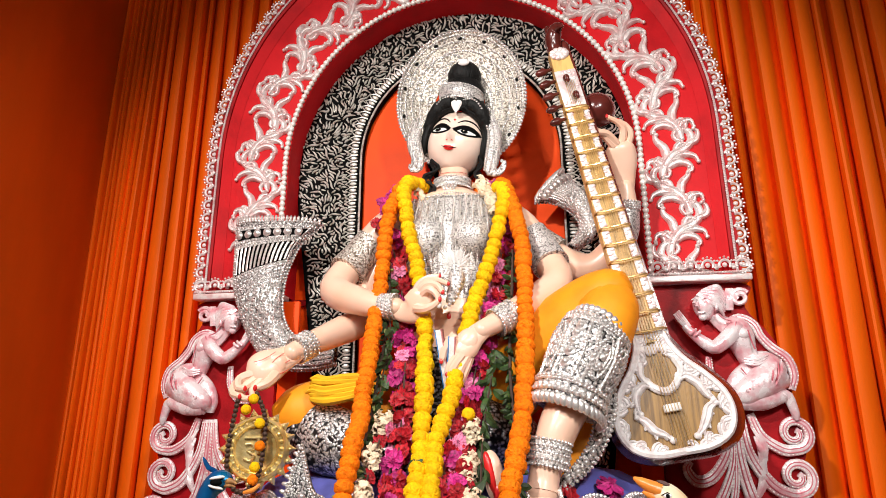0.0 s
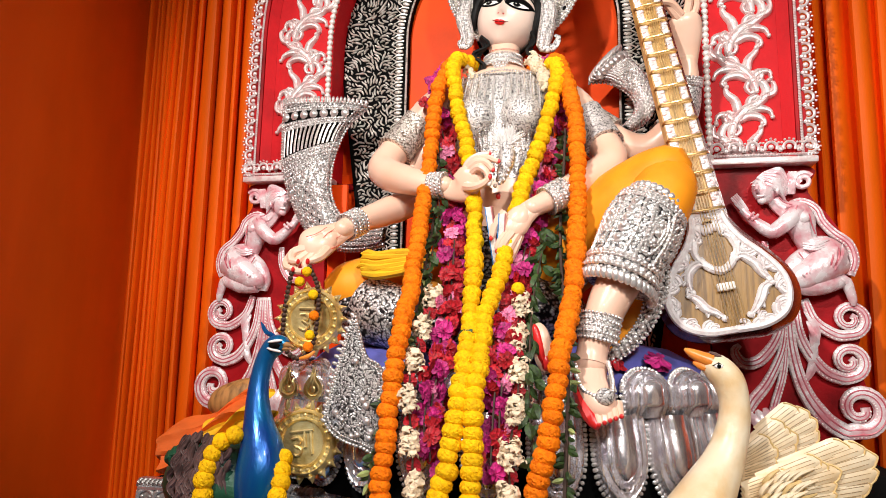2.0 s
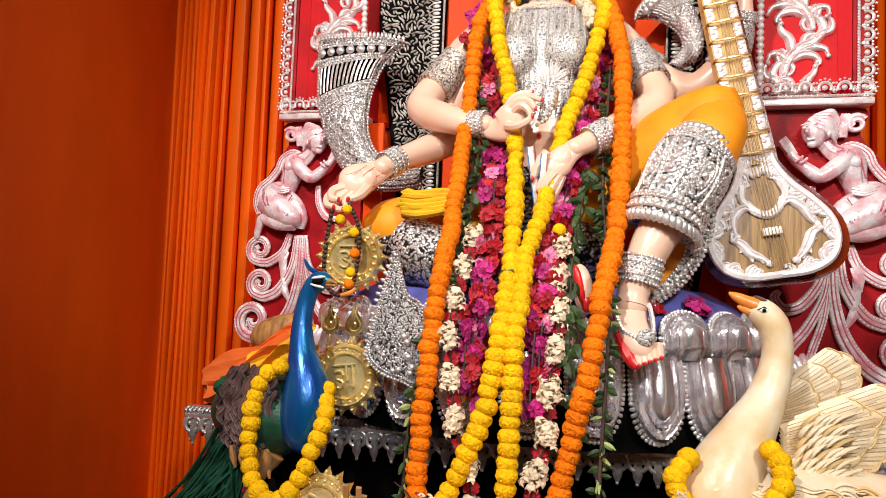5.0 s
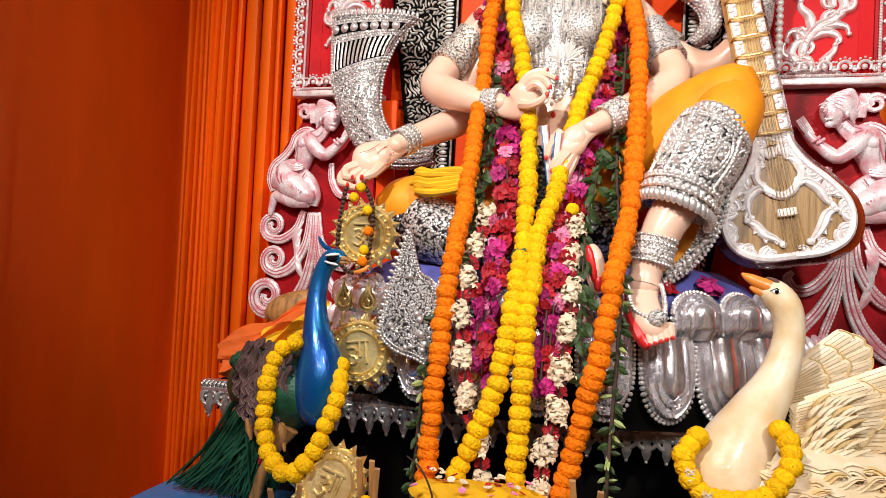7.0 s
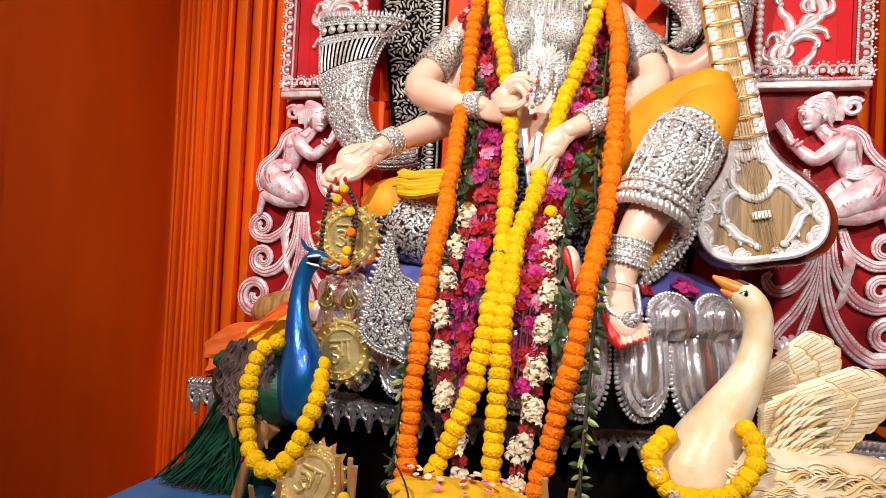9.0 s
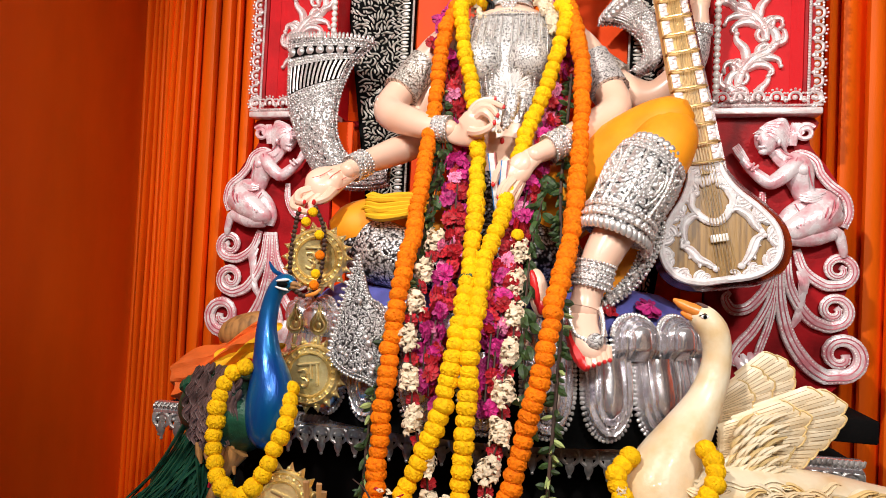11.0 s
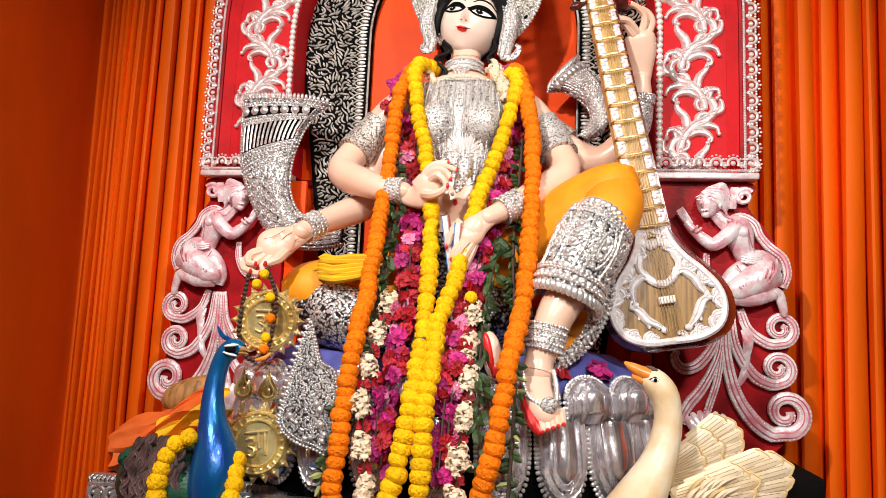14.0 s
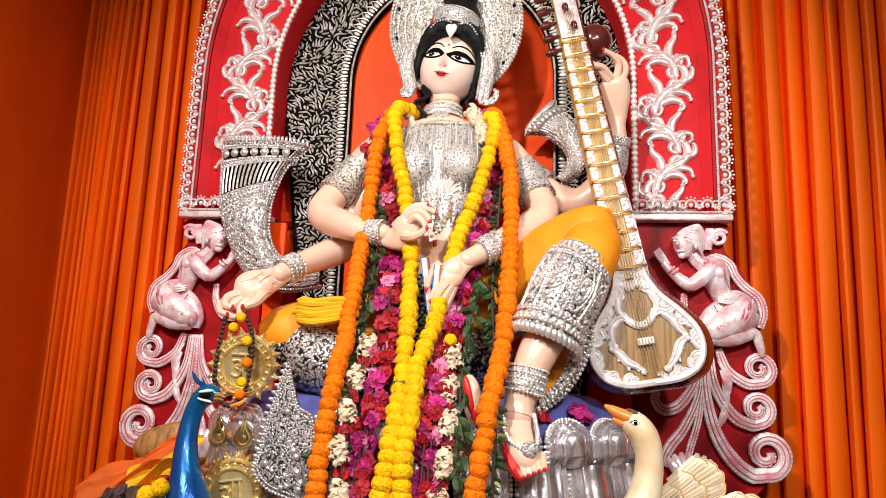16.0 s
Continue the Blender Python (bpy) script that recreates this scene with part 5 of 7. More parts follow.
part("bun_jewel", Geo().add(ball((0.052, 2.091, 2.79), (0.020, 0.008, 0.014), 12, 8)), "white", band, "white jewel on the bun")

choker = thing("choker", "wide silver choker necklace with a round drop", "necklace", (0.0, 2.06, 2.30))
part("choker_band", Geo().add(grid(lambda u, v: (0.004 + (0.062 + 0.004 * v) * math.sin(-1.9 + 3.8 * u), 2.124 - (0.060 + 0.005 * v) * math.cos(-1.9 + 3.8 * u), 2.342 - 0.032 * v), 30, 5)), "lace", choker)
g = Geo()
for dz, gr in ((2.344, 0.0), (2.327, 0.003), (2.310, 0.006)):
    beaded(g, [(0.004 + (0.063 + gr) * math.sin(a), 2.124 - (0.061 + gr) * math.cos(a), dz) for a in np.linspace(-1.8, 1.8, 24)], 0.0038)
for i in range(5):
    for j in range(5 - i):
        g.add(dome((0.002 + 0.011 * (j - (4 - i) / 2), 2.055 - 0.001 * i, 2.302 - 0.009 * i), 0.0055, 7))
part("choker_beads", g, "bead", choker, kind="stuff")


def bangle(name, label, centre, axis, radius, width, rows, category="bracelet"):
    t = thing(name, label, category, centre, "silver bracelets")
    q = Vector(axis).normalized().to_track_quat("Z", "Y").to_matrix().to_4x4()
    m = Matrix.Translation(centre) @ q
    part("cuff", Geo().add(lathe([(radius * 0.94, -width / 2), (radius, -width / 2), (radius * 1.05, 0), (radius, width / 2), (radius * 0.94, width / 2)], 26), 0, m), "lace", t)
    g = Geo()
    for k in range(rows):
        z = -width / 2 + width * k / (rows - 1)
        cnt = int(2 * math.pi * radius / 0.0095)
        for i in range(cnt):
            a = 2 * math.pi * (i + 0.5 * (k % 2)) / cnt
            d = Vector((math.cos(a), math.sin(a), 0))
            g.add(dome(tuple(m @ (d * (radius * 1.03) + Vector((0, 0, z)))), 0.0046, 6, tuple(q.to_3x3() @ d)))
    part("beadwork", g, "bead", t, kind="stuff")
    return t


def along_arm(path, k):
    q = spline(path, 60)
    i = int(k * 58)
    return tuple(q[i][:3]), tuple(q[i + 1][:3] - q[i][:3]), float(q[i][3])


for path, k, w in ((ARM_A, 0.985, 0.042), (ARM_B, 0.95, 0.05), (ARM_C, 0.90, 0.06), (ARM_D, 0.93, 0.022)):
    c, d, r = along_arm(path, k)
    bangle("bracelet", "broad beaded silver bracelet on the statue's wrist", c, d, r + 0.007, w, 4)
bangle("anklet", "broad beaded silver anklet above the statue's foot", (0.293, 1.708, 1.455), (0.1, 0.05, 0.5), 0.048, 0.06, 5, "anklet")

chain = thing("foot_chain", "beaded silver chain with a flower lying over the statue's foot", "anklet", (0.27, 1.66, 1.30))
g = Geo()
for pts in ([(0.240, 1.685, 1.375), (0.240, 1.655, 1.345), (0.255, 1.63, 1.315), (0.285, 1.608, 1.30)], [(0.312, 1.675, 1.375), (0.318, 1.645, 1.345), (0.318, 1.62, 1.315), (0.305, 1.606, 1.30)]):
    for p in spline(pts, 15):
        g.add(ball(p, 0.0062, 7, 5))
part("chain_bead", g, "bead", chain, kind="stuff")
part("chain_flower", Geo().add(ball((0.302, 1.604, 1.302), (0.020, 0.010, 0.020), 10, 7)), "lace", chain)

# bead rows, rosettes and scallops on the raised knee's cuff
cuff = thing("knee_trim", "silver beaded trim with large round studs on the knee cuff", "trim", (0.36, 1.66, 1.56))
g = Geo()
qc = spline(CUFF, 60)


def cuff_pt(k, a, lift=0.0):
    i = min(58, int(k * 58))
    p, d = qc[i], qc[i + 1][:3] - qc[i][:3]
    d = Vector(d).normalized()
    u = Vector((0, -1, 0))
    u = (u - d * u.dot(d)).normalized()
    w = d.cross(u)
    n_ = u * math.cos(a) + w * math.sin(a)
    return Vector(p[:3]) + n_ * (p[3] + lift), n_


def cuff_line(pts, r, rope=True):
    """A raised cord along k, a places on the cuff, with beads on it."""
    q = spline(pts, 26)
    rows_ = [(*cuff_pt(k, a, 0.001)[0], r) for k, a in q]
    if rope:
        g.add(tube(rows_, 6))
    m = max(6, int(length([p[:3] for p in rows_]) / (2.1 * r * 1.15)))
    for k, a in spline(pts, m):
        p, n_ = cuff_pt(k, a, r * 0.7 if rope else 0.0)
        g.add(dome(p, r * 1.15, 6, n_, 0.9))


for k, r in ((0.03, 0.0055), (0.075, 0.004), (0.21, 0.0055), (0.255, 0.0045), (0.275, 0.003), (0.845, 0.0055), (0.875, 0.004), (0.955, 0.0055)):
    cuff_line([(k, a) for a in np.linspace(-1.9, 1.9, 9)], r)
for a0 in (-1.35, -0.72, -0.12, 0.16, 0.72, 1.3):
    cuff_line([(k, a0 + 0.06 * math.sin(7 * k)) for k in np.linspace(0.29, 0.83, 6)], 0.0046)
for a0, ha in ((-1.02, 0.24), (-0.42, 0.22), (1.02, 0.22)):
    for sc in (1.0, 0.62):
        cuff_line([(0.56 + 0.22 * sc * math.cos(b), a0 + ha * sc * math.sin(b)) for b in np.linspace(0, 2 * math.pi, 13)], 0.0040)
    for k in (0.47, 0.56, 0.65):
        p, n_ = cuff_pt(k, a0)
        g.add(dome(p, 0.0105, 10, n_, 0.75))
for a0 in (0.44,):
    for k in (0.33, 0.43, 0.53, 0.63, 0.73):
        p, n_ = cuff_pt(k, a0)
        g.add(dome(p, 0.0150, 12, n_, 0.35))
        g.add(dome(p + n_ * 0.004, 0.0085, 10, n_, 0.8))
for a in np.arange(-1.9, 1.9, 0.23):
    for k, r in ((0.14, 0.0125), (0.175, 0.006), (0.11, 0.006), (0.915, 0.0095)):
        p, n_ = cuff_pt(k, a + (k in (0.175, 0.11)) * 0.115)
        g.add(dome(p, r, 9, n_, 0.7))
rnd = random.Random(8)
for i in range(240):
    p, n_ = cuff_pt(rnd.uniform(0.29, 0.84), rnd.uniform(-1.8, 1.8))
    g.add(dome(p, rnd.uniform(0.0028, 0.0055), 7, n_, 0.8))
for line_, r in ((LACE_IN, 0.0048), (LACE_OUT, 0.0058)):
    beaded(g, [(p[0], p[1] - 0.004, p[2]) for p in line_[::3]], r)
for i in range(1, 39, 2):
    c_ = (LACE_IN[i] + LACE_OUT[i]) / 2
    g.add(dome((c_[0], c_[1] - 0.012, c_[2]), 0.0095 if i % 4 == 1 else 0.006, 9, (0, -1, 0), 0.6))
    for q_ in range(6):
        a_ = 1.047 * q_
        g.add(dome((c_[0] + 0.015 * math.cos(a_), c_[1] - 0.009, c_[2] + 0.015 * math.sin(a_)), 0.0036, 6, (0, -1, 0), 0.8))
part("trim_beads", g, "bead", cuff, kind="stuff")
for i, a in enumerate(np.arange(-1.9, 1.95, 0.16)):
    p, n_ = cuff_pt(1.0, a)
    part("scallop", Geo().add(ball(p + Vector((0, 0, -0.012)), (0.010, 0.006, 0.015), 8, 6)), "bead", cuff)

# blouse bead lines
blouse = thing("blouse_beads", "fine silver bead lines sewn on the lace blouse", "beadwork", (0.0, 1.98, 1.95))
g = Geo()
for sx in (-1, 1):
    for k in range(6):
        x0 = 0.018 + 0.022 * k
        beaded(g, [(0.008 + sx * x0 * 0.9, 2.0 + 0.02 * abs(k - 3) / 3, 2.245), (0.008 + sx * x0, 1.948 + 0.016 * abs(k - 2.4) ** 1.3 / 2, 2.12), (0.008 + sx * x0 * 0.85, 1.978 + 0.010 * abs(k - 2) / 2, 2.02), (0.01 + sx * x0 * 0.75, 1.985 + 0.004 * k, 1.92)], 0.0035)
beaded(g, [(0.01 + x, 2.012 + abs(x) * 0.35, 2.262 - 0.2 * x * x) for x in np.linspace(-0.11, 0.11, 12)], 0.0045)
beaded(g, [(0.01 + x, 1.982 + abs(x) * 0.4, 1.90) for x in np.linspace(-0.1, 0.1, 12)], 0.0042)
part("bead_sewing", g, "bead", blouse, kind="stuff")

# ---- sitar ----
sitar = thing("sitar", "wooden sitar with white carved trim and dark red gourd", "sitar", (0.605, 1.86, 1.45))
d = Vector((-0.192, 0.115, 0.985)).normalized()
fr = Vector((0.10, -1, 0))
fr = (fr - d * fr.dot(d)).normalized()
xr = d.cross(-fr).normalized()
if xr.x < 0:
    xr = -xr
SM = Matrix(((xr.x, -fr.x, d.x, 0.606), (xr.y, -fr.y, d.y, 1.848), (xr.z, -fr.z, d.z, 1.572), (0, 0, 0, 1)))


def pear(s=1.0, n=64, extra=0.0):
    half = spline([(0.0, -0.118), (0.07, -0.116), (0.125, -0.092), (0.150, -0.045), (0.146, 0.01), (0.112, 0.065), (0.072, 0.112), (0.046, 0.16), (0.039, 0.20)], n // 2)
    pts = [(x, z) for x, z in half] + [(-x, z) for x, z in half[::-1]][0:-1]
    return [(x * s + math.copysign(extra, x) * (abs(x) > 0.02), (z + 0.0) * s) for x, z in pts]


part("soundboard", Geo().add(slab(pear(0.985), 0.0, 0.012), 0, SM), "wood", sitar, "grained brown soundboard")
back = Geo()
o = pear(1.0)
lay = [(1.03, 0.004), (1.17, 0.03), (1.18, 0.07), (0.92, 0.115), (0.6, 0.15), (0.2, 0.163)]
v = [(x * s + 0.35 * min(y, 0.06), y, (z + 0.02) * s - 0.02) for s, y in lay for x, z in o]
m_ = len(o)
back.add((v, [(j * m_ + i, j * m_ + (i + 1) % m_, (j + 1) * m_ + (i + 1) % m_, (j + 1) * m_ + i) for j in range(len(lay) - 1) for i in range(m_)] + [tuple(range((len(lay) - 1) * m_, len(lay) * m_))]), 0, SM)
part("gourd_body", back, "gourd", sitar, "dark red lacquered gourd back")
g = Geo()
edge_line = [(x, z) for x, z in pear(0.97)]
edge_line.append(edge_line[0])
g.add(tube([(x, -0.003, z, 0.010) for x, z in edge_line], 7), 0, SM)
rnd = random.Random(17)
border = spline(pear(0.955)[1:-1], 58)
for i in range(1, 57):
    x, z = border[i]
    tx, tz = border[i + 1] - border[i - 1]
    d_ = math.hypot(tx, tz)
    tx, tz = tx / d_, tz / d_
    ix, iz = (-tz, tx) if -tz * -x + tx * -z > 0 else (tz, -tx)
    far, lean_ = (0.027 if i % 3 == 0 else 0.019 if i % 3 == 1 else 0.013) * rnd.uniform(0.9, 1.1), 0.012 * (1 if (i // 2) % 2 else -1)
    g.add(leaf_stroke([(x, z), (x + ix * far * 0.5 + tx * lean_ * 0.2, z + iz * far * 0.5 + tz * lean_ * 0.2), (x + ix * far * 0.9 + tx * lean_, z + iz * far * 0.9 + tz * lean_), (x + ix * far * 0.75 + tx * lean_ * 1.7, z + iz * far * 0.75 + tz * lean_ * 1.7)], -0.001, 0.0095, 0.009, 9), 0, SM)
for i, (x, z) in enumerate(spline(pear(1.0), 90)):
    g.add(dome((x, -0.006, z), 0.0042, 6), 0, SM)
part("edge_trim", g, "whitecarve", sitar, "white carved edge trim")
g = Geo()
for a in np.linspace(0.15 * math.pi, 0.85 * math.pi, 13):
    g.add(ball((0.047 * math.cos(a), -0.004, 0.098 - 0.060 * math.sin(a)), (0.011, 0.007, 0.011), 7, 5), 0, SM)
g.add(tube(spline([(-0.046, -0.003, 0.12, 0.012), (-0.05, -0.003, 0.08, 0.009), (0, -0.003, 0.036, 0.010), (0.05, -0.003, 0.08, 0.009), (0.046, -0.003, 0.12, 0.012)], 24), 7), 0, SM)
for k in range(7):
    g.add(ball((-0.042 + 0.014 * k, -0.004, 0.152 + 0.004 * math.sin(k * 2.0)), (0.010, 0.006, 0.016), 7, 5), 0, SM)
part("collar_trim", g, "whitecarve", sitar, "white carved collar")
for pts in ([(-0.036, 0.056), (-0.052, 0.062), (-0.076, 0.046), (-0.084, 0.020), (-0.082, -0.008)], [(-0.094, -0.014), (-0.076, -0.026), (-0.060, -0.052), (-0.036, -0.068), (-0.022, -0.084)],
            [(0.044, 0.062), (0.060, 0.066), (0.084, 0.044), (0.094, 0.016), (0.108, -0.006)], [(0.112, -0.014), (0.092, -0.022), (0.076, -0.048), (0.058, -0.070), (0.040, -0.084)]):
    g = Geo().add(leaf_stroke(pts, -0.001, 0.013, 0.011, 22), 0, SM)
    line = spline(pts, 8)
    cx, cz = sum(p[0] for p in pts) / 5 * 1.25, sum(p[1] for p in pts) / 5 * 1.25
    for i in range(1, 7):
        a, b = line[i], Vector((line[i][0] - cx * 0.72, line[i][1] - cz * 0.72)).normalized()
        g.add(leaf_stroke([tuple(a), (a[0] + b.x * 0.010, a[1] + b.y * 0.010 + 0.004), (a[0] + b.x * 0.019, a[1] + b.y * 0.019 - 0.001)], -0.001, 0.0065, 0.008, 7), 0, SM)
    for e, r_ in ((pts[0], 0.008), (pts[-1], 0.009)):
        g.add(ball((e[0], -0.005, e[1]), (r_, 0.007, r_), 8, 6), 0, SM)
    part("leaf_inlay", g, "whitecarve", sitar, "white carved leaf")
part("bridge", Geo().add(box(-0.022, 0.022, -0.016, 0.0, -0.016, 0.004, 0.003), 0, SM), "white", sitar, "small white bridge")
NT = 1.185
nk = part("neck", Geo().add(([(sx * w, y, z) for z, w in ((0.17, 0.046), (0.6, 0.042), (NT, 0.031)) for sx, y in ((-1, -0.006), (1, -0.006), (1, 0.03), (-1, 0.03))], [(4 * j + i, 4 * j + (i + 1) % 4, 4 * j + 4 + (i + 1) % 4, 4 * j + 4 + i) for j in range(2) for i in range(4)] + [(0, 1, 2, 3), (8, 9, 10, 11)]), 0, SM), "neckwood", sitar, "pale wooden neck", False)
part("neck_side", Geo().add(([(w0 + 0.002 * 0, y, z) for z, w0 in ((0.17, 0.0465), (NT, 0.0315)) for y in (-0.004, 0.032)] + [(w0 + 0.008, y, z) for z, w0 in ((0.17, 0.0465), (NT, 0.0315)) for y in (-0.004, 0.032)], [(0, 1, 3, 2), (4, 5, 7, 6), (0, 4, 6, 2), (1, 5, 7, 3), (0, 1, 5, 4), (2, 3, 7, 6)]), 0, SM), "gourd", sitar, "dark side of the neck", False)
FZ = np.linspace(0.20, 0.94, 15)


def neck_w(z):
    return 0.046 - 0.015 * (z - 0.17) / (NT - 0.17)


for i, z in enumerate(FZ):
    w = neck_w(z)
    part("fret", Geo().add(tube(spline([(-w - 0.003, 0.004, z, 0.0032), (-w, -0.016, z, 0.0032), (0, -0.024, z - 0.003, 0.0032), (w, -0.016, z, 0.0032), (w + 0.003, 0.004, z, 0.0032)], 12), 6), 0, SM), "brass", nk)
for i in range(len(FZ) - 1):
    z0, z1 = FZ[i] + 0.006, FZ[i + 1] - 0.006
    w = neck_w(z0)
    for sx in (-1, 1):
        x0, x1 = sorted((sx * w * 0.98, sx * w * 0.48))
        g = Geo().add(box(x0, x1, -0.010, -0.006, z0, z1, 0.0015), 0, SM)
        for k in range(3):
            g.add(ball(((x0 + x1) / 2 + 0.004 * (-1) ** k, -0.010, z0 + (z1 - z0) * (k + 0.5) / 3), (0.008, 0.003, 0.006), 7, 5), 0, SM)
        part("pearl_inlay", g, "moulding", nk)
w = 0.035
g = Geo().add(box(-w, w, -0.011, -0.005, 0.955, 1.10, 0.003), 0, SM)
rnd = random.Random(2)
for k in range(30):
    g.add(ball((rnd.uniform(-w, w) * 0.85, -0.011, rnd.uniform(0.965, 1.09)), (0.006, 0.003, 0.005), 6, 4), 0, SM)
part("head_plate", g, "moulding", sitar, "white carved head plate")
g = Geo()
for k in range(10):
    a = 2 * math.pi * k / 10
    g.add(ball((0.022 * math.cos(a), -0.008, 1.17 + 0.016 * math.sin(a)), (0.012, 0.008, 0.010), 7, 5), 0, SM)
g.add(ball((0, -0.006, 1.17), (0.02, 0.008, 0.014), 10, 6), 0, SM)
part("head_trim", g, "moulding", sitar, "white carved cap")
for x, z in ((-0.006, 1.06), (0.008, 0.99)):
    part("tuning_peg", Geo().add(ball((x, -0.02, z), (0.011, 0.014, 0.013), 10, 7), 0, SM).add(ball((x, -0.034, z - 0.012), (0.007, 0.008, 0.016), 8, 6), 0, SM), "gourd", sitar)
for k in range(5):
    z = 0.93 + 0.05 * k
    part("tuning_peg", Geo().add(tube([(-0.03, 0.012, z, 0.005), (-0.05, 0.012, z - 0.004, 0.006), (-0.062, 0.012, z - 0.006, 0.014), (-0.082, 0.012, z - 0.01, 0.011), (-0.09, 0.012, z - 0.011, 0.004)], 9), 0, SM), "gourd", sitar)
part("bird_head_finial", Geo().add(tube(spline([(0, 0.012, 1.17, 0.024), (-0.005, 0.012, 1.21, 0.026), (-0.002, 0.0, 1.245, 0.028), (0.012, -0.02, 1.265, 0.022), (0.022, -0.045, 1.25, 0.010), (0.024, -0.058, 1.235, 0.003)], 20), 12), 0, SM).add(ball((-0.012, -0.005, 1.275), (0.012, 0.014, 0.02), 10, 7), 0, SM).add(ball((0.03, 0.02, 1.21), (0.018, 0.02, 0.035), 10, 7), 0, SM), "gourd", sitar, "dark carved bird-head finial")
part("upper_gourd", Geo().add(ball((0.088, 0.085, 0.985), (0.060, 0.058, 0.060), 20, 12), 0, SM).add(tube([(0.02, 0.03, 1.0, 0.02), (0.05, 0.05, 0.995, 0.022)], 9), 0, SM), "gourd", sitar, "round dark red upper gourd")
for k in range(6):
    x = -0.020 + 0.008 * k
    part("string", Geo().add(tube([(x * 1.1, -0.018, -0.105, 0.0009), (x, -0.020, -0.006, 0.0009), (x * 0.8, -0.026, 0.5, 0.0009), (x * 0.65, -0.020, 1.05, 0.0009)], 4), 0, SM), "brass", sitar)


# ---- silver horns at the throne's sides ----
def horn(sx, dx, dy, dz):
    t = thing("silver_horn", "large curved horn-shaped ornament of silver filigree and beads", "ornament", (sx * 0.66 + dx, 2.17 + dy, 1.70 + dz), "silver horns")

    def X(x, y, z):
        if sx > 0:
            # tilted so that only the tip of its rim looks out beside the sitar
            u_, w_ = 0.46 * (x - 0.48), 0.46 * (z - 2.235)
            return 0.283 + 0.743 * u_ - 0.669 * w_, y + dy, 2.303 + 0.669 * u_ + 0.743 * w_
        return sx * x + dx, y + dy, z + dz

    # section rows: left edge, right edge
    L = spline([(0.808, 2.255), (0.805, 2.15), (0.795, 2.03), (0.758, 1.92), (0.70, 1.815), (0.63, 1.742), (0.55, 1.715), (0.46, 1.712), (0.385, 1.725)], 60)
    R = spline([(0.480, 2.235), (0.552, 2.165), (0.585, 2.09), (0.600, 2.02), (0.598, 1.93), (0.570, 1.86), (0.525, 1.82), (0.45, 1.795), (0.38, 1.79)], 60)

    def pt(k, w, back=False):
        i = min(59, k * 59)
        a, f_ = int(i), i - int(i)
        b = min(59, a + 1)
        l_, r_ = L[a] * (1 - f_) + L[b] * f_, R[a] * (1 - f_) + R[b] * f_
        p = l_ * (1 - w) + r_ * w
        bulge = 0.05 * math.sqrt(max(0, 1 - (2 * w - 1) ** 2)) * (1 - 0.4 * k)
        return X(p[0], 2.19 - (0.07 if k > 0 else 0.07) * k ** 1.5 - (-0.3 * bulge if back else bulge), p[1])

    hb = part("horn_body", Geo().add(grid(lambda u, v: pt(v, u), 16, 60)).add(grid(lambda u, v: pt(v, u, True), 16, 60)).add(grid(lambda u, v: pt(0, u, True) if v > 0.5 else pt(0, u), 16, 1)), "lacehorn", t)
    def over(k, w, out):
        p = pt(k, w)
        return p[0], p[1] - out, p[2]

    for k0, k1 in ((0.046, 0.094), (0.138, 0.262)):
        part("dark_band", Geo().add(grid(lambda u, v: over(k0 + (k1 - k0) * v, 0.07 + 0.86 * u, 0.0012), 14, 4)), "black", hb, "black ground behind the silverwork")
    g = Geo()
    for w in (0.0, 0.06, 0.94, 1.0):
        beaded(g, [pt(k, w) for k in np.linspace(0, 1, 30)], 0.0058 if w in (0.0, 1.0) else 0.0045)
    for k, r in ((0.0, 0.006), (0.03, 0.0055), (0.042, 0.003), (0.105, 0.0055), (0.122, 0.0045), (0.132, 0.003), (0.268, 0.004), (0.284, 0.006), (0.312, 0.0065), (0.330, 0.004), (0.352, 0.006), (0.372, 0.0045)):
        beaded(g, [pt(k, w) for w in np.linspace(0.02, 0.98, 12)], r)
    for j in range(13):
        w = 0.10 + 0.8 * j / 12
        g.add(tube([(*over(k, w, 0.001), 0.0042) for k in np.linspace(0.140, 0.258, 5)], 6))
        beaded(g, [over(k, w, 0.004) for k in np.linspace(0.142, 0.256, 4)], 0.0034)
    for i in range(17):
        cnt = 5 + i % 2 if i < 12 else 4
        for j in range(cnt):
            k0, w0 = 0.395 + 0.036 * i, 0.5 + (0.165 if i < 12 else 0.19) * (j - (cnt - 1) / 2)
            loop = []
            for q_ in range(11):
                a_ = 2 * math.pi * q_ / 10
                loop.append((*over(min(1.0, k0 + 0.019 * math.cos(a_)), min(1, max(0, w0 + 0.078 * math.sin(a_) * math.sin(a_ / 2) ** 1.2)), 0.002), 0.0026))
            g.add(tube(loop, 5))
            g.add(dome(over(min(1.0, k0 - 0.006), w0, 0.001), 0.0062, 8, (0, -1, 0), 0.8))
            g.add(dome(over(min(1.0, k0 + 0.008), w0, 0.001), 0.0036, 6, (0, -1, 0), 0.8))
    part("beadwork", g, "bead", hb, kind="stuff")
    for j in range(7):
        part("round_stud", Geo().add(dome(pt(0.068, 0.1 + 0.125 * j), 0.0165, 12, (0, -1, 0), 0.6)), "bead", hb)
    for j in range(24):
        p = pt(0.0, (j + 0.5) / 24)
        part("crest_point", Geo().add(ball((p[0], p[1], p[2] + 0.010), (0.006, 0.004, 0.012), 6, 5)), "bead", hb)
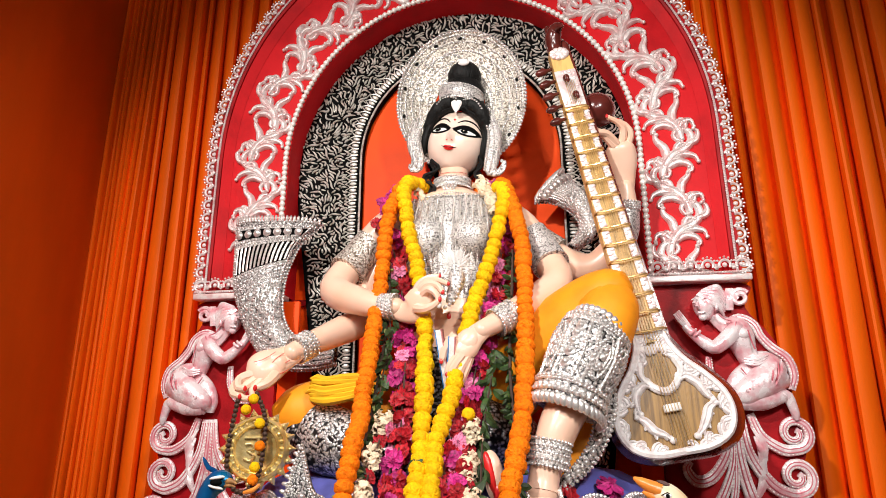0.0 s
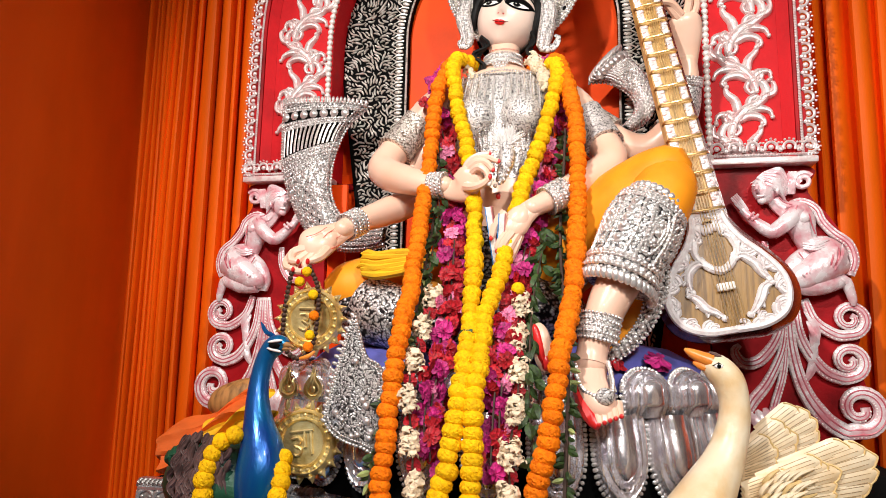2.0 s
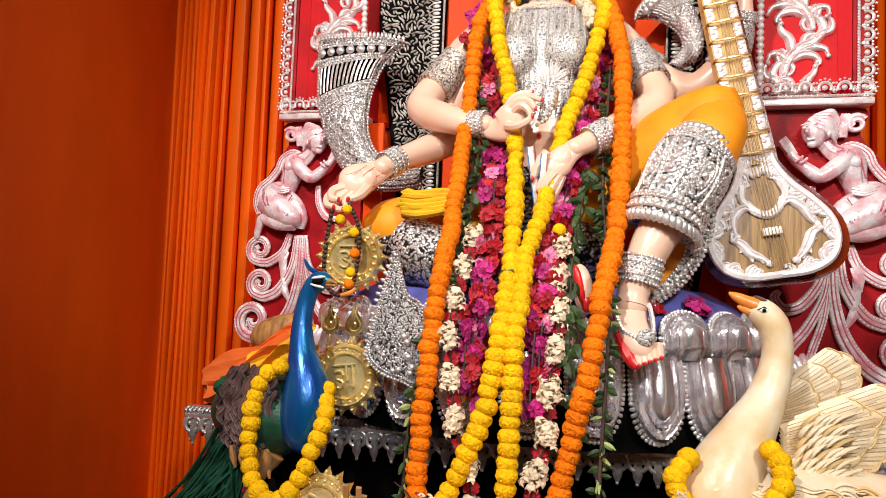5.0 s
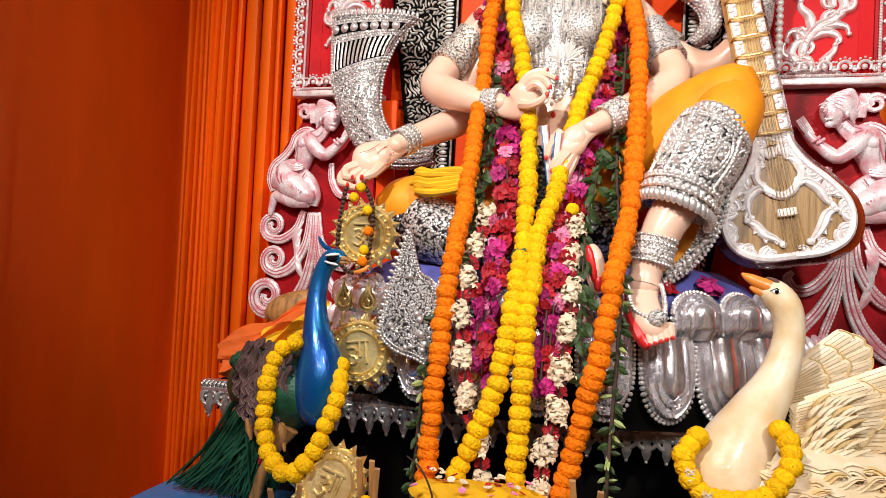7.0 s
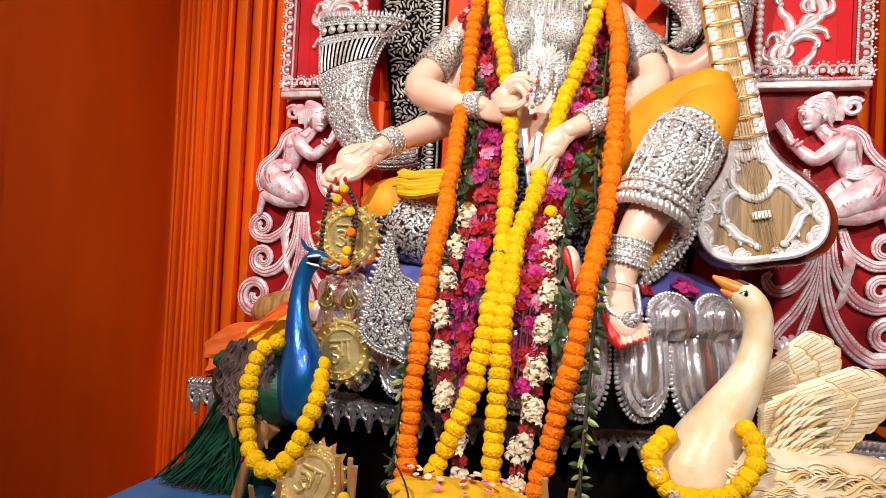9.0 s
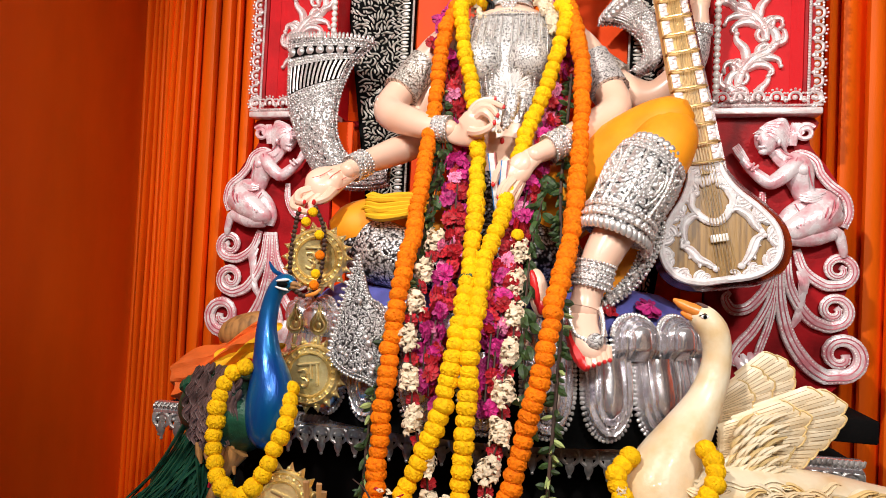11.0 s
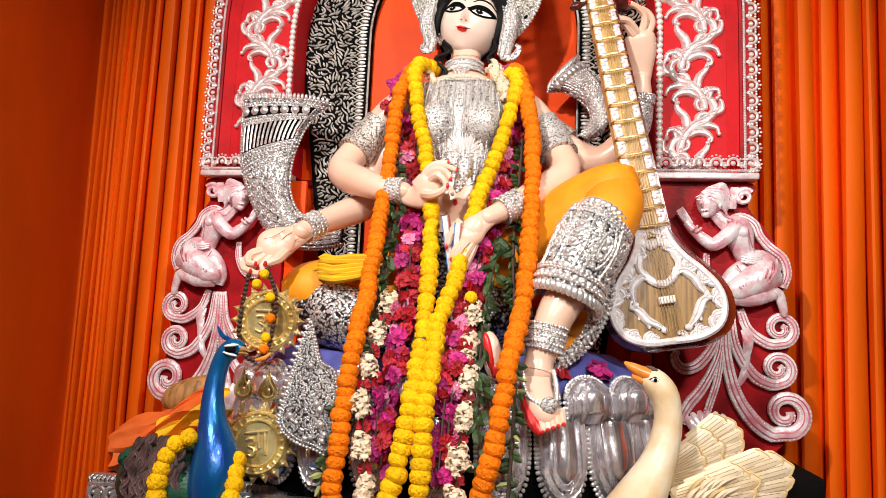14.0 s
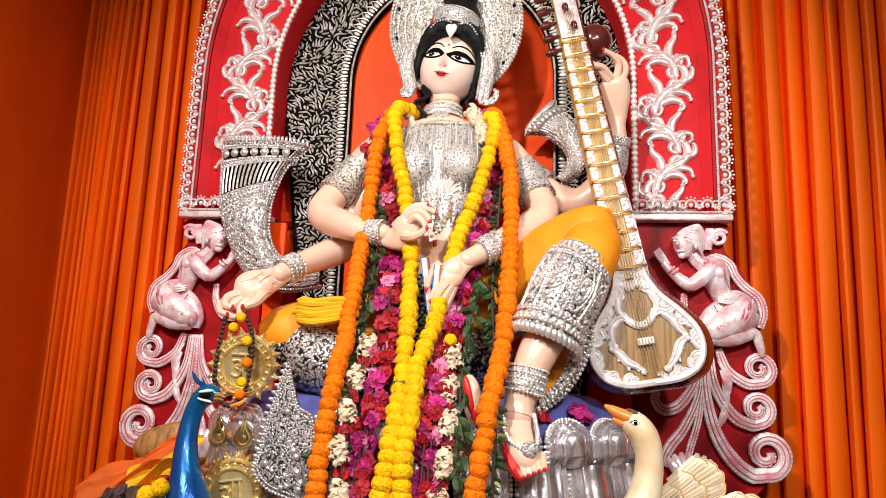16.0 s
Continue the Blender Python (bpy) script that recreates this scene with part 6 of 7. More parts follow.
    for j in range(9):
        k = 0.42 + 0.06 * j
        p = pt(k, 0.42 + 0.05 * math.sin(j * 2))
        part("dark_gap", Geo().add(ball((p[0], p[1] + 0.001, p[2]), (0.006, 0.004, 0.010), 8, 6, pose(0, 0, 0, 0, sx * (-25 + 8 * j), 0))), "black", t)


horn(-1, 0, 0, 0)
horn(1, -0.152, 0.08, 0.125)


# ---- flowers and garlands ----
def marigold_mesh(name, m, seed):
    """A squashed pompon of ruffled petal rings, its axis along z, one unit across."""
    rnd = random.Random(seed)
    v, f = [], []
    nu, nv = 46, 18
    for j in range(nv + 1):
        b = math.pi * (0.05 + 0.90 * j / nv)
        for i in range(nu):
            a = 2 * math.pi * (i + 0.5 * (j % 2)) / nu
            r = 0.5 * (1 + rnd.choice((-0.075, -0.02, 0.03, 0.05)) * math.sin(b) + rnd.uniform(-0.02, 0.02))
            v.append((r * math.sin(b) ** 0.75 * math.cos(a), r * math.sin(b) ** 0.75 * math.sin(a), 0.40 * math.cos(b) + rnd.uniform(-0.022, 0.022)))
    for j in range(nv):
        for i in range(nu):
            f.append((j * nu + i, j * nu + (i + 1) % nu, (j + 1) * nu + (i + 1) % nu, (j + 1) * nu + i))
    f += [tuple(range(nu)), tuple(range(nv * nu, (nv + 1) * nu))]
    g = Geo()
    g.v, g.f, g.m = v, f, [0] * len(f)
    me = g.mesh(name, m, True)
    return me


def blossom_mesh(name, m, seed, petals=60, long_=0.50, wide=0.115, curve=1.2):
    """A double flower of separate curved petals, facing -y, about one unit across."""
    rnd = random.Random(seed)
    g = Geo()
    for k in range(petals):
        ring = k / petals
        a = k * 2.39996
        tilt = 0.30 + 1.2 * (1 - ring) + rnd.uniform(-0.2, 0.2)
        ln, w = long_ * (0.55 + 0.45 * ring) * rnd.uniform(0.85, 1.1), wide * rnd.uniform(0.8, 1.2)
        mtx = Matrix.Rotation(a, 4, "Y") @ Matrix.Rotation(-tilt, 4, "X")
        pts = []
        for t, ww, h in ((0, 0.35, 0), (0.4, 1.0, 0.05), (0.75, 1.1, 0.02 + rnd.uniform(-0.08, 0.08)), (1.0, 0.6, -0.10 * curve + rnd.uniform(-0.1, 0.1))):
            for s in (-1, 0, 1):
                pts.append((s * w * ww, h * ln - (0.0 if s else -0.035), t * ln))
        g.add((pts, [(3 * r + c, 3 * r + c + 1, 3 * r + c + 4, 3 * r + c + 3) for r in range(3) for c in range(2)]), 0, mtx)
    return g.mesh(name, m, True)


def floret_mesh(name, m, seed):
    """A cluster of small waxy five-petalled florets round a stem along z."""
    rnd = random.Random(seed)
    g = Geo()
    for k in range(15):
        a, z = k * 2.4 + rnd.uniform(-0.4, 0.4), -0.42 + 0.84 * k / 14 + rnd.uniform(-0.05, 0.05)
        out = rnd.uniform(0.26, 0.42)
        c = Matrix.Translation((out * math.cos(a), out * math.sin(a), z)) @ Matrix.Rotation(a, 4, "Z") @ Matrix.Rotation(1.2 + rnd.uniform(-0.6, 0.6), 4, "Y")
        for p in range(6):
            q = c @ Matrix.Rotation(p * 1.0472, 4, "Z") @ Matrix.Rotation(rnd.uniform(0.1, 0.7), 4, "Y")
            ln = rnd.uniform(0.24, 0.34)
            g.add(([(0, 0, 0), (0.5 * ln, -0.085, 0.03), (ln, 0, -0.05), (0.5 * ln, 0.085, 0.03), (0.5 * ln, 0, 0.06)], [(0, 1, 4), (1, 2, 4), (2, 3, 4), (3, 0, 4)]), 0, q)
        g.add(tube([(0.04 * math.cos(a), 0.04 * math.sin(a), z * 0.8, 0.02), (out * math.cos(a), out * math.sin(a), z, 0.035)], 5), 0)
    return g.mesh(name, m, True)


def leaf_mesh(name, m, ln=1.0, w=0.28):
    g = Geo()
    g.add(grid(lambda u, v: ((2 * u - 1) * w * math.sin(math.pi * min(1, 0.06 + 0.92 * v)) ** 0.8, 0.12 * abs(2 * u - 1) - 0.10 * math.sin(2.5 * v), -ln * v), 4, 8))
    return g.mesh(name, m, True)


MARI_Y = [marigold_mesh("flower", "marigold_y", s) for s in (1, 2, 3)]
MARI_O = [marigold_mesh("flower", "marigold_o", s) for s in (4, 5, 6)]
BLOOM = {k: [blossom_mesh("flower", k, s) for s in (1, 2)] for k in ("magenta", "pink", "rose")}
TUBE_ = [floret_mesh("tuberose", "tuberose", s) for s in (1, 2)]
LEAF = [leaf_mesh("leaf", "leaf", 1.0, 0.30), leaf_mesh("leaf", "leaf", 1.0, 0.22)]
LEAFP = [leaf_mesh("leaf", "leafpale", 1.0, 0.2)]


def strung(parent, name, pts, pitch, meshes, size, rnd, jitter=0.06, face=False, squash=1.0):
    """Flowers threaded along a line, each turned to it."""
    n = max(2, int(length(pts) / pitch))
    q = spline(pts, n)
    for i in range(n):
        a, b = q[max(0, i - 1)], q[min(n - 1, i + 1)]
        d = Vector(b[:3] - a[:3]).normalized()
        me = rnd.choice(meshes(i) if callable(meshes) else meshes)
        o = part(name, me, None, parent)
        s = size * rnd.uniform(0.93, 1.08)
        j = Vector((rnd.uniform(-1, 1), rnd.uniform(-1, 1), rnd.uniform(-1, 1))) * jitter * size
        if face:
            m = pose(0, 0, 0, rnd.uniform(-40, 40), rnd.uniform(0, 360), rnd.uniform(-45, 45))
        else:
            m = d.to_track_quat("Z", "Y").to_matrix().to_4x4() @ pose(0, 0, 0, rnd.uniform(-9, 9), rnd.uniform(-9, 9), rnd.uniform(0, 360))
        o.matrix_basis = Matrix.Translation(Vector(q[i][:3]) + j) @ m @ Matrix.Diagonal((s, s, s * squash, 1))


def thread(parent, pts, r=0.0025, m="thread"):
    part("thread", Geo().add(tube([(*p[:3], r) for p in spline(pts, 50)], 5)), m, parent)


rnd = random.Random(21)
OR_L = [(-0.06, 2.14, 2.325), (-0.133, 2.025, 2.305), (-0.169, 1.99, 2.234), (-0.187, 1.965, 2.128), (-0.189, 1.923, 1.95), (-0.185, 1.827, 1.767), (-0.175, 1.71, 1.573), (-0.172, 1.6, 1.411), (-0.184, 1.537, 1.159), (-0.187, 1.517, 0.953), (-0.193, 1.5, 0.83)]
OR_R = [(0.1, 2.14, 2.31), (0.183, 2.02, 2.275), (0.221, 1.965, 2.165), (0.24, 1.905, 2.025), (0.245, 1.85, 1.896), (0.241, 1.785, 1.721), (0.232, 1.689, 1.54), (0.206, 1.586, 1.389), (0.183, 1.534, 1.218), (0.148, 1.53, 1.068), (0.115, 1.512, 0.908), (0.1, 1.5, 0.84)]
YE_L = [(-0.09, 2.10, 2.32), (-0.132, 2.005, 2.290), (-0.115, 1.96, 2.144), (-0.083, 1.935, 2.022), (-0.046, 1.889, 1.833), (-0.024, 1.778, 1.631), (-0.017, 1.691, 1.487), (-0.011, 1.655, 1.437), (-0.020, 1.562, 1.276), (-0.045, 1.534, 1.108), (-0.123, 1.505, 0.911), (-0.14, 1.50, 0.85)]
YE_R = [(0.12, 2.10, 2.30), (0.186, 2.0, 2.243), (0.155, 1.945, 2.048), (0.113, 1.92, 1.919), (0.077, 1.863, 1.776), (0.051, 1.760, 1.599), (0.025, 1.696, 1.494), (0.023, 1.656, 1.438), (0.019, 1.563, 1.279), (0.020, 1.534, 1.103), (0.015, 1.512, 0.906), (0.01, 1.50, 0.83)]


def garland(label, strands, meshes, pitch, size, category="garland", **more):
    t = thing("garland", label, category, strands[0][0], "garlands on the statue")
    for s in strands:
        strung(t, "flower", s, pitch, meshes, size, rnd, **more)
    for s in strands:
        thread(t, s)
    return t


def lift(pts, dy, dx=0.0):
    return [(p[0] + dx, p[1] + dy, p[2]) for p in pts]


garland("long garland of orange marigolds hanging from the statue's shoulders", [OR_L, OR_R], MARI_O, 0.0262, 0.047)
garland("long garland of yellow marigolds hanging from the statue's neck", [lift(YE_L, -0.012), lift(YE_R, -0.012)], MARI_Y, 0.0275, 0.047)
part("leaf", LEAF[0], None, bpy.data.objects["garland.001"]).matrix_basis = pose(0.0, 1.62, 1.44, 30, 70, 0) @ Matrix.Scale(0.05, 4)

MG_L = [(-0.191, 2.055, 2.290), (-0.208, 2.02, 2.193), (-0.150, 1.985, 2.005), (-0.121, 1.935, 1.873), (-0.094, 1.855, 1.729), (-0.080, 1.758, 1.571), (-0.070, 1.685, 1.463), (-0.084, 1.575, 1.272), (-0.080, 1.555, 1.150)]
MG_R = [(0.173, 2.045, 2.250), (0.210, 2.0, 2.065), (0.171, 1.965, 1.935), (0.144, 1.91, 1.827), (0.110, 1.835, 1.692), (0.090, 1.732, 1.528), (0.072, 1.64, 1.399), (0.060, 1.588, 1.307), (0.056, 1.555, 1.150)]


def mixed(i):
    return BLOOM[("magenta", "magenta", "rose", "magenta", "rose", "rose", "pink", "rose", "magenta", "rose")[(i // 6 + (i % 4 == 0)) % 10]]


garland("thick garland of magenta and deep red flowers", [MG_L, MG_R], mixed, 0.0088, 0.049, jitter=0.50, face=True)
garland("second layer of loose magenta and pink petals", [lift(MG_L[2:], 0.006, -0.014), lift(MG_R[2:], 0.006, 0.014)], lambda i: BLOOM[("magenta", "rose", "pink")[i % 3]], 0.03, 0.046, jitter=0.5, face=True)

WH_L = [(-0.112, 1.735, 1.555), (-0.128, 1.668, 1.445), (-0.141, 1.60, 1.347), (-0.134, 1.563, 1.268), (-0.118, 1.547, 1.178), (-0.112, 1.54, 1.102), (-0.067, 1.525, 0.968), (-0.06, 1.52, 0.86)]
WH_R = [(0.112, 1.72, 1.530), (0.100, 1.655, 1.428), (0.113, 1.585, 1.311), (0.098, 1.548, 1.185), (0.098, 1.54, 1.086), (0.073, 1.528, 0.986), (0.065, 1.52, 0.86)]
tw = thing("garland", "garland of cream tuberose clusters parted by red roses", "garland", WH_L[0], "garlands on the statue")
for s in (WH_L, WH_R):
    n = int(length(s) / 0.088)
    q = spline(s, 8 * n)
    for i in range(n):
        for k in range(2):
            o = part("tuberose", rnd.choice(TUBE_), None, tw)
            o.matrix_basis = Matrix.Translation(Vector(q[8 * i + 2 + k]) + Vector((rnd.uniform(-0.006, 0.006), -0.004 * k, 0))) @ pose(0, 0, 0, rnd.uniform(-15, 15), rnd.uniform(-15, 15), rnd.uniform(0, 360)) @ Matrix.Diagonal((0.058, 0.058, 0.052, 1))
        o = part("flower", BLOOM["rose"][i % 2], None, tw)
        o.matrix_basis = Matrix.Translation(q[8 * i + 7]) @ pose(0, 0, 0, 10, 40 * i, 0) @ Matrix.Scale(0.042, 4)
    thread(tw, s)
strung(tw, "tuberose", [(0.118, 2.045, 2.292), (0.145, 2.005, 2.23), (0.15, 1.99, 2.19)], 0.02, TUBE_, 0.055, rnd, 0.2)
strung(tw, "tuberose", [(-0.10, 2.05, 2.30), (-0.085, 2.04, 2.26)], 0.02, TUBE_, 0.04, rnd, 0.2)
for c in ((0.155, 2.02, 2.285), (0.172, 2.03, 2.268)):
    part("flower", BLOOM["magenta"][0], None, tw).matrix_basis = Matrix.Translation(c) @ Matrix.Scale(0.05, 4)

GR_L = [(-0.155, 1.93, 1.90), (-0.150, 1.895, 1.837), (-0.141, 1.86, 1.753), (-0.146, 1.80, 1.649), (-0.140, 1.755, 1.583)]
GR_R = [(0.141, 1.87, 1.777), (0.152, 1.815, 1.669), (0.138, 1.745, 1.559), (0.133, 1.68, 1.457), (0.138, 1.575, 1.287), (0.158, 1.55, 1.10)]
gl = thing("leaf_garland", "garland of glossy green leaves", "garland", GR_L[0], "garlands on the statue")
for s in (GR_L, GR_R):
    for k in range(1):
        n = int(length(s) / 0.013)
        for i, q in enumerate(spline(s, n)):
            o = part("leaf", rnd.choice(LEAF), None, gl)
            o.matrix_basis = Matrix.Translation(Vector(q) + Vector((rnd.uniform(-0.012, 0.012), rnd.uniform(-0.012, 0.004), 0))) @ pose(0, 0, 0, rnd.uniform(-50, 10), rnd.uniform(-75, 75), rnd.uniform(-50, 50)) @ Matrix.Scale(rnd.uniform(0.034, 0.05), 4)
    thread(gl, s)
DK_R = [(0.208, 1.99, 2.05), (0.206, 1.94, 1.934), (0.198, 1.835, 1.690), (0.217, 1.672, 1.447), (0.222, 1.575, 1.293), (0.216, 1.55, 1.123), (0.210, 1.53, 0.968), (0.208, 1.525, 0.84)]
DK_L = [(-0.172, 1.965, 2.02), (-0.160, 1.90, 1.82), (-0.16, 1.75, 1.55), (-0.168, 1.645, 1.414), (-0.188, 1.59, 1.317), (-0.215, 1.545, 1.104), (-0.222, 1.525, 0.912), (-0.225, 1.52, 0.84)]
dk = thing("leaf_garland", "thin strand of small dark and pale green leaves", "garland", DK_R[0], "garlands on the statue")
for s in (DK_L, DK_R):
    n = int(length(s) / 0.0085)
    for i, q in enumerate(spline(s, n)):
        o = part("leaf", rnd.choice(LEAF + LEAF + LEAFP), None, dk)
        o.matrix_basis = Matrix.Translation(q) @ pose(0, 0, 0, rnd.uniform(-60, 20), rnd.choice((-1, 1)) * rnd.uniform(30, 110), rnd.uniform(-60, 60)) @ Matrix.Scale(rnd.uniform(0.022, 0.036), 4)
    thread(dk, s, 0.005)


def loose(name, meshes, c, s, rx, label, category="flower"):
    o = new(name, meshes)
    o.matrix_basis = Matrix.Translation(c) @ pose(0, 0, 0, *rx) @ Matrix.Scale(s, 4)
    return tagged(o, label, category)


loose("loose_flower", BLOOM["magenta"][0], (0.442, 1.81, 1.388), 0.085, (-60, 20, 0), "magenta flower lying on the blue cloth")
loose("loose_flower", BLOOM["rose"][1], (0.335, 1.76, 1.386), 0.075, (-55, 50, 0), "deep red flower lying on the blue cloth")
loose("loose_flower", MARI_Y[0], (0.097, 1.725, 1.55), 0.034, (80, 0, 0), "single yellow marigold caught in the garlands")

# ---- book, pen and cloth held by the statue ----
book = thing("book", "small closed books held upright in the statue's fingers", "book", (0.035, 1.84, 1.60))
for k, (x, ang) in enumerate(((0.022, -8), (0.046, 4))):
    m = pose(x, 1.792, 1.70, 8, ang, 0)
    part("page_block", Geo().add(box(-0.007, 0.007, -0.014, 0.03, -0.085 + 0.012 * k, 0.075 - 0.02 * k, 0.001), 0, m), "page", book, "pale page edges")
    for s in (-1, 1):
        part("cover", Geo().add(box(min(s * 0.0075, s * 0.0095), max(s * 0.0075, s * 0.0095), -0.016, 0.031, -0.087 + 0.012 * k, 0.077 - 0.02 * k, 0.0008), 0, m), "bookcover" if s > 0 else "bluetop", book)
plume = thing("feather_pen", "fluffy white feather pen with a beaded silver holder", "pen", (0.03, 1.84, 1.90))
g = Geo()
for k in range(170):
    a = rnd.gauss(0, 0.9)
    ln = rnd.uniform(0.03, 0.062)
    b = Vector((0.045 + rnd.uniform(-0.012, 0.012), 1.875, 1.975 + rnd.uniform(-0.012, 0.01)))
    e = b + Vector((ln * math.sin(a), rnd.uniform(-0.02, 0.01), ln * math.cos(a)))
    g.add(tube([(*b, 0.001), (*((b + e) / 2 + Vector((0, -0.004, 0))), 0.0018), (*e, 0.0004)], 4))
part("feather", g, "white", plume, kind="stuff")
g = Geo()
beaded(g, [(0.052, 1.872, 1.985), (0.06, 1.865, 1.93), (0.05, 1.855, 1.875), (0.02, 1.846, 1.848)], 0.0065)
part("holder", Geo().add(tube(spline([(0.045, 1.885, 1.985, 0.018), (0.048, 1.88, 1.93, 0.024), (0.03, 1.87, 1.865, 0.012)], 12), 9)), "lace", plume)
part("bead_row", g, "bead", plume)
part("white_drop", Geo().add(ball((0.006, 1.822, 1.855), (0.010, 0.007, 0.014), 10, 8)), "white", plume)


yc = thing("folded_cloth", "folded yellow cloth lying on the statue's thigh", "cloth", (-0.26, 1.74, 1.60))
for k in range(6):
    z = 1.588 + 0.011 * k
    part("fold", Geo().add(tube(spline([(-0.345 + 0.012 * abs(k - 2), 1.765, 1.605 + 0.003 * k, 0.005), (-0.318, 1.752, z + 0.006, 0.016), (-0.285, 1.748 + 0.004 * (k % 2), z + 0.004 * math.sin(k * 2.0), 0.021), (-0.235, 1.75, z + 0.006, 0.017), (-0.19, 1.755, 1.605 + 0.009 * k, 0.017), (-0.16, 1.765, 1.61 + 0.008 * k, 0.006)], 20), 9, (0, 0, 1), 0.6)), "yellowcloth", yc)

# rosary and brass medallions
ros = thing("rosary", "dark brown seed rosary with tied marigolds hanging from the fingers", "rosary", (-0.49, 1.70, 1.60))
R1 = spline([(-0.505, 1.70, 1.60), (-0.512, 1.69, 1.52), (-0.515, 1.685, 1.44), (-0.50, 1.68, 1.385), (-0.46, 1.675, 1.365), (-0.425, 1.672, 1.40), (-0.415, 1.675, 1.48), (-0.425, 1.69, 1.55), (-0.455, 1.70, 1.605)], 44)
sm = Geo().add(ball((0, 0, 0), 0.0072, 8, 6)).mesh("seed", "seed")
for q in R1:
    o = part("seed", sm, None, ros)
    o.location = tuple(q)
for x, z, y in ((-0.458, 1.592, 1.69), (-0.475, 1.565, 1.685), (-0.43, 1.53, 1.675), (-0.422, 1.475, 1.668), (-0.43, 1.425, 1.665), (-0.432, 1.395, 1.662)):
    o = part("flower", rnd.choice(MARI_Y + MARI_O), None, ros)
    o.matrix_basis = Matrix.Translation((x, y, z)) @ pose(0, 0, 0, 80, 0, 30) @ Matrix.Scale(0.026, 4)
part("orange_tassel", Geo().add(tube(spline([(-0.415, 1.668, 1.385, 0.003), (-0.43, 1.664, 1.372, 0.006), (-0.455, 1.667, 1.365, 0.004)], 10), 8)), "beak", ros)


def medallion(c, r, turn, label, sign=False):
    """A pressed brass disc with a beaded ring, triangular points and a raised mark."""
    t = thing("brass_medallion", label, "medallion", c, "brass medallions")
    m = Matrix.Translation(c) @ turn
    dc = part("disc", Geo().add(lathe([(0.001, 0.010), (r * 0.52, 0.012), (r * 0.56, 0.020), (r * 0.62, 0.012), (r * 0.70, 0.012), (r * 0.74, 0.020), (r * 0.80, 0.014), (r * 0.84, 0.0), (0.001, 0.0)], 44), 0, m), "gold", t)
    for i in range(18):
        a = 2 * math.pi * i / 18
        q = m @ Matrix.Rotation(a, 4, "Z")
        g = Geo().add(([(r * 0.80, -r * 0.13, 0.002), (r * 0.80, r * 0.13, 0.002), (r * 1.02, 0, 0.002), (r * 0.87, 0, 0.016), (r * 0.80, 0, 0.004)], [(0, 2, 3), (2, 1, 3), (1, 4, 3), (4, 0, 3)]), 0, q)
        g.add(dome(tuple(q @ Vector((r * 0.865, 0, 0.012))), r * 0.05, 8, tuple(turn.to_3x3() @ Vector((0, 0, 1)))))
        part("point", g, "gold", t)
    g = Geo()
    for i in range(22):
        a = 2 * math.pi * i / 22
        g.add(dome(tuple(m @ Vector((r * 0.66 * math.cos(a), r * 0.66 * math.sin(a), 0.012))), r * 0.06, 7, tuple(turn.to_3x3() @ Vector((0, 0, 1))), 0.7))
    part("ring_stud", g, "gold", dc, kind="stuff")
    s = r * 0.30
    g = Geo()
    for pts in ([(-1.0, 0.9), (1.0, 0.9)], [(0.75, 0.9), (0.75, -1.0)], [(0.2, 0.9), (0.2, -0.4)], [(-0.9, 0.35), (-0.35, 0.4), (-0.2, 0.0), (-0.7, -0.15), (-0.15, -0.5), (-0.4, -1.0), (-0.95, -0.8)]):
        g.add(tube([(x * s, z * s, 0.014, 0.0038) for x, z in spline(pts, 16)], 6), 0, m)
    part("raised_mark", g, "gold", dc)
    return t


FRONT = Matrix.Rotation(radians(90), 4, "X")
medallion((-0.448, 1.712, 1.468), 0.100, FRONT @ pose(0, 0, 0, 0, 8, 0), "pressed brass medallion hanging from the statue's fingers")
medallion((-0.412, 1.625, 1.165), 0.098, FRONT @ pose(0, 0, 0, -6, 4, 8), "pressed brass medallion leaning on the lotus seat")
medallion((-0.371, 1.40, 0.905), 0.098, FRONT @ pose(0, 0, 0, -22, -6, -14), "pressed brass medallion leaning on a stand on the table")
for x in (-0.462, -0.396):
    t = thing("brass_pendant", "drop-shaped brass pendant with a pressed paisley", "pendant", (x, 1.63, 1.27), "brass pendants")
    m = Matrix.Translation((x, 1.628, 1.305)) @ FRONT
    out = spline([(0.0, 0.052), (0.010, 0.022), (0.026, -0.004), (0.024, -0.028), (0.0, -0.042), (-0.024, -0.028), (-0.026, -0.004), (-0.010, 0.022), (0.0, 0.052)], 40)
    part("plate", Geo().add(([(p[0], p[1], 0) for p in out] + [(p[0] * 0.9, p[1] * 0.9, 0.006) for p in out], [(i, i + 1, 41 + i - 1, 40 + i) for i in range(39)] + [tuple(range(40, 80))]), 0, m), "gold", t)
    part("paisley", Geo().add(tube([(p[0] * 0.6, p[1] * 0.55 - 0.004, 0.007, 0.0025) for p in out], 5), 0, m).add(ball(tuple(m @ Vector((0, -0.012, 0.008))), (0.008, 0.003, 0.010), 8, 6)), "gold", t)
    part("tail", Geo().add(tube([(0, -0.04, 0.003, 0.004), (0, -0.056, 0.003, 0.007), (0, -0.066, 0.003, 0.002)], 6), 0, m), "gold", t)

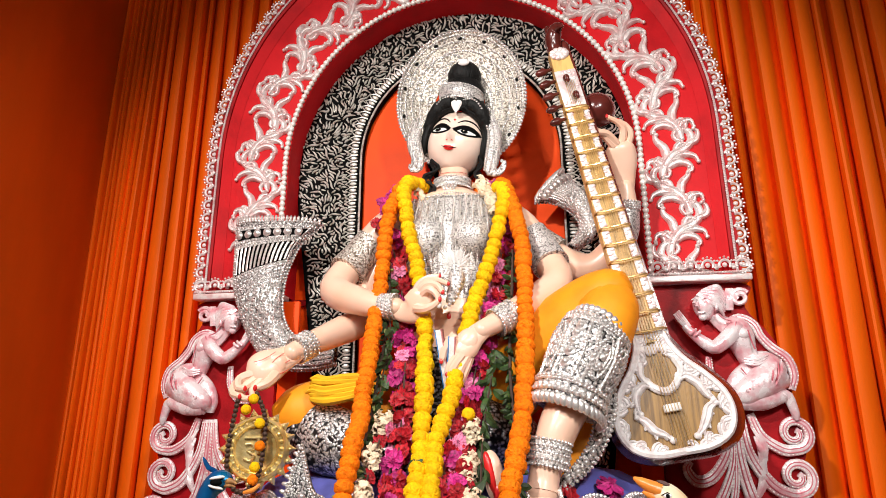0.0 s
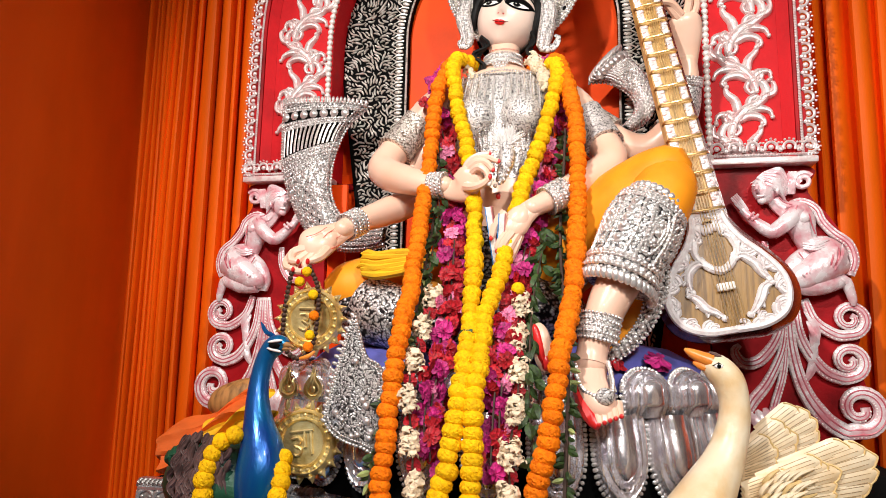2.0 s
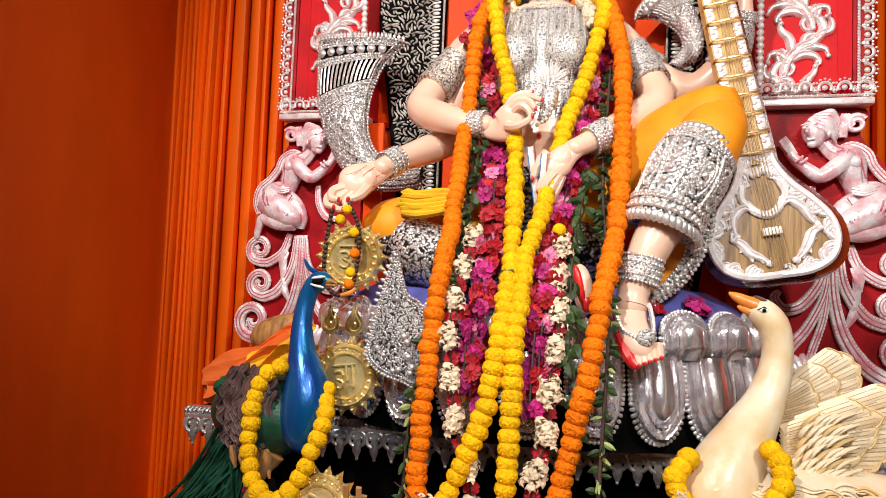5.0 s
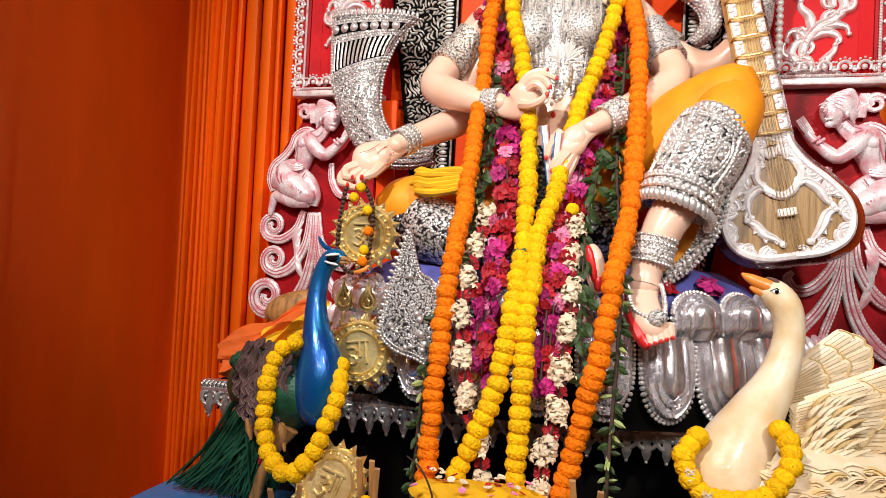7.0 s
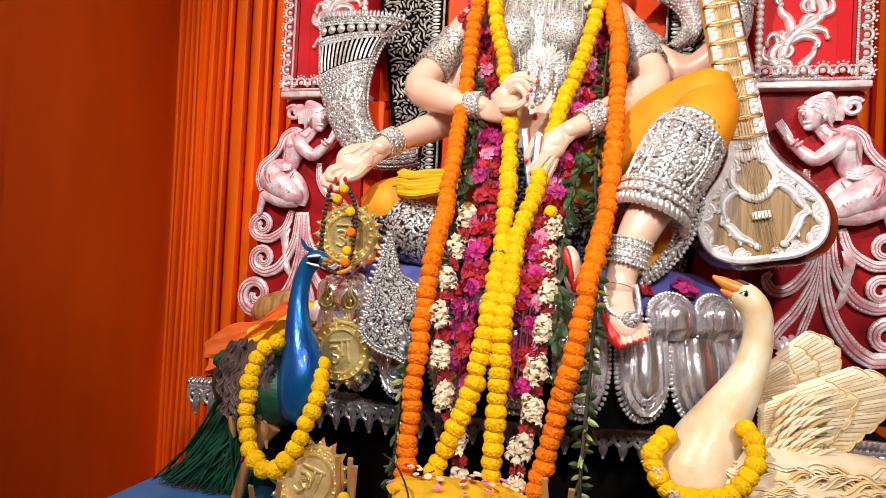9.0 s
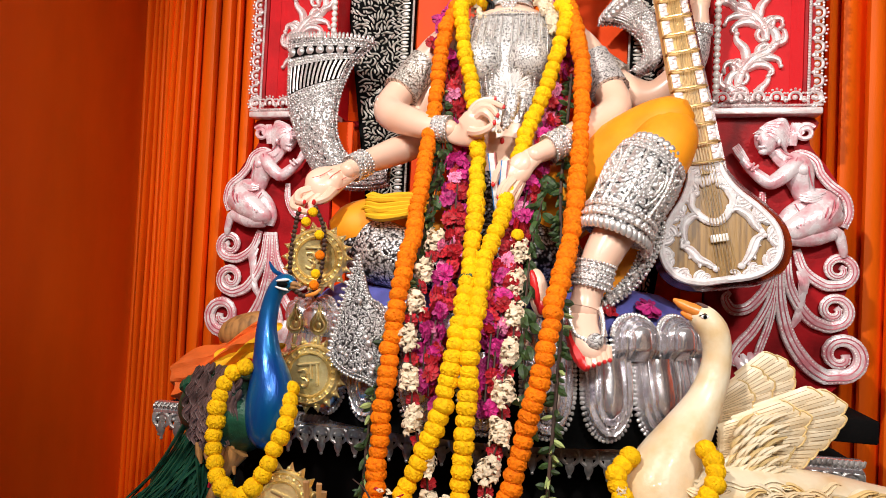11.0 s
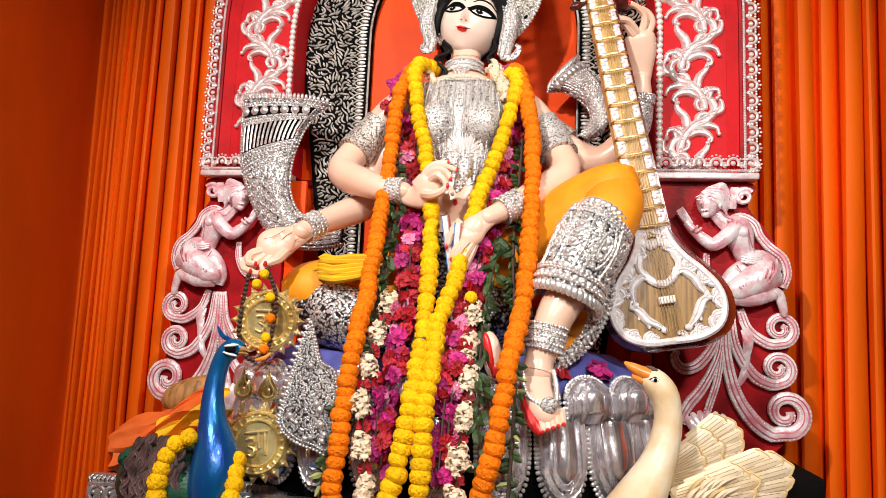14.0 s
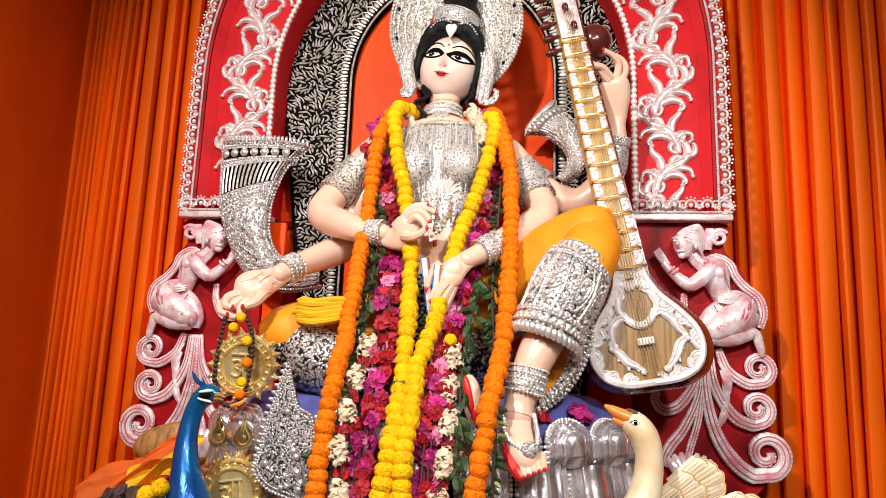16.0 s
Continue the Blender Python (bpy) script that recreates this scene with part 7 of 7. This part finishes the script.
# pointed silver plate against the seat
plate = thing("silver_plate", "pointed silver filigree plate with a beaded serrated edge", "ornament", (-0.27, 1.64, 1.16))
PO = spline([(-0.279, 1.478), (-0.262, 1.42), (-0.245, 1.375), (-0.215, 1.355), (-0.205, 1.30), (-0.208, 1.165), (-0.25, 1.170), (-0.31, 1.19), (-0.345, 1.225), (-0.335, 1.28), (-0.315, 1.36), (-0.296, 1.43), (-0.279, 1.478)], 70)
g = Geo()


def plate_y(x, z):
    return 1.612 - 0.035 * math.cos((x + 0.275) / 0.1 * 1.2) - 0.10 * (1.30 - z) * 0.3


n = len(PO) - 1
g.v = [(x, plate_y(x, z), z) for x, z in PO[:-1]] + [(-0.275 + (x + 0.275) * 0.5, plate_y(-0.275 + (x + 0.275) * 0.5, z) - 0.008, 1.27 + (z - 1.27) * 0.55) for x, z in PO[:-1]] + [(-0.275, plate_y(-0.275, 1.27) - 0.012, 1.27)] + [(x, plate_y(x, z) + 0.012, z) for x, z in PO[:-1]]
g.f = [(i, (i + 1) % n, n + (i + 1) % n, n + i) for i in range(n)] + [(n + i, n + (i + 1) % n, 2 * n) for i in range(n)] + [(i, (i + 1) % n, 2 * n + 1 + (i + 1) % n, 2 * n + 1 + i) for i in range(n)] + [tuple(range(2 * n + 1, 3 * n + 1))]
g.m = [0] * len(g.f)
pl = part("plate", g, "lacehorn", plate)
g = Geo()
for s, r in ((1.0, 0.0042), (0.90, 0.003), (0.55, 0.003)):
    beaded(g, [(-0.275 + (x + 0.275) * s, plate_y(x, z) - 0.004, 1.28 + (z - 1.28) * s) for x, z in PO], r)
rnd2 = random.Random(9)
for i in range(14):
    x, z = rnd2.uniform(-0.325, -0.215), rnd2.uniform(1.19, 1.38)
    g.add(dome((x, plate_y(x, z) - 0.010, z), rnd2.uniform(0.004, 0.011), 8, (0, -1, 0), 0.7))
part("beadwork", g, "bead", pl, kind="stuff")
for i in range(16):
    k = i / 15
    x, z = -0.345 + 0.066 * k - 0.012 * math.sin(3 * k), 1.225 + 0.25 * k
    part("edge_point", Geo().add(ball((x - 0.004, plate_y(x, z) - 0.002, z), (0.008, 0.004, 0.005), 7, 5, pose(0, 0, 0, 0, 20, 0))), "bead", plate)

# ---- blue table with offerings ----
table = thing("blue_table", "low blue laminate table with a white edge", "table", (-0.2, 1.45, 0.42))
part("table_top", Geo().add(box(-0.90, -0.15, 1.26, 1.60, 0.775, 0.80, 0.004)), "bluetop", table)
part("edge_strip", Geo().add(box(-0.905, -0.15, 1.252, 1.262, 0.772, 0.803, 0.003)), "white", table, "white edge strip")
for x in (-0.86, -0.19):
    for y in (1.29, 1.57):
        part("leg", Geo().add(box(x - 0.02, x + 0.02, y - 0.02, y + 0.02, 0.42, 0.775, 0.003)), "bluetop", table)
low = thing("black_stand", "low stand draped in black cloth under the garlands", "stand", (0.35, 1.45, 0.42))
part("drape", Geo().add(box(-0.14, 1.05, 1.30, 1.74, 0.42, 0.80, 0.01)), "blackcloth", low)
yl = thing("yellow_cloth", "crumpled yellow cloth with flower petals below the garlands", "cloth", (-0.05, 1.42, 0.80))
part("cloth_sheet", Geo().add(grid(lambda u, v: (-0.19 + 0.29 * u + 0.02 * math.sin(7 * v), 1.33 + 0.18 * v, 0.905 + 0.035 * math.sin(math.pi * u) ** 0.5 * math.sin(math.pi * v) ** 0.5 + 0.012 * noise.noise((u * 7, v * 5, 0))), 40, 24)).add(box(-0.17, 0.09, 1.34, 1.49, 0.80, 0.91, 0.01)), "yellowcloth", yl)
rnd5 = random.Random(41)
PETAL = [leaf_mesh("petal", m_, 1.0, 0.45) for m_ in ("pink", "tuberose", "rose", "tuberose")]
for k in range(26):
    part("petal", PETAL[k % 4], None, yl).matrix_basis = Matrix.Translation((rnd5.uniform(-0.17, 0.08), rnd5.uniform(1.345, 1.47), 0.948)) @ pose(0, 0, 0, rnd5.uniform(70, 110), rnd5.uniform(-20, 20), rnd5.uniform(0, 360)) @ Matrix.Scale(rnd5.uniform(0.014, 0.022), 4)
for k, (x0, z0, x1, z1, y) in enumerate(((-0.275, 0.85, -0.29, 0.985, 1.36), (-0.262, 0.85, -0.252, 0.965, 1.37), (-0.268, 0.85, -0.27, 0.975, 1.385), (-0.455, 0.83, -0.475, 0.905, 1.33), (-0.425, 0.83, -0.405, 0.925, 1.33), (0.165, 0.84, 0.145, 0.985, 1.40), (0.185, 0.84, 0.20, 0.97, 1.40))):
    t = solo("bamboo_strip", Geo().add(([(x0 - 0.006, y, 0.80), (x0 + 0.006, y, 0.80), (x1 + 0.006, y - 0.01, z1), (x1 - 0.006, y - 0.01, z1), (x0 - 0.006, y + 0.003, 0.80), (x0 + 0.006, y + 0.003, 0.80), (x1 + 0.006, y - 0.007, z1 + 0.004), (x1 - 0.006, y - 0.007, z1 + 0.004)], [(0, 1, 2, 3), (5, 4, 7, 6), (0, 4, 5, 1), (1, 5, 6, 2), (2, 6, 7, 3), (3, 7, 4, 0)])), "bamboo", "split bamboo strip standing upright among the offerings", "stick", "bamboo strips", smooth=False)
solo("dry_twig", Geo().add(tube(spline([(-0.115, 1.33, 0.84, 0.002), (-0.12, 1.33, 0.93, 0.0022), (-0.15, 1.34, 0.985, 0.002), (-0.185, 1.35, 1.005, 0.0012)], 20), 5)), "thread", "thin dark bent twig rising from the offerings", "twig")
for x, y, z in ((-0.285, 1.345, 0.875), (-0.27, 1.35, 0.90)):
    loose("loose_flower", MARI_Y[1], (x, y, z), 0.026, (80, 0, 20), "small yellow marigold tied to the bamboo strips")
loose("paper_scrap", LEAFP[0], (-0.72, 1.38, 0.806), 0.03, (90, 0, 0), "small pale scrap lying on the blue table", "scrap")


# ---- bird figures ----


pea = thing("peacock_statue", "painted peacock figure with a glossy blue neck and dark green tail", "bird figure", (-0.55, 1.48, 0.80))
NECK = [(-0.462, 1.50, 1.005, 0.015), (-0.452, 1.485, 1.045, 0.050), (-0.448, 1.485, 1.105, 0.060), (-0.455, 1.49, 1.165, 0.050), (-0.472, 1.50, 1.225, 0.034), (-0.483, 1.51, 1.285, 0.025), (-0.482, 1.52, 1.34, 0.022), (-0.472, 1.525, 1.378, 0.022), (-0.456, 1.528, 1.397, 0.025), (-0.438, 1.526, 1.402, 0.021), (-0.425, 1.524, 1.398, 0.013)]
part("neck", Geo().add(tube(spline(NECK, 54), 24)), "peablue", pea, "glossy blue neck and breast")
part("beak", Geo().add(tube([(-0.432, 1.520, 1.400, 0.010), (-0.415, 1.516, 1.400, 0.006), (-0.400, 1.512, 1.395, 0.0015)], 9)).add(tube([(-0.432, 1.520, 1.393, 0.007), (-0.416, 1.516, 1.391, 0.004), (-0.404, 1.513, 1.389, 0.001)], 8)), "bamboo", pea, "brown beak")
for sy in (-1,):
    part("cheek", Geo().add(ball((-0.444, 1.503, 1.408), (0.019, 0.006, 0.0042), 12, 7, pose(0, 0, 0, 0, -8, 0))).add(ball((-0.446, 1.503, 1.388), (0.019, 0.006, 0.0040), 12, 7, pose(0, 0, 0, 0, 12, 0))), "white", pea, "white cheek stripes")
    part("eye", Geo().add(ball((-0.444, 1.500, 1.398), (0.015, 0.006, 0.007), 12, 7)).add(ball((-0.442, 1.4955, 1.398), (0.005, 0.004, 0.005), 8, 6)), "black", pea, "black eye stripe")
for k in range(4):
    part("crest_feather", Geo().add(tube(spline([(-0.455, 1.526, 1.418, 0.004), (-0.466 - 0.003 * k, 1.524, 1.425, 0.004), (-0.476 - 0.003 * k, 1.522, 1.427 + 0.004 * k, 0.005), (-0.486 - 0.002 * k, 1.522, 1.434 + 0.006 * k, 0.0015)], 10), 6)), "peablue", pea)
BODY = [(-0.46, 1.50, 1.06, 0.05), (-0.53, 1.52, 1.07, 0.098), (-0.60, 1.54, 1.085, 0.10), (-0.665, 1.55, 1.06, 0.075), (-0.70, 1.555, 1.02, 0.03)]
part("body", Geo().add(tube(spline(BODY, 26), 20)), "peagreen", pea, "dark green body")
for r in range(10):
    for c in range(9):
        x, z = -0.645 + 0.0145 * c + 0.007 * (r % 2) + 0.006 * math.sin(7.3 * r + 3.1 * c), 1.185 - 0.017 * r + 0.006 * math.sin(5.1 * c + 2.3 * r)
        d2 = ((x + 0.585) / 0.07) ** 2 + ((z - 1.105) / 0.095) ** 2
        if d2 < 1.15:
            y_, a_ = 1.474 - 0.035 * math.sqrt(max(0, 1.2 - d2)), 0.010 * math.sin(9 * c + r)
            part("feather_scale", Geo().add(leaf_stroke([(x + 0.012, z + 0.016), (x + 0.006, z + 0.002), (x + 0.002 + a_, z - 0.014), (x + 0.010 + a_, z - 0.030)], y_ - 0.0014 * (9 - r), 0.0082, 0.006, 10)), "peabrown", pea)
for k in range(14):
    a = 0.15 + k * 0.17
    x, z = -0.60 + 0.075 * math.cos(a), 1.085 + 0.075 * math.sin(a)
    part("back_feather", Geo().add(tube(spline([(x - 0.01, 1.47, z - 0.012, 0.008), (x + 0.005 * math.cos(a), 1.455, z + 0.004, 0.017), (x + 0.030 * math.cos(a), 1.47, z + 0.020 * math.sin(a), 0.005)], 9), 7)), "peagreen", pea)
for k in range(5):
    part("wing_tip", Geo().add(tube([(-0.62 + 0.022 * k, 1.46, 1.01, 0.008), (-0.612 + 0.022 * k, 1.455, 0.985, 0.009), (-0.605 + 0.022 * k, 1.455, 0.962 - 0.004 * k, 0.003)], 7)), "bamboo", pea)
tail = Geo()
rnd3 = random.Random(14)
for k in range(420):
    u = rnd3.random()
    b = Vector((-0.60 + 0.09 * rnd3.uniform(-1, 0.6), 1.54 + 0.03 * rnd3.uniform(-1, 1), 1.04 + 0.03 * rnd3.uniform(-1, 1)))
    e = Vector((-0.86 + 0.28 * u ** 0.8, 1.52 + 0.05 * rnd3.uniform(-1, 1), 0.81 - 0.004 * rnd3.random() + 0.02 * abs(u - 0.5)))
    mm = b.lerp(e, 0.5) + Vector((0.012, -0.01, -0.012))
    tail.add(tube(spline([(*b, 0.004), (*mm, 0.0042), (*e, 0.0012)], 6), 4))
tail.add(tube(spline([(-0.60, 1.55, 1.04, 0.06), (-0.68, 1.55, 0.95, 0.055), (-0.74, 1.54, 0.87, 0.06), (-0.77, 1.53, 0.825, 0.03)], 14), 12, (0, 1, 0), 0.6))
part("tail", tail, "peagreen", pea, "dark green brushed tail feathers")
part("leg", Geo().add(tube(spline([(-0.52, 1.47, 1.0, 0.030), (-0.545, 1.46, 0.955, 0.020), (-0.565, 1.45, 0.90, 0.013), (-0.585, 1.44, 0.815, 0.013)], 14), 10)), "bamboo", pea, "brown stick leg")
for k in range(3):
    part("toe", Geo().add(tube([(-0.585, 1.44, 0.812, 0.011), (-0.575 + 0.03 * (k - 1), 1.405, 0.808, 0.010), (-0.57 + 0.045 * (k - 1), 1.38, 0.804, 0.004)], 7)), "bamboo", pea)
part("leg_ribbon", Geo().add(tube([(-0.545, 1.438, 0.965, 0.006), (-0.562, 1.437, 0.955, 0.007), (-0.572, 1.44, 0.915, 0.004)], 6)), "rose", pea, "dark red ribbon")


def ring_garland(c, pts, label, size, pitch):
    t = thing("garland", label, "garland", c, "marigold rings on the bird figures")
    strung(t, "flower", pts, pitch, MARI_Y, size, rnd, 0.05, squash=1.15)
    thread(t, pts)
    return t


ring_garland((-0.5, 1.42, 0.95), [(-0.505, 1.455, 1.20), (-0.542, 1.44, 1.17), (-0.553, 1.425, 1.10), (-0.548, 1.41, 1.02), (-0.525, 1.395, 0.96), (-0.485, 1.385, 0.925), (-0.448, 1.385, 0.93), (-0.418, 1.395, 0.97), (-0.398, 1.415, 1.03), (-0.385, 1.44, 1.09), (-0.40, 1.49, 1.15)], "yellow marigold garland round the peacock's neck", 0.042, 0.0285)

swan = thing("swan_statue", "cream painted swan figure with raised carved wings", "bird figure", (0.55, 1.52, 0.80))
SN = [(0.41, 1.475, 0.955, 0.030), (0.425, 1.475, 0.995, 0.072), (0.452, 1.495, 1.055, 0.068), (0.492, 1.525, 1.12, 0.054), (0.532, 1.555, 1.185, 0.040), (0.555, 1.57, 1.245, 0.033), (0.562, 1.575, 1.30, 0.030), (0.553, 1.577, 1.345, 0.032), (0.530, 1.578, 1.372, 0.030), (0.510, 1.58, 1.382, 0.020), (0.502, 1.58, 1.386, 0.008)]
part("neck", Geo().add(tube(spline(SN, 56), 24)), "cream", swan, "smooth cream neck and head")
part("beak", Geo().add(tube(spline([(0.522, 1.57, 1.384, 0.018), (0.502, 1.575, 1.392, 0.014), (0.482, 1.58, 1.402, 0.010), (0.468, 1.583, 1.410, 0.003)], 12), 10)).add(tube([(0.512, 1.57, 1.372, 0.010), (0.496, 1.573, 1.376, 0.008), (0.484, 1.577, 1.382, 0.003)], 8)), "beak", swan, "orange beak")
ey = part("eye", Geo().add(ball((0.5305, 1.5495, 1.376), (0.009, 0.004, 0.0055), 10, 7)), "white", swan)
part("pupil", Geo().add(ball((0.530, 1.5465, 1.376), (0.0042, 0.003, 0.0045), 8, 6)).add(tube([(0.518, 1.551, 1.377, 0.001), (0.530, 1.547, 1.383, 0.0014), (0.543, 1.551, 1.374, 0.001)], 5)), "black", ey)
part("crown_patch", Geo().add(ball((0.528, 1.572, 1.398), (0.016, 0.014, 0.006), 10, 6, pose(0, 0, 0, 0, 22, 0))), "peabrown", swan, "brown patch above the beak")
part("body", Geo().add(tube(spline([(0.42, 1.48, 0.97, 0.05), (0.50, 1.51, 0.955, 0.115), (0.60, 1.55, 0.945, 0.13), (0.72, 1.58, 0.95, 0.115), (0.85, 1.61, 0.97, 0.08), (0.95, 1.63, 1.0, 0.03)], 28), 22)), "cream", swan)
for k in range(130):
    a, rr = rnd3.uniform(0, 1), rnd3.uniform(0, 1)
    x0, z0 = 0.52 + 0.42 * a, 0.875 + 0.19 * rr - 0.03 * a
    y0 = 1.555 - 0.132 * math.sqrt(max(0.05, 1 - ((z0 - 0.95) / 0.135) ** 2)) + 0.10 * (a - 0.2)
    ln, up_, sw = rnd3.uniform(0.05, 0.085), rnd3.uniform(-0.25, 0.35), rnd3.choice((-1, 1)) * rnd3.uniform(0.006, 0.011)
    line = [(x0 + ln * (q_ - 0.5), z0 + up_ * ln * (q_ - 0.5) + sw * math.sin(5.5 * q_)) for q_ in (0, 0.25, 0.5, 0.75, 1.0)]
    part("body_feather", Geo().add(leaf_stroke(line, y0 + 0.002, rnd3.uniform(0.006, 0.0095), 0.009, 14)), "creamdark" if k % 6 == 0 else "cream", swan)


def wing(base, tips, rows, ydep, count):
    """Shingled rows of broad carved feathers fanned from the base: long ones behind, shorter rows over them."""
    ends = spline(tips, count)
    for r in range(rows):
        reach0, reach1 = ((0.40, 1.0), (0.16, 0.70), (0.0, 0.42))[r]
        for k in range(count):
            t = Vector(ends[k])
            b = Vector(base) + Vector((0.0, 0, 0.010 * (count / 2 - k)))
            s_, e = b.lerp(t, reach0), b.lerp(t, reach1 * (1 + 0.03 * math.sin(3.1 * k + r)))
            ax = (t - b).normalized()
            up = Vector((-ax.z, 0, ax.x))
            wide = 0.0185 + 0.0045 * (2 - r) * 0.6
            y = ydep - 0.013 * r - 0.0016 * (count - k)

            def at(q_, j):
                p = s_.lerp(e, q_)
                w = wide * (0.80 + 0.25 * q_) * math.sqrt(max(0.02, 1 - max(0.0, (q_ - 0.78) / 0.22) ** 2.4))
                return p.x + up.x * (w * j - 0.008 * q_ * q_), y - 0.007 * (1 - j * j) - 0.008 * math.sin(math.pi * q_), p.z + up.z * (w * j - 0.008 * q_ * q_)

            g = Geo().add(grid(lambda u, v: at(v, 2 * u - 1), 6, 14))
            g.add(grid(lambda u, v: (lambda p: (p[0], p[1] + 0.006, p[2]))(at(v, 2 * u - 1)), 6, 14))
            for j in (-0.72, -0.38, 0.0, 0.34, 0.7):
                g.add(tube([(lambda p: (p[0], p[1] + 0.0001, p[2], 0.0008))(at(q_, j)) for q_ in np.linspace(0.08 + 0.05 * (j > 0), 0.90 - 0.1 * abs(j), 7)], 5), 2)
            g.add(tube([(lambda p: (p[0], p[1] - 0.0005, p[2], 0.0021))(at(q_, j)) for q_, j in ((0.86, -0.95), (0.93, -0.8), (0.985, -0.4), (0.995, 0.0), (0.985, 0.4), (0.93, 0.8), (0.86, 0.95))], 6), 1)
            part("feather", g, ["cream", "creamdark", "featherline"], swan)


wing((0.585, 0, 1.150), [(0.700, 0, 1.296), (0.734, 0, 1.282), (0.742, 0, 1.250), (0.738, 0, 1.215), (0.720, 0, 1.180)], 3, 1.68, 7)
wing((0.570, 0, 1.085), [(0.770, 0, 1.232), (0.818, 0, 1.222), (0.820, 0, 1.180), (0.795, 0, 1.140), (0.765, 0, 1.105), (0.735, 0, 1.070)], 3, 1.60, 9)
rnd4 = random.Random(31)
for r in range(9):
    for c in range(9):
        x, z = 0.555 + 0.013 * c + 0.006 * (r % 2) + rnd4.uniform(-0.003, 0.003), 0.985 + 0.021 * r + rnd4.uniform(-0.004, 0.004)
        if x < 0.555 + 0.05 * abs(r - 3) / 5:
            continue
        y0 = 1.528 - 0.004 * (8 - c) + 0.003 * r
        bend = 0.010 + 0.004 * c
        part("shoulder_feather", Geo().add(tube(spline([(x, y0 + 0.012, z - 0.016, 0.003), (x - 0.004, y0 - 0.004, z, 0.0050), (x + 0.3 * bend, y0 - 0.006, z + 0.016, 0.0046), (x + bend, y0 + 0.004, z + 0.026, 0.002)], 9), 6)), "creamdark" if (r * 2 + c) % 5 == 0 else "cream", swan)
ring_garland((0.45, 1.41, 0.98), [(0.522, 1.44, 1.118), (0.538, 1.42, 1.085), (0.528, 1.405, 1.045), (0.50, 1.395, 1.012), (0.462, 1.388, 0.992), (0.42, 1.388, 0.988), (0.380, 1.393, 1.0), (0.355, 1.403, 1.03), (0.352, 1.418, 1.062), (0.375, 1.44, 1.088)], "yellow marigold garland round the swan's neck", 0.040, 0.0215)
for c, m_ in (((0.39, 1.372, 0.995), "tuberose"), ((0.36, 1.385, 1.03), "tuberose"), ((0.43, 1.368, 0.985), "pink")):
    part("flower", BLOOM["pink"][0] if m_ == "pink" else TUBE_[0], None, bpy.data.objects["garland.005"]).matrix_basis = Matrix.Translation(c) @ Matrix.Scale(0.024, 4)

# ---- cloth bundle beside the peacock ----
bun = thing("cloth_bundle", "bundle of orange and yellow dotted cloth on the platform", "cloth", (-0.72, 1.76, 1.03))


def drape(x0, z0, x1, z1, w, y, seed):
    def fn(u, v):
        x, z = x0 + (x1 - x0) * u, z0 + (z1 - z0) * u
        return x + 0.02 * v, y - 0.06 * math.sin(math.pi * v) + 0.018 * math.sin(17 * v + 5 * u + seed) * (0.4 + 0.6 * u), z + w * (0.5 - v) + 0.012 * math.sin(9 * u + seed + 4 * v)
    return grid(fn, 24, 14)


part("orange_cloth", Geo().add(drape(-0.885, 1.105, -0.60, 1.235, 0.10, 1.76, 0.0)), "orangecloth", bun)
part("orange_fold", Geo().add(drape(-0.86, 1.075, -0.62, 1.16, 0.06, 1.74, 2.0)), "orangecloth", bun)
part("yellow_cloth", Geo().add(drape(-0.745, 1.15, -0.56, 1.245, 0.085, 1.75, 1.0)), "yellowcloth", bun)
part("bundle_core", Geo().add(ball((-0.70, 1.83, 1.12), (0.15, 0.07, 0.10), 20, 12)), "orangecloth", bun)
solo("brown_pot", Geo().add(tube(spline([(-0.80, 1.84, 1.215, 0.02), (-0.77, 1.84, 1.228, 0.042), (-0.72, 1.84, 1.245, 0.048), (-0.66, 1.84, 1.265, 0.04), (-0.63, 1.84, 1.27, 0.015)], 20), 16)), "bamboo", "rounded brown hide drum lying on the cloth bundle", "drum")
solo("small_offering_box", Geo().add(box(-0.865, -0.80, 1.765, 1.80, 1.036, 1.055, 0.003)), "creamdark", "small pale wooden box on the platform edge", "box")
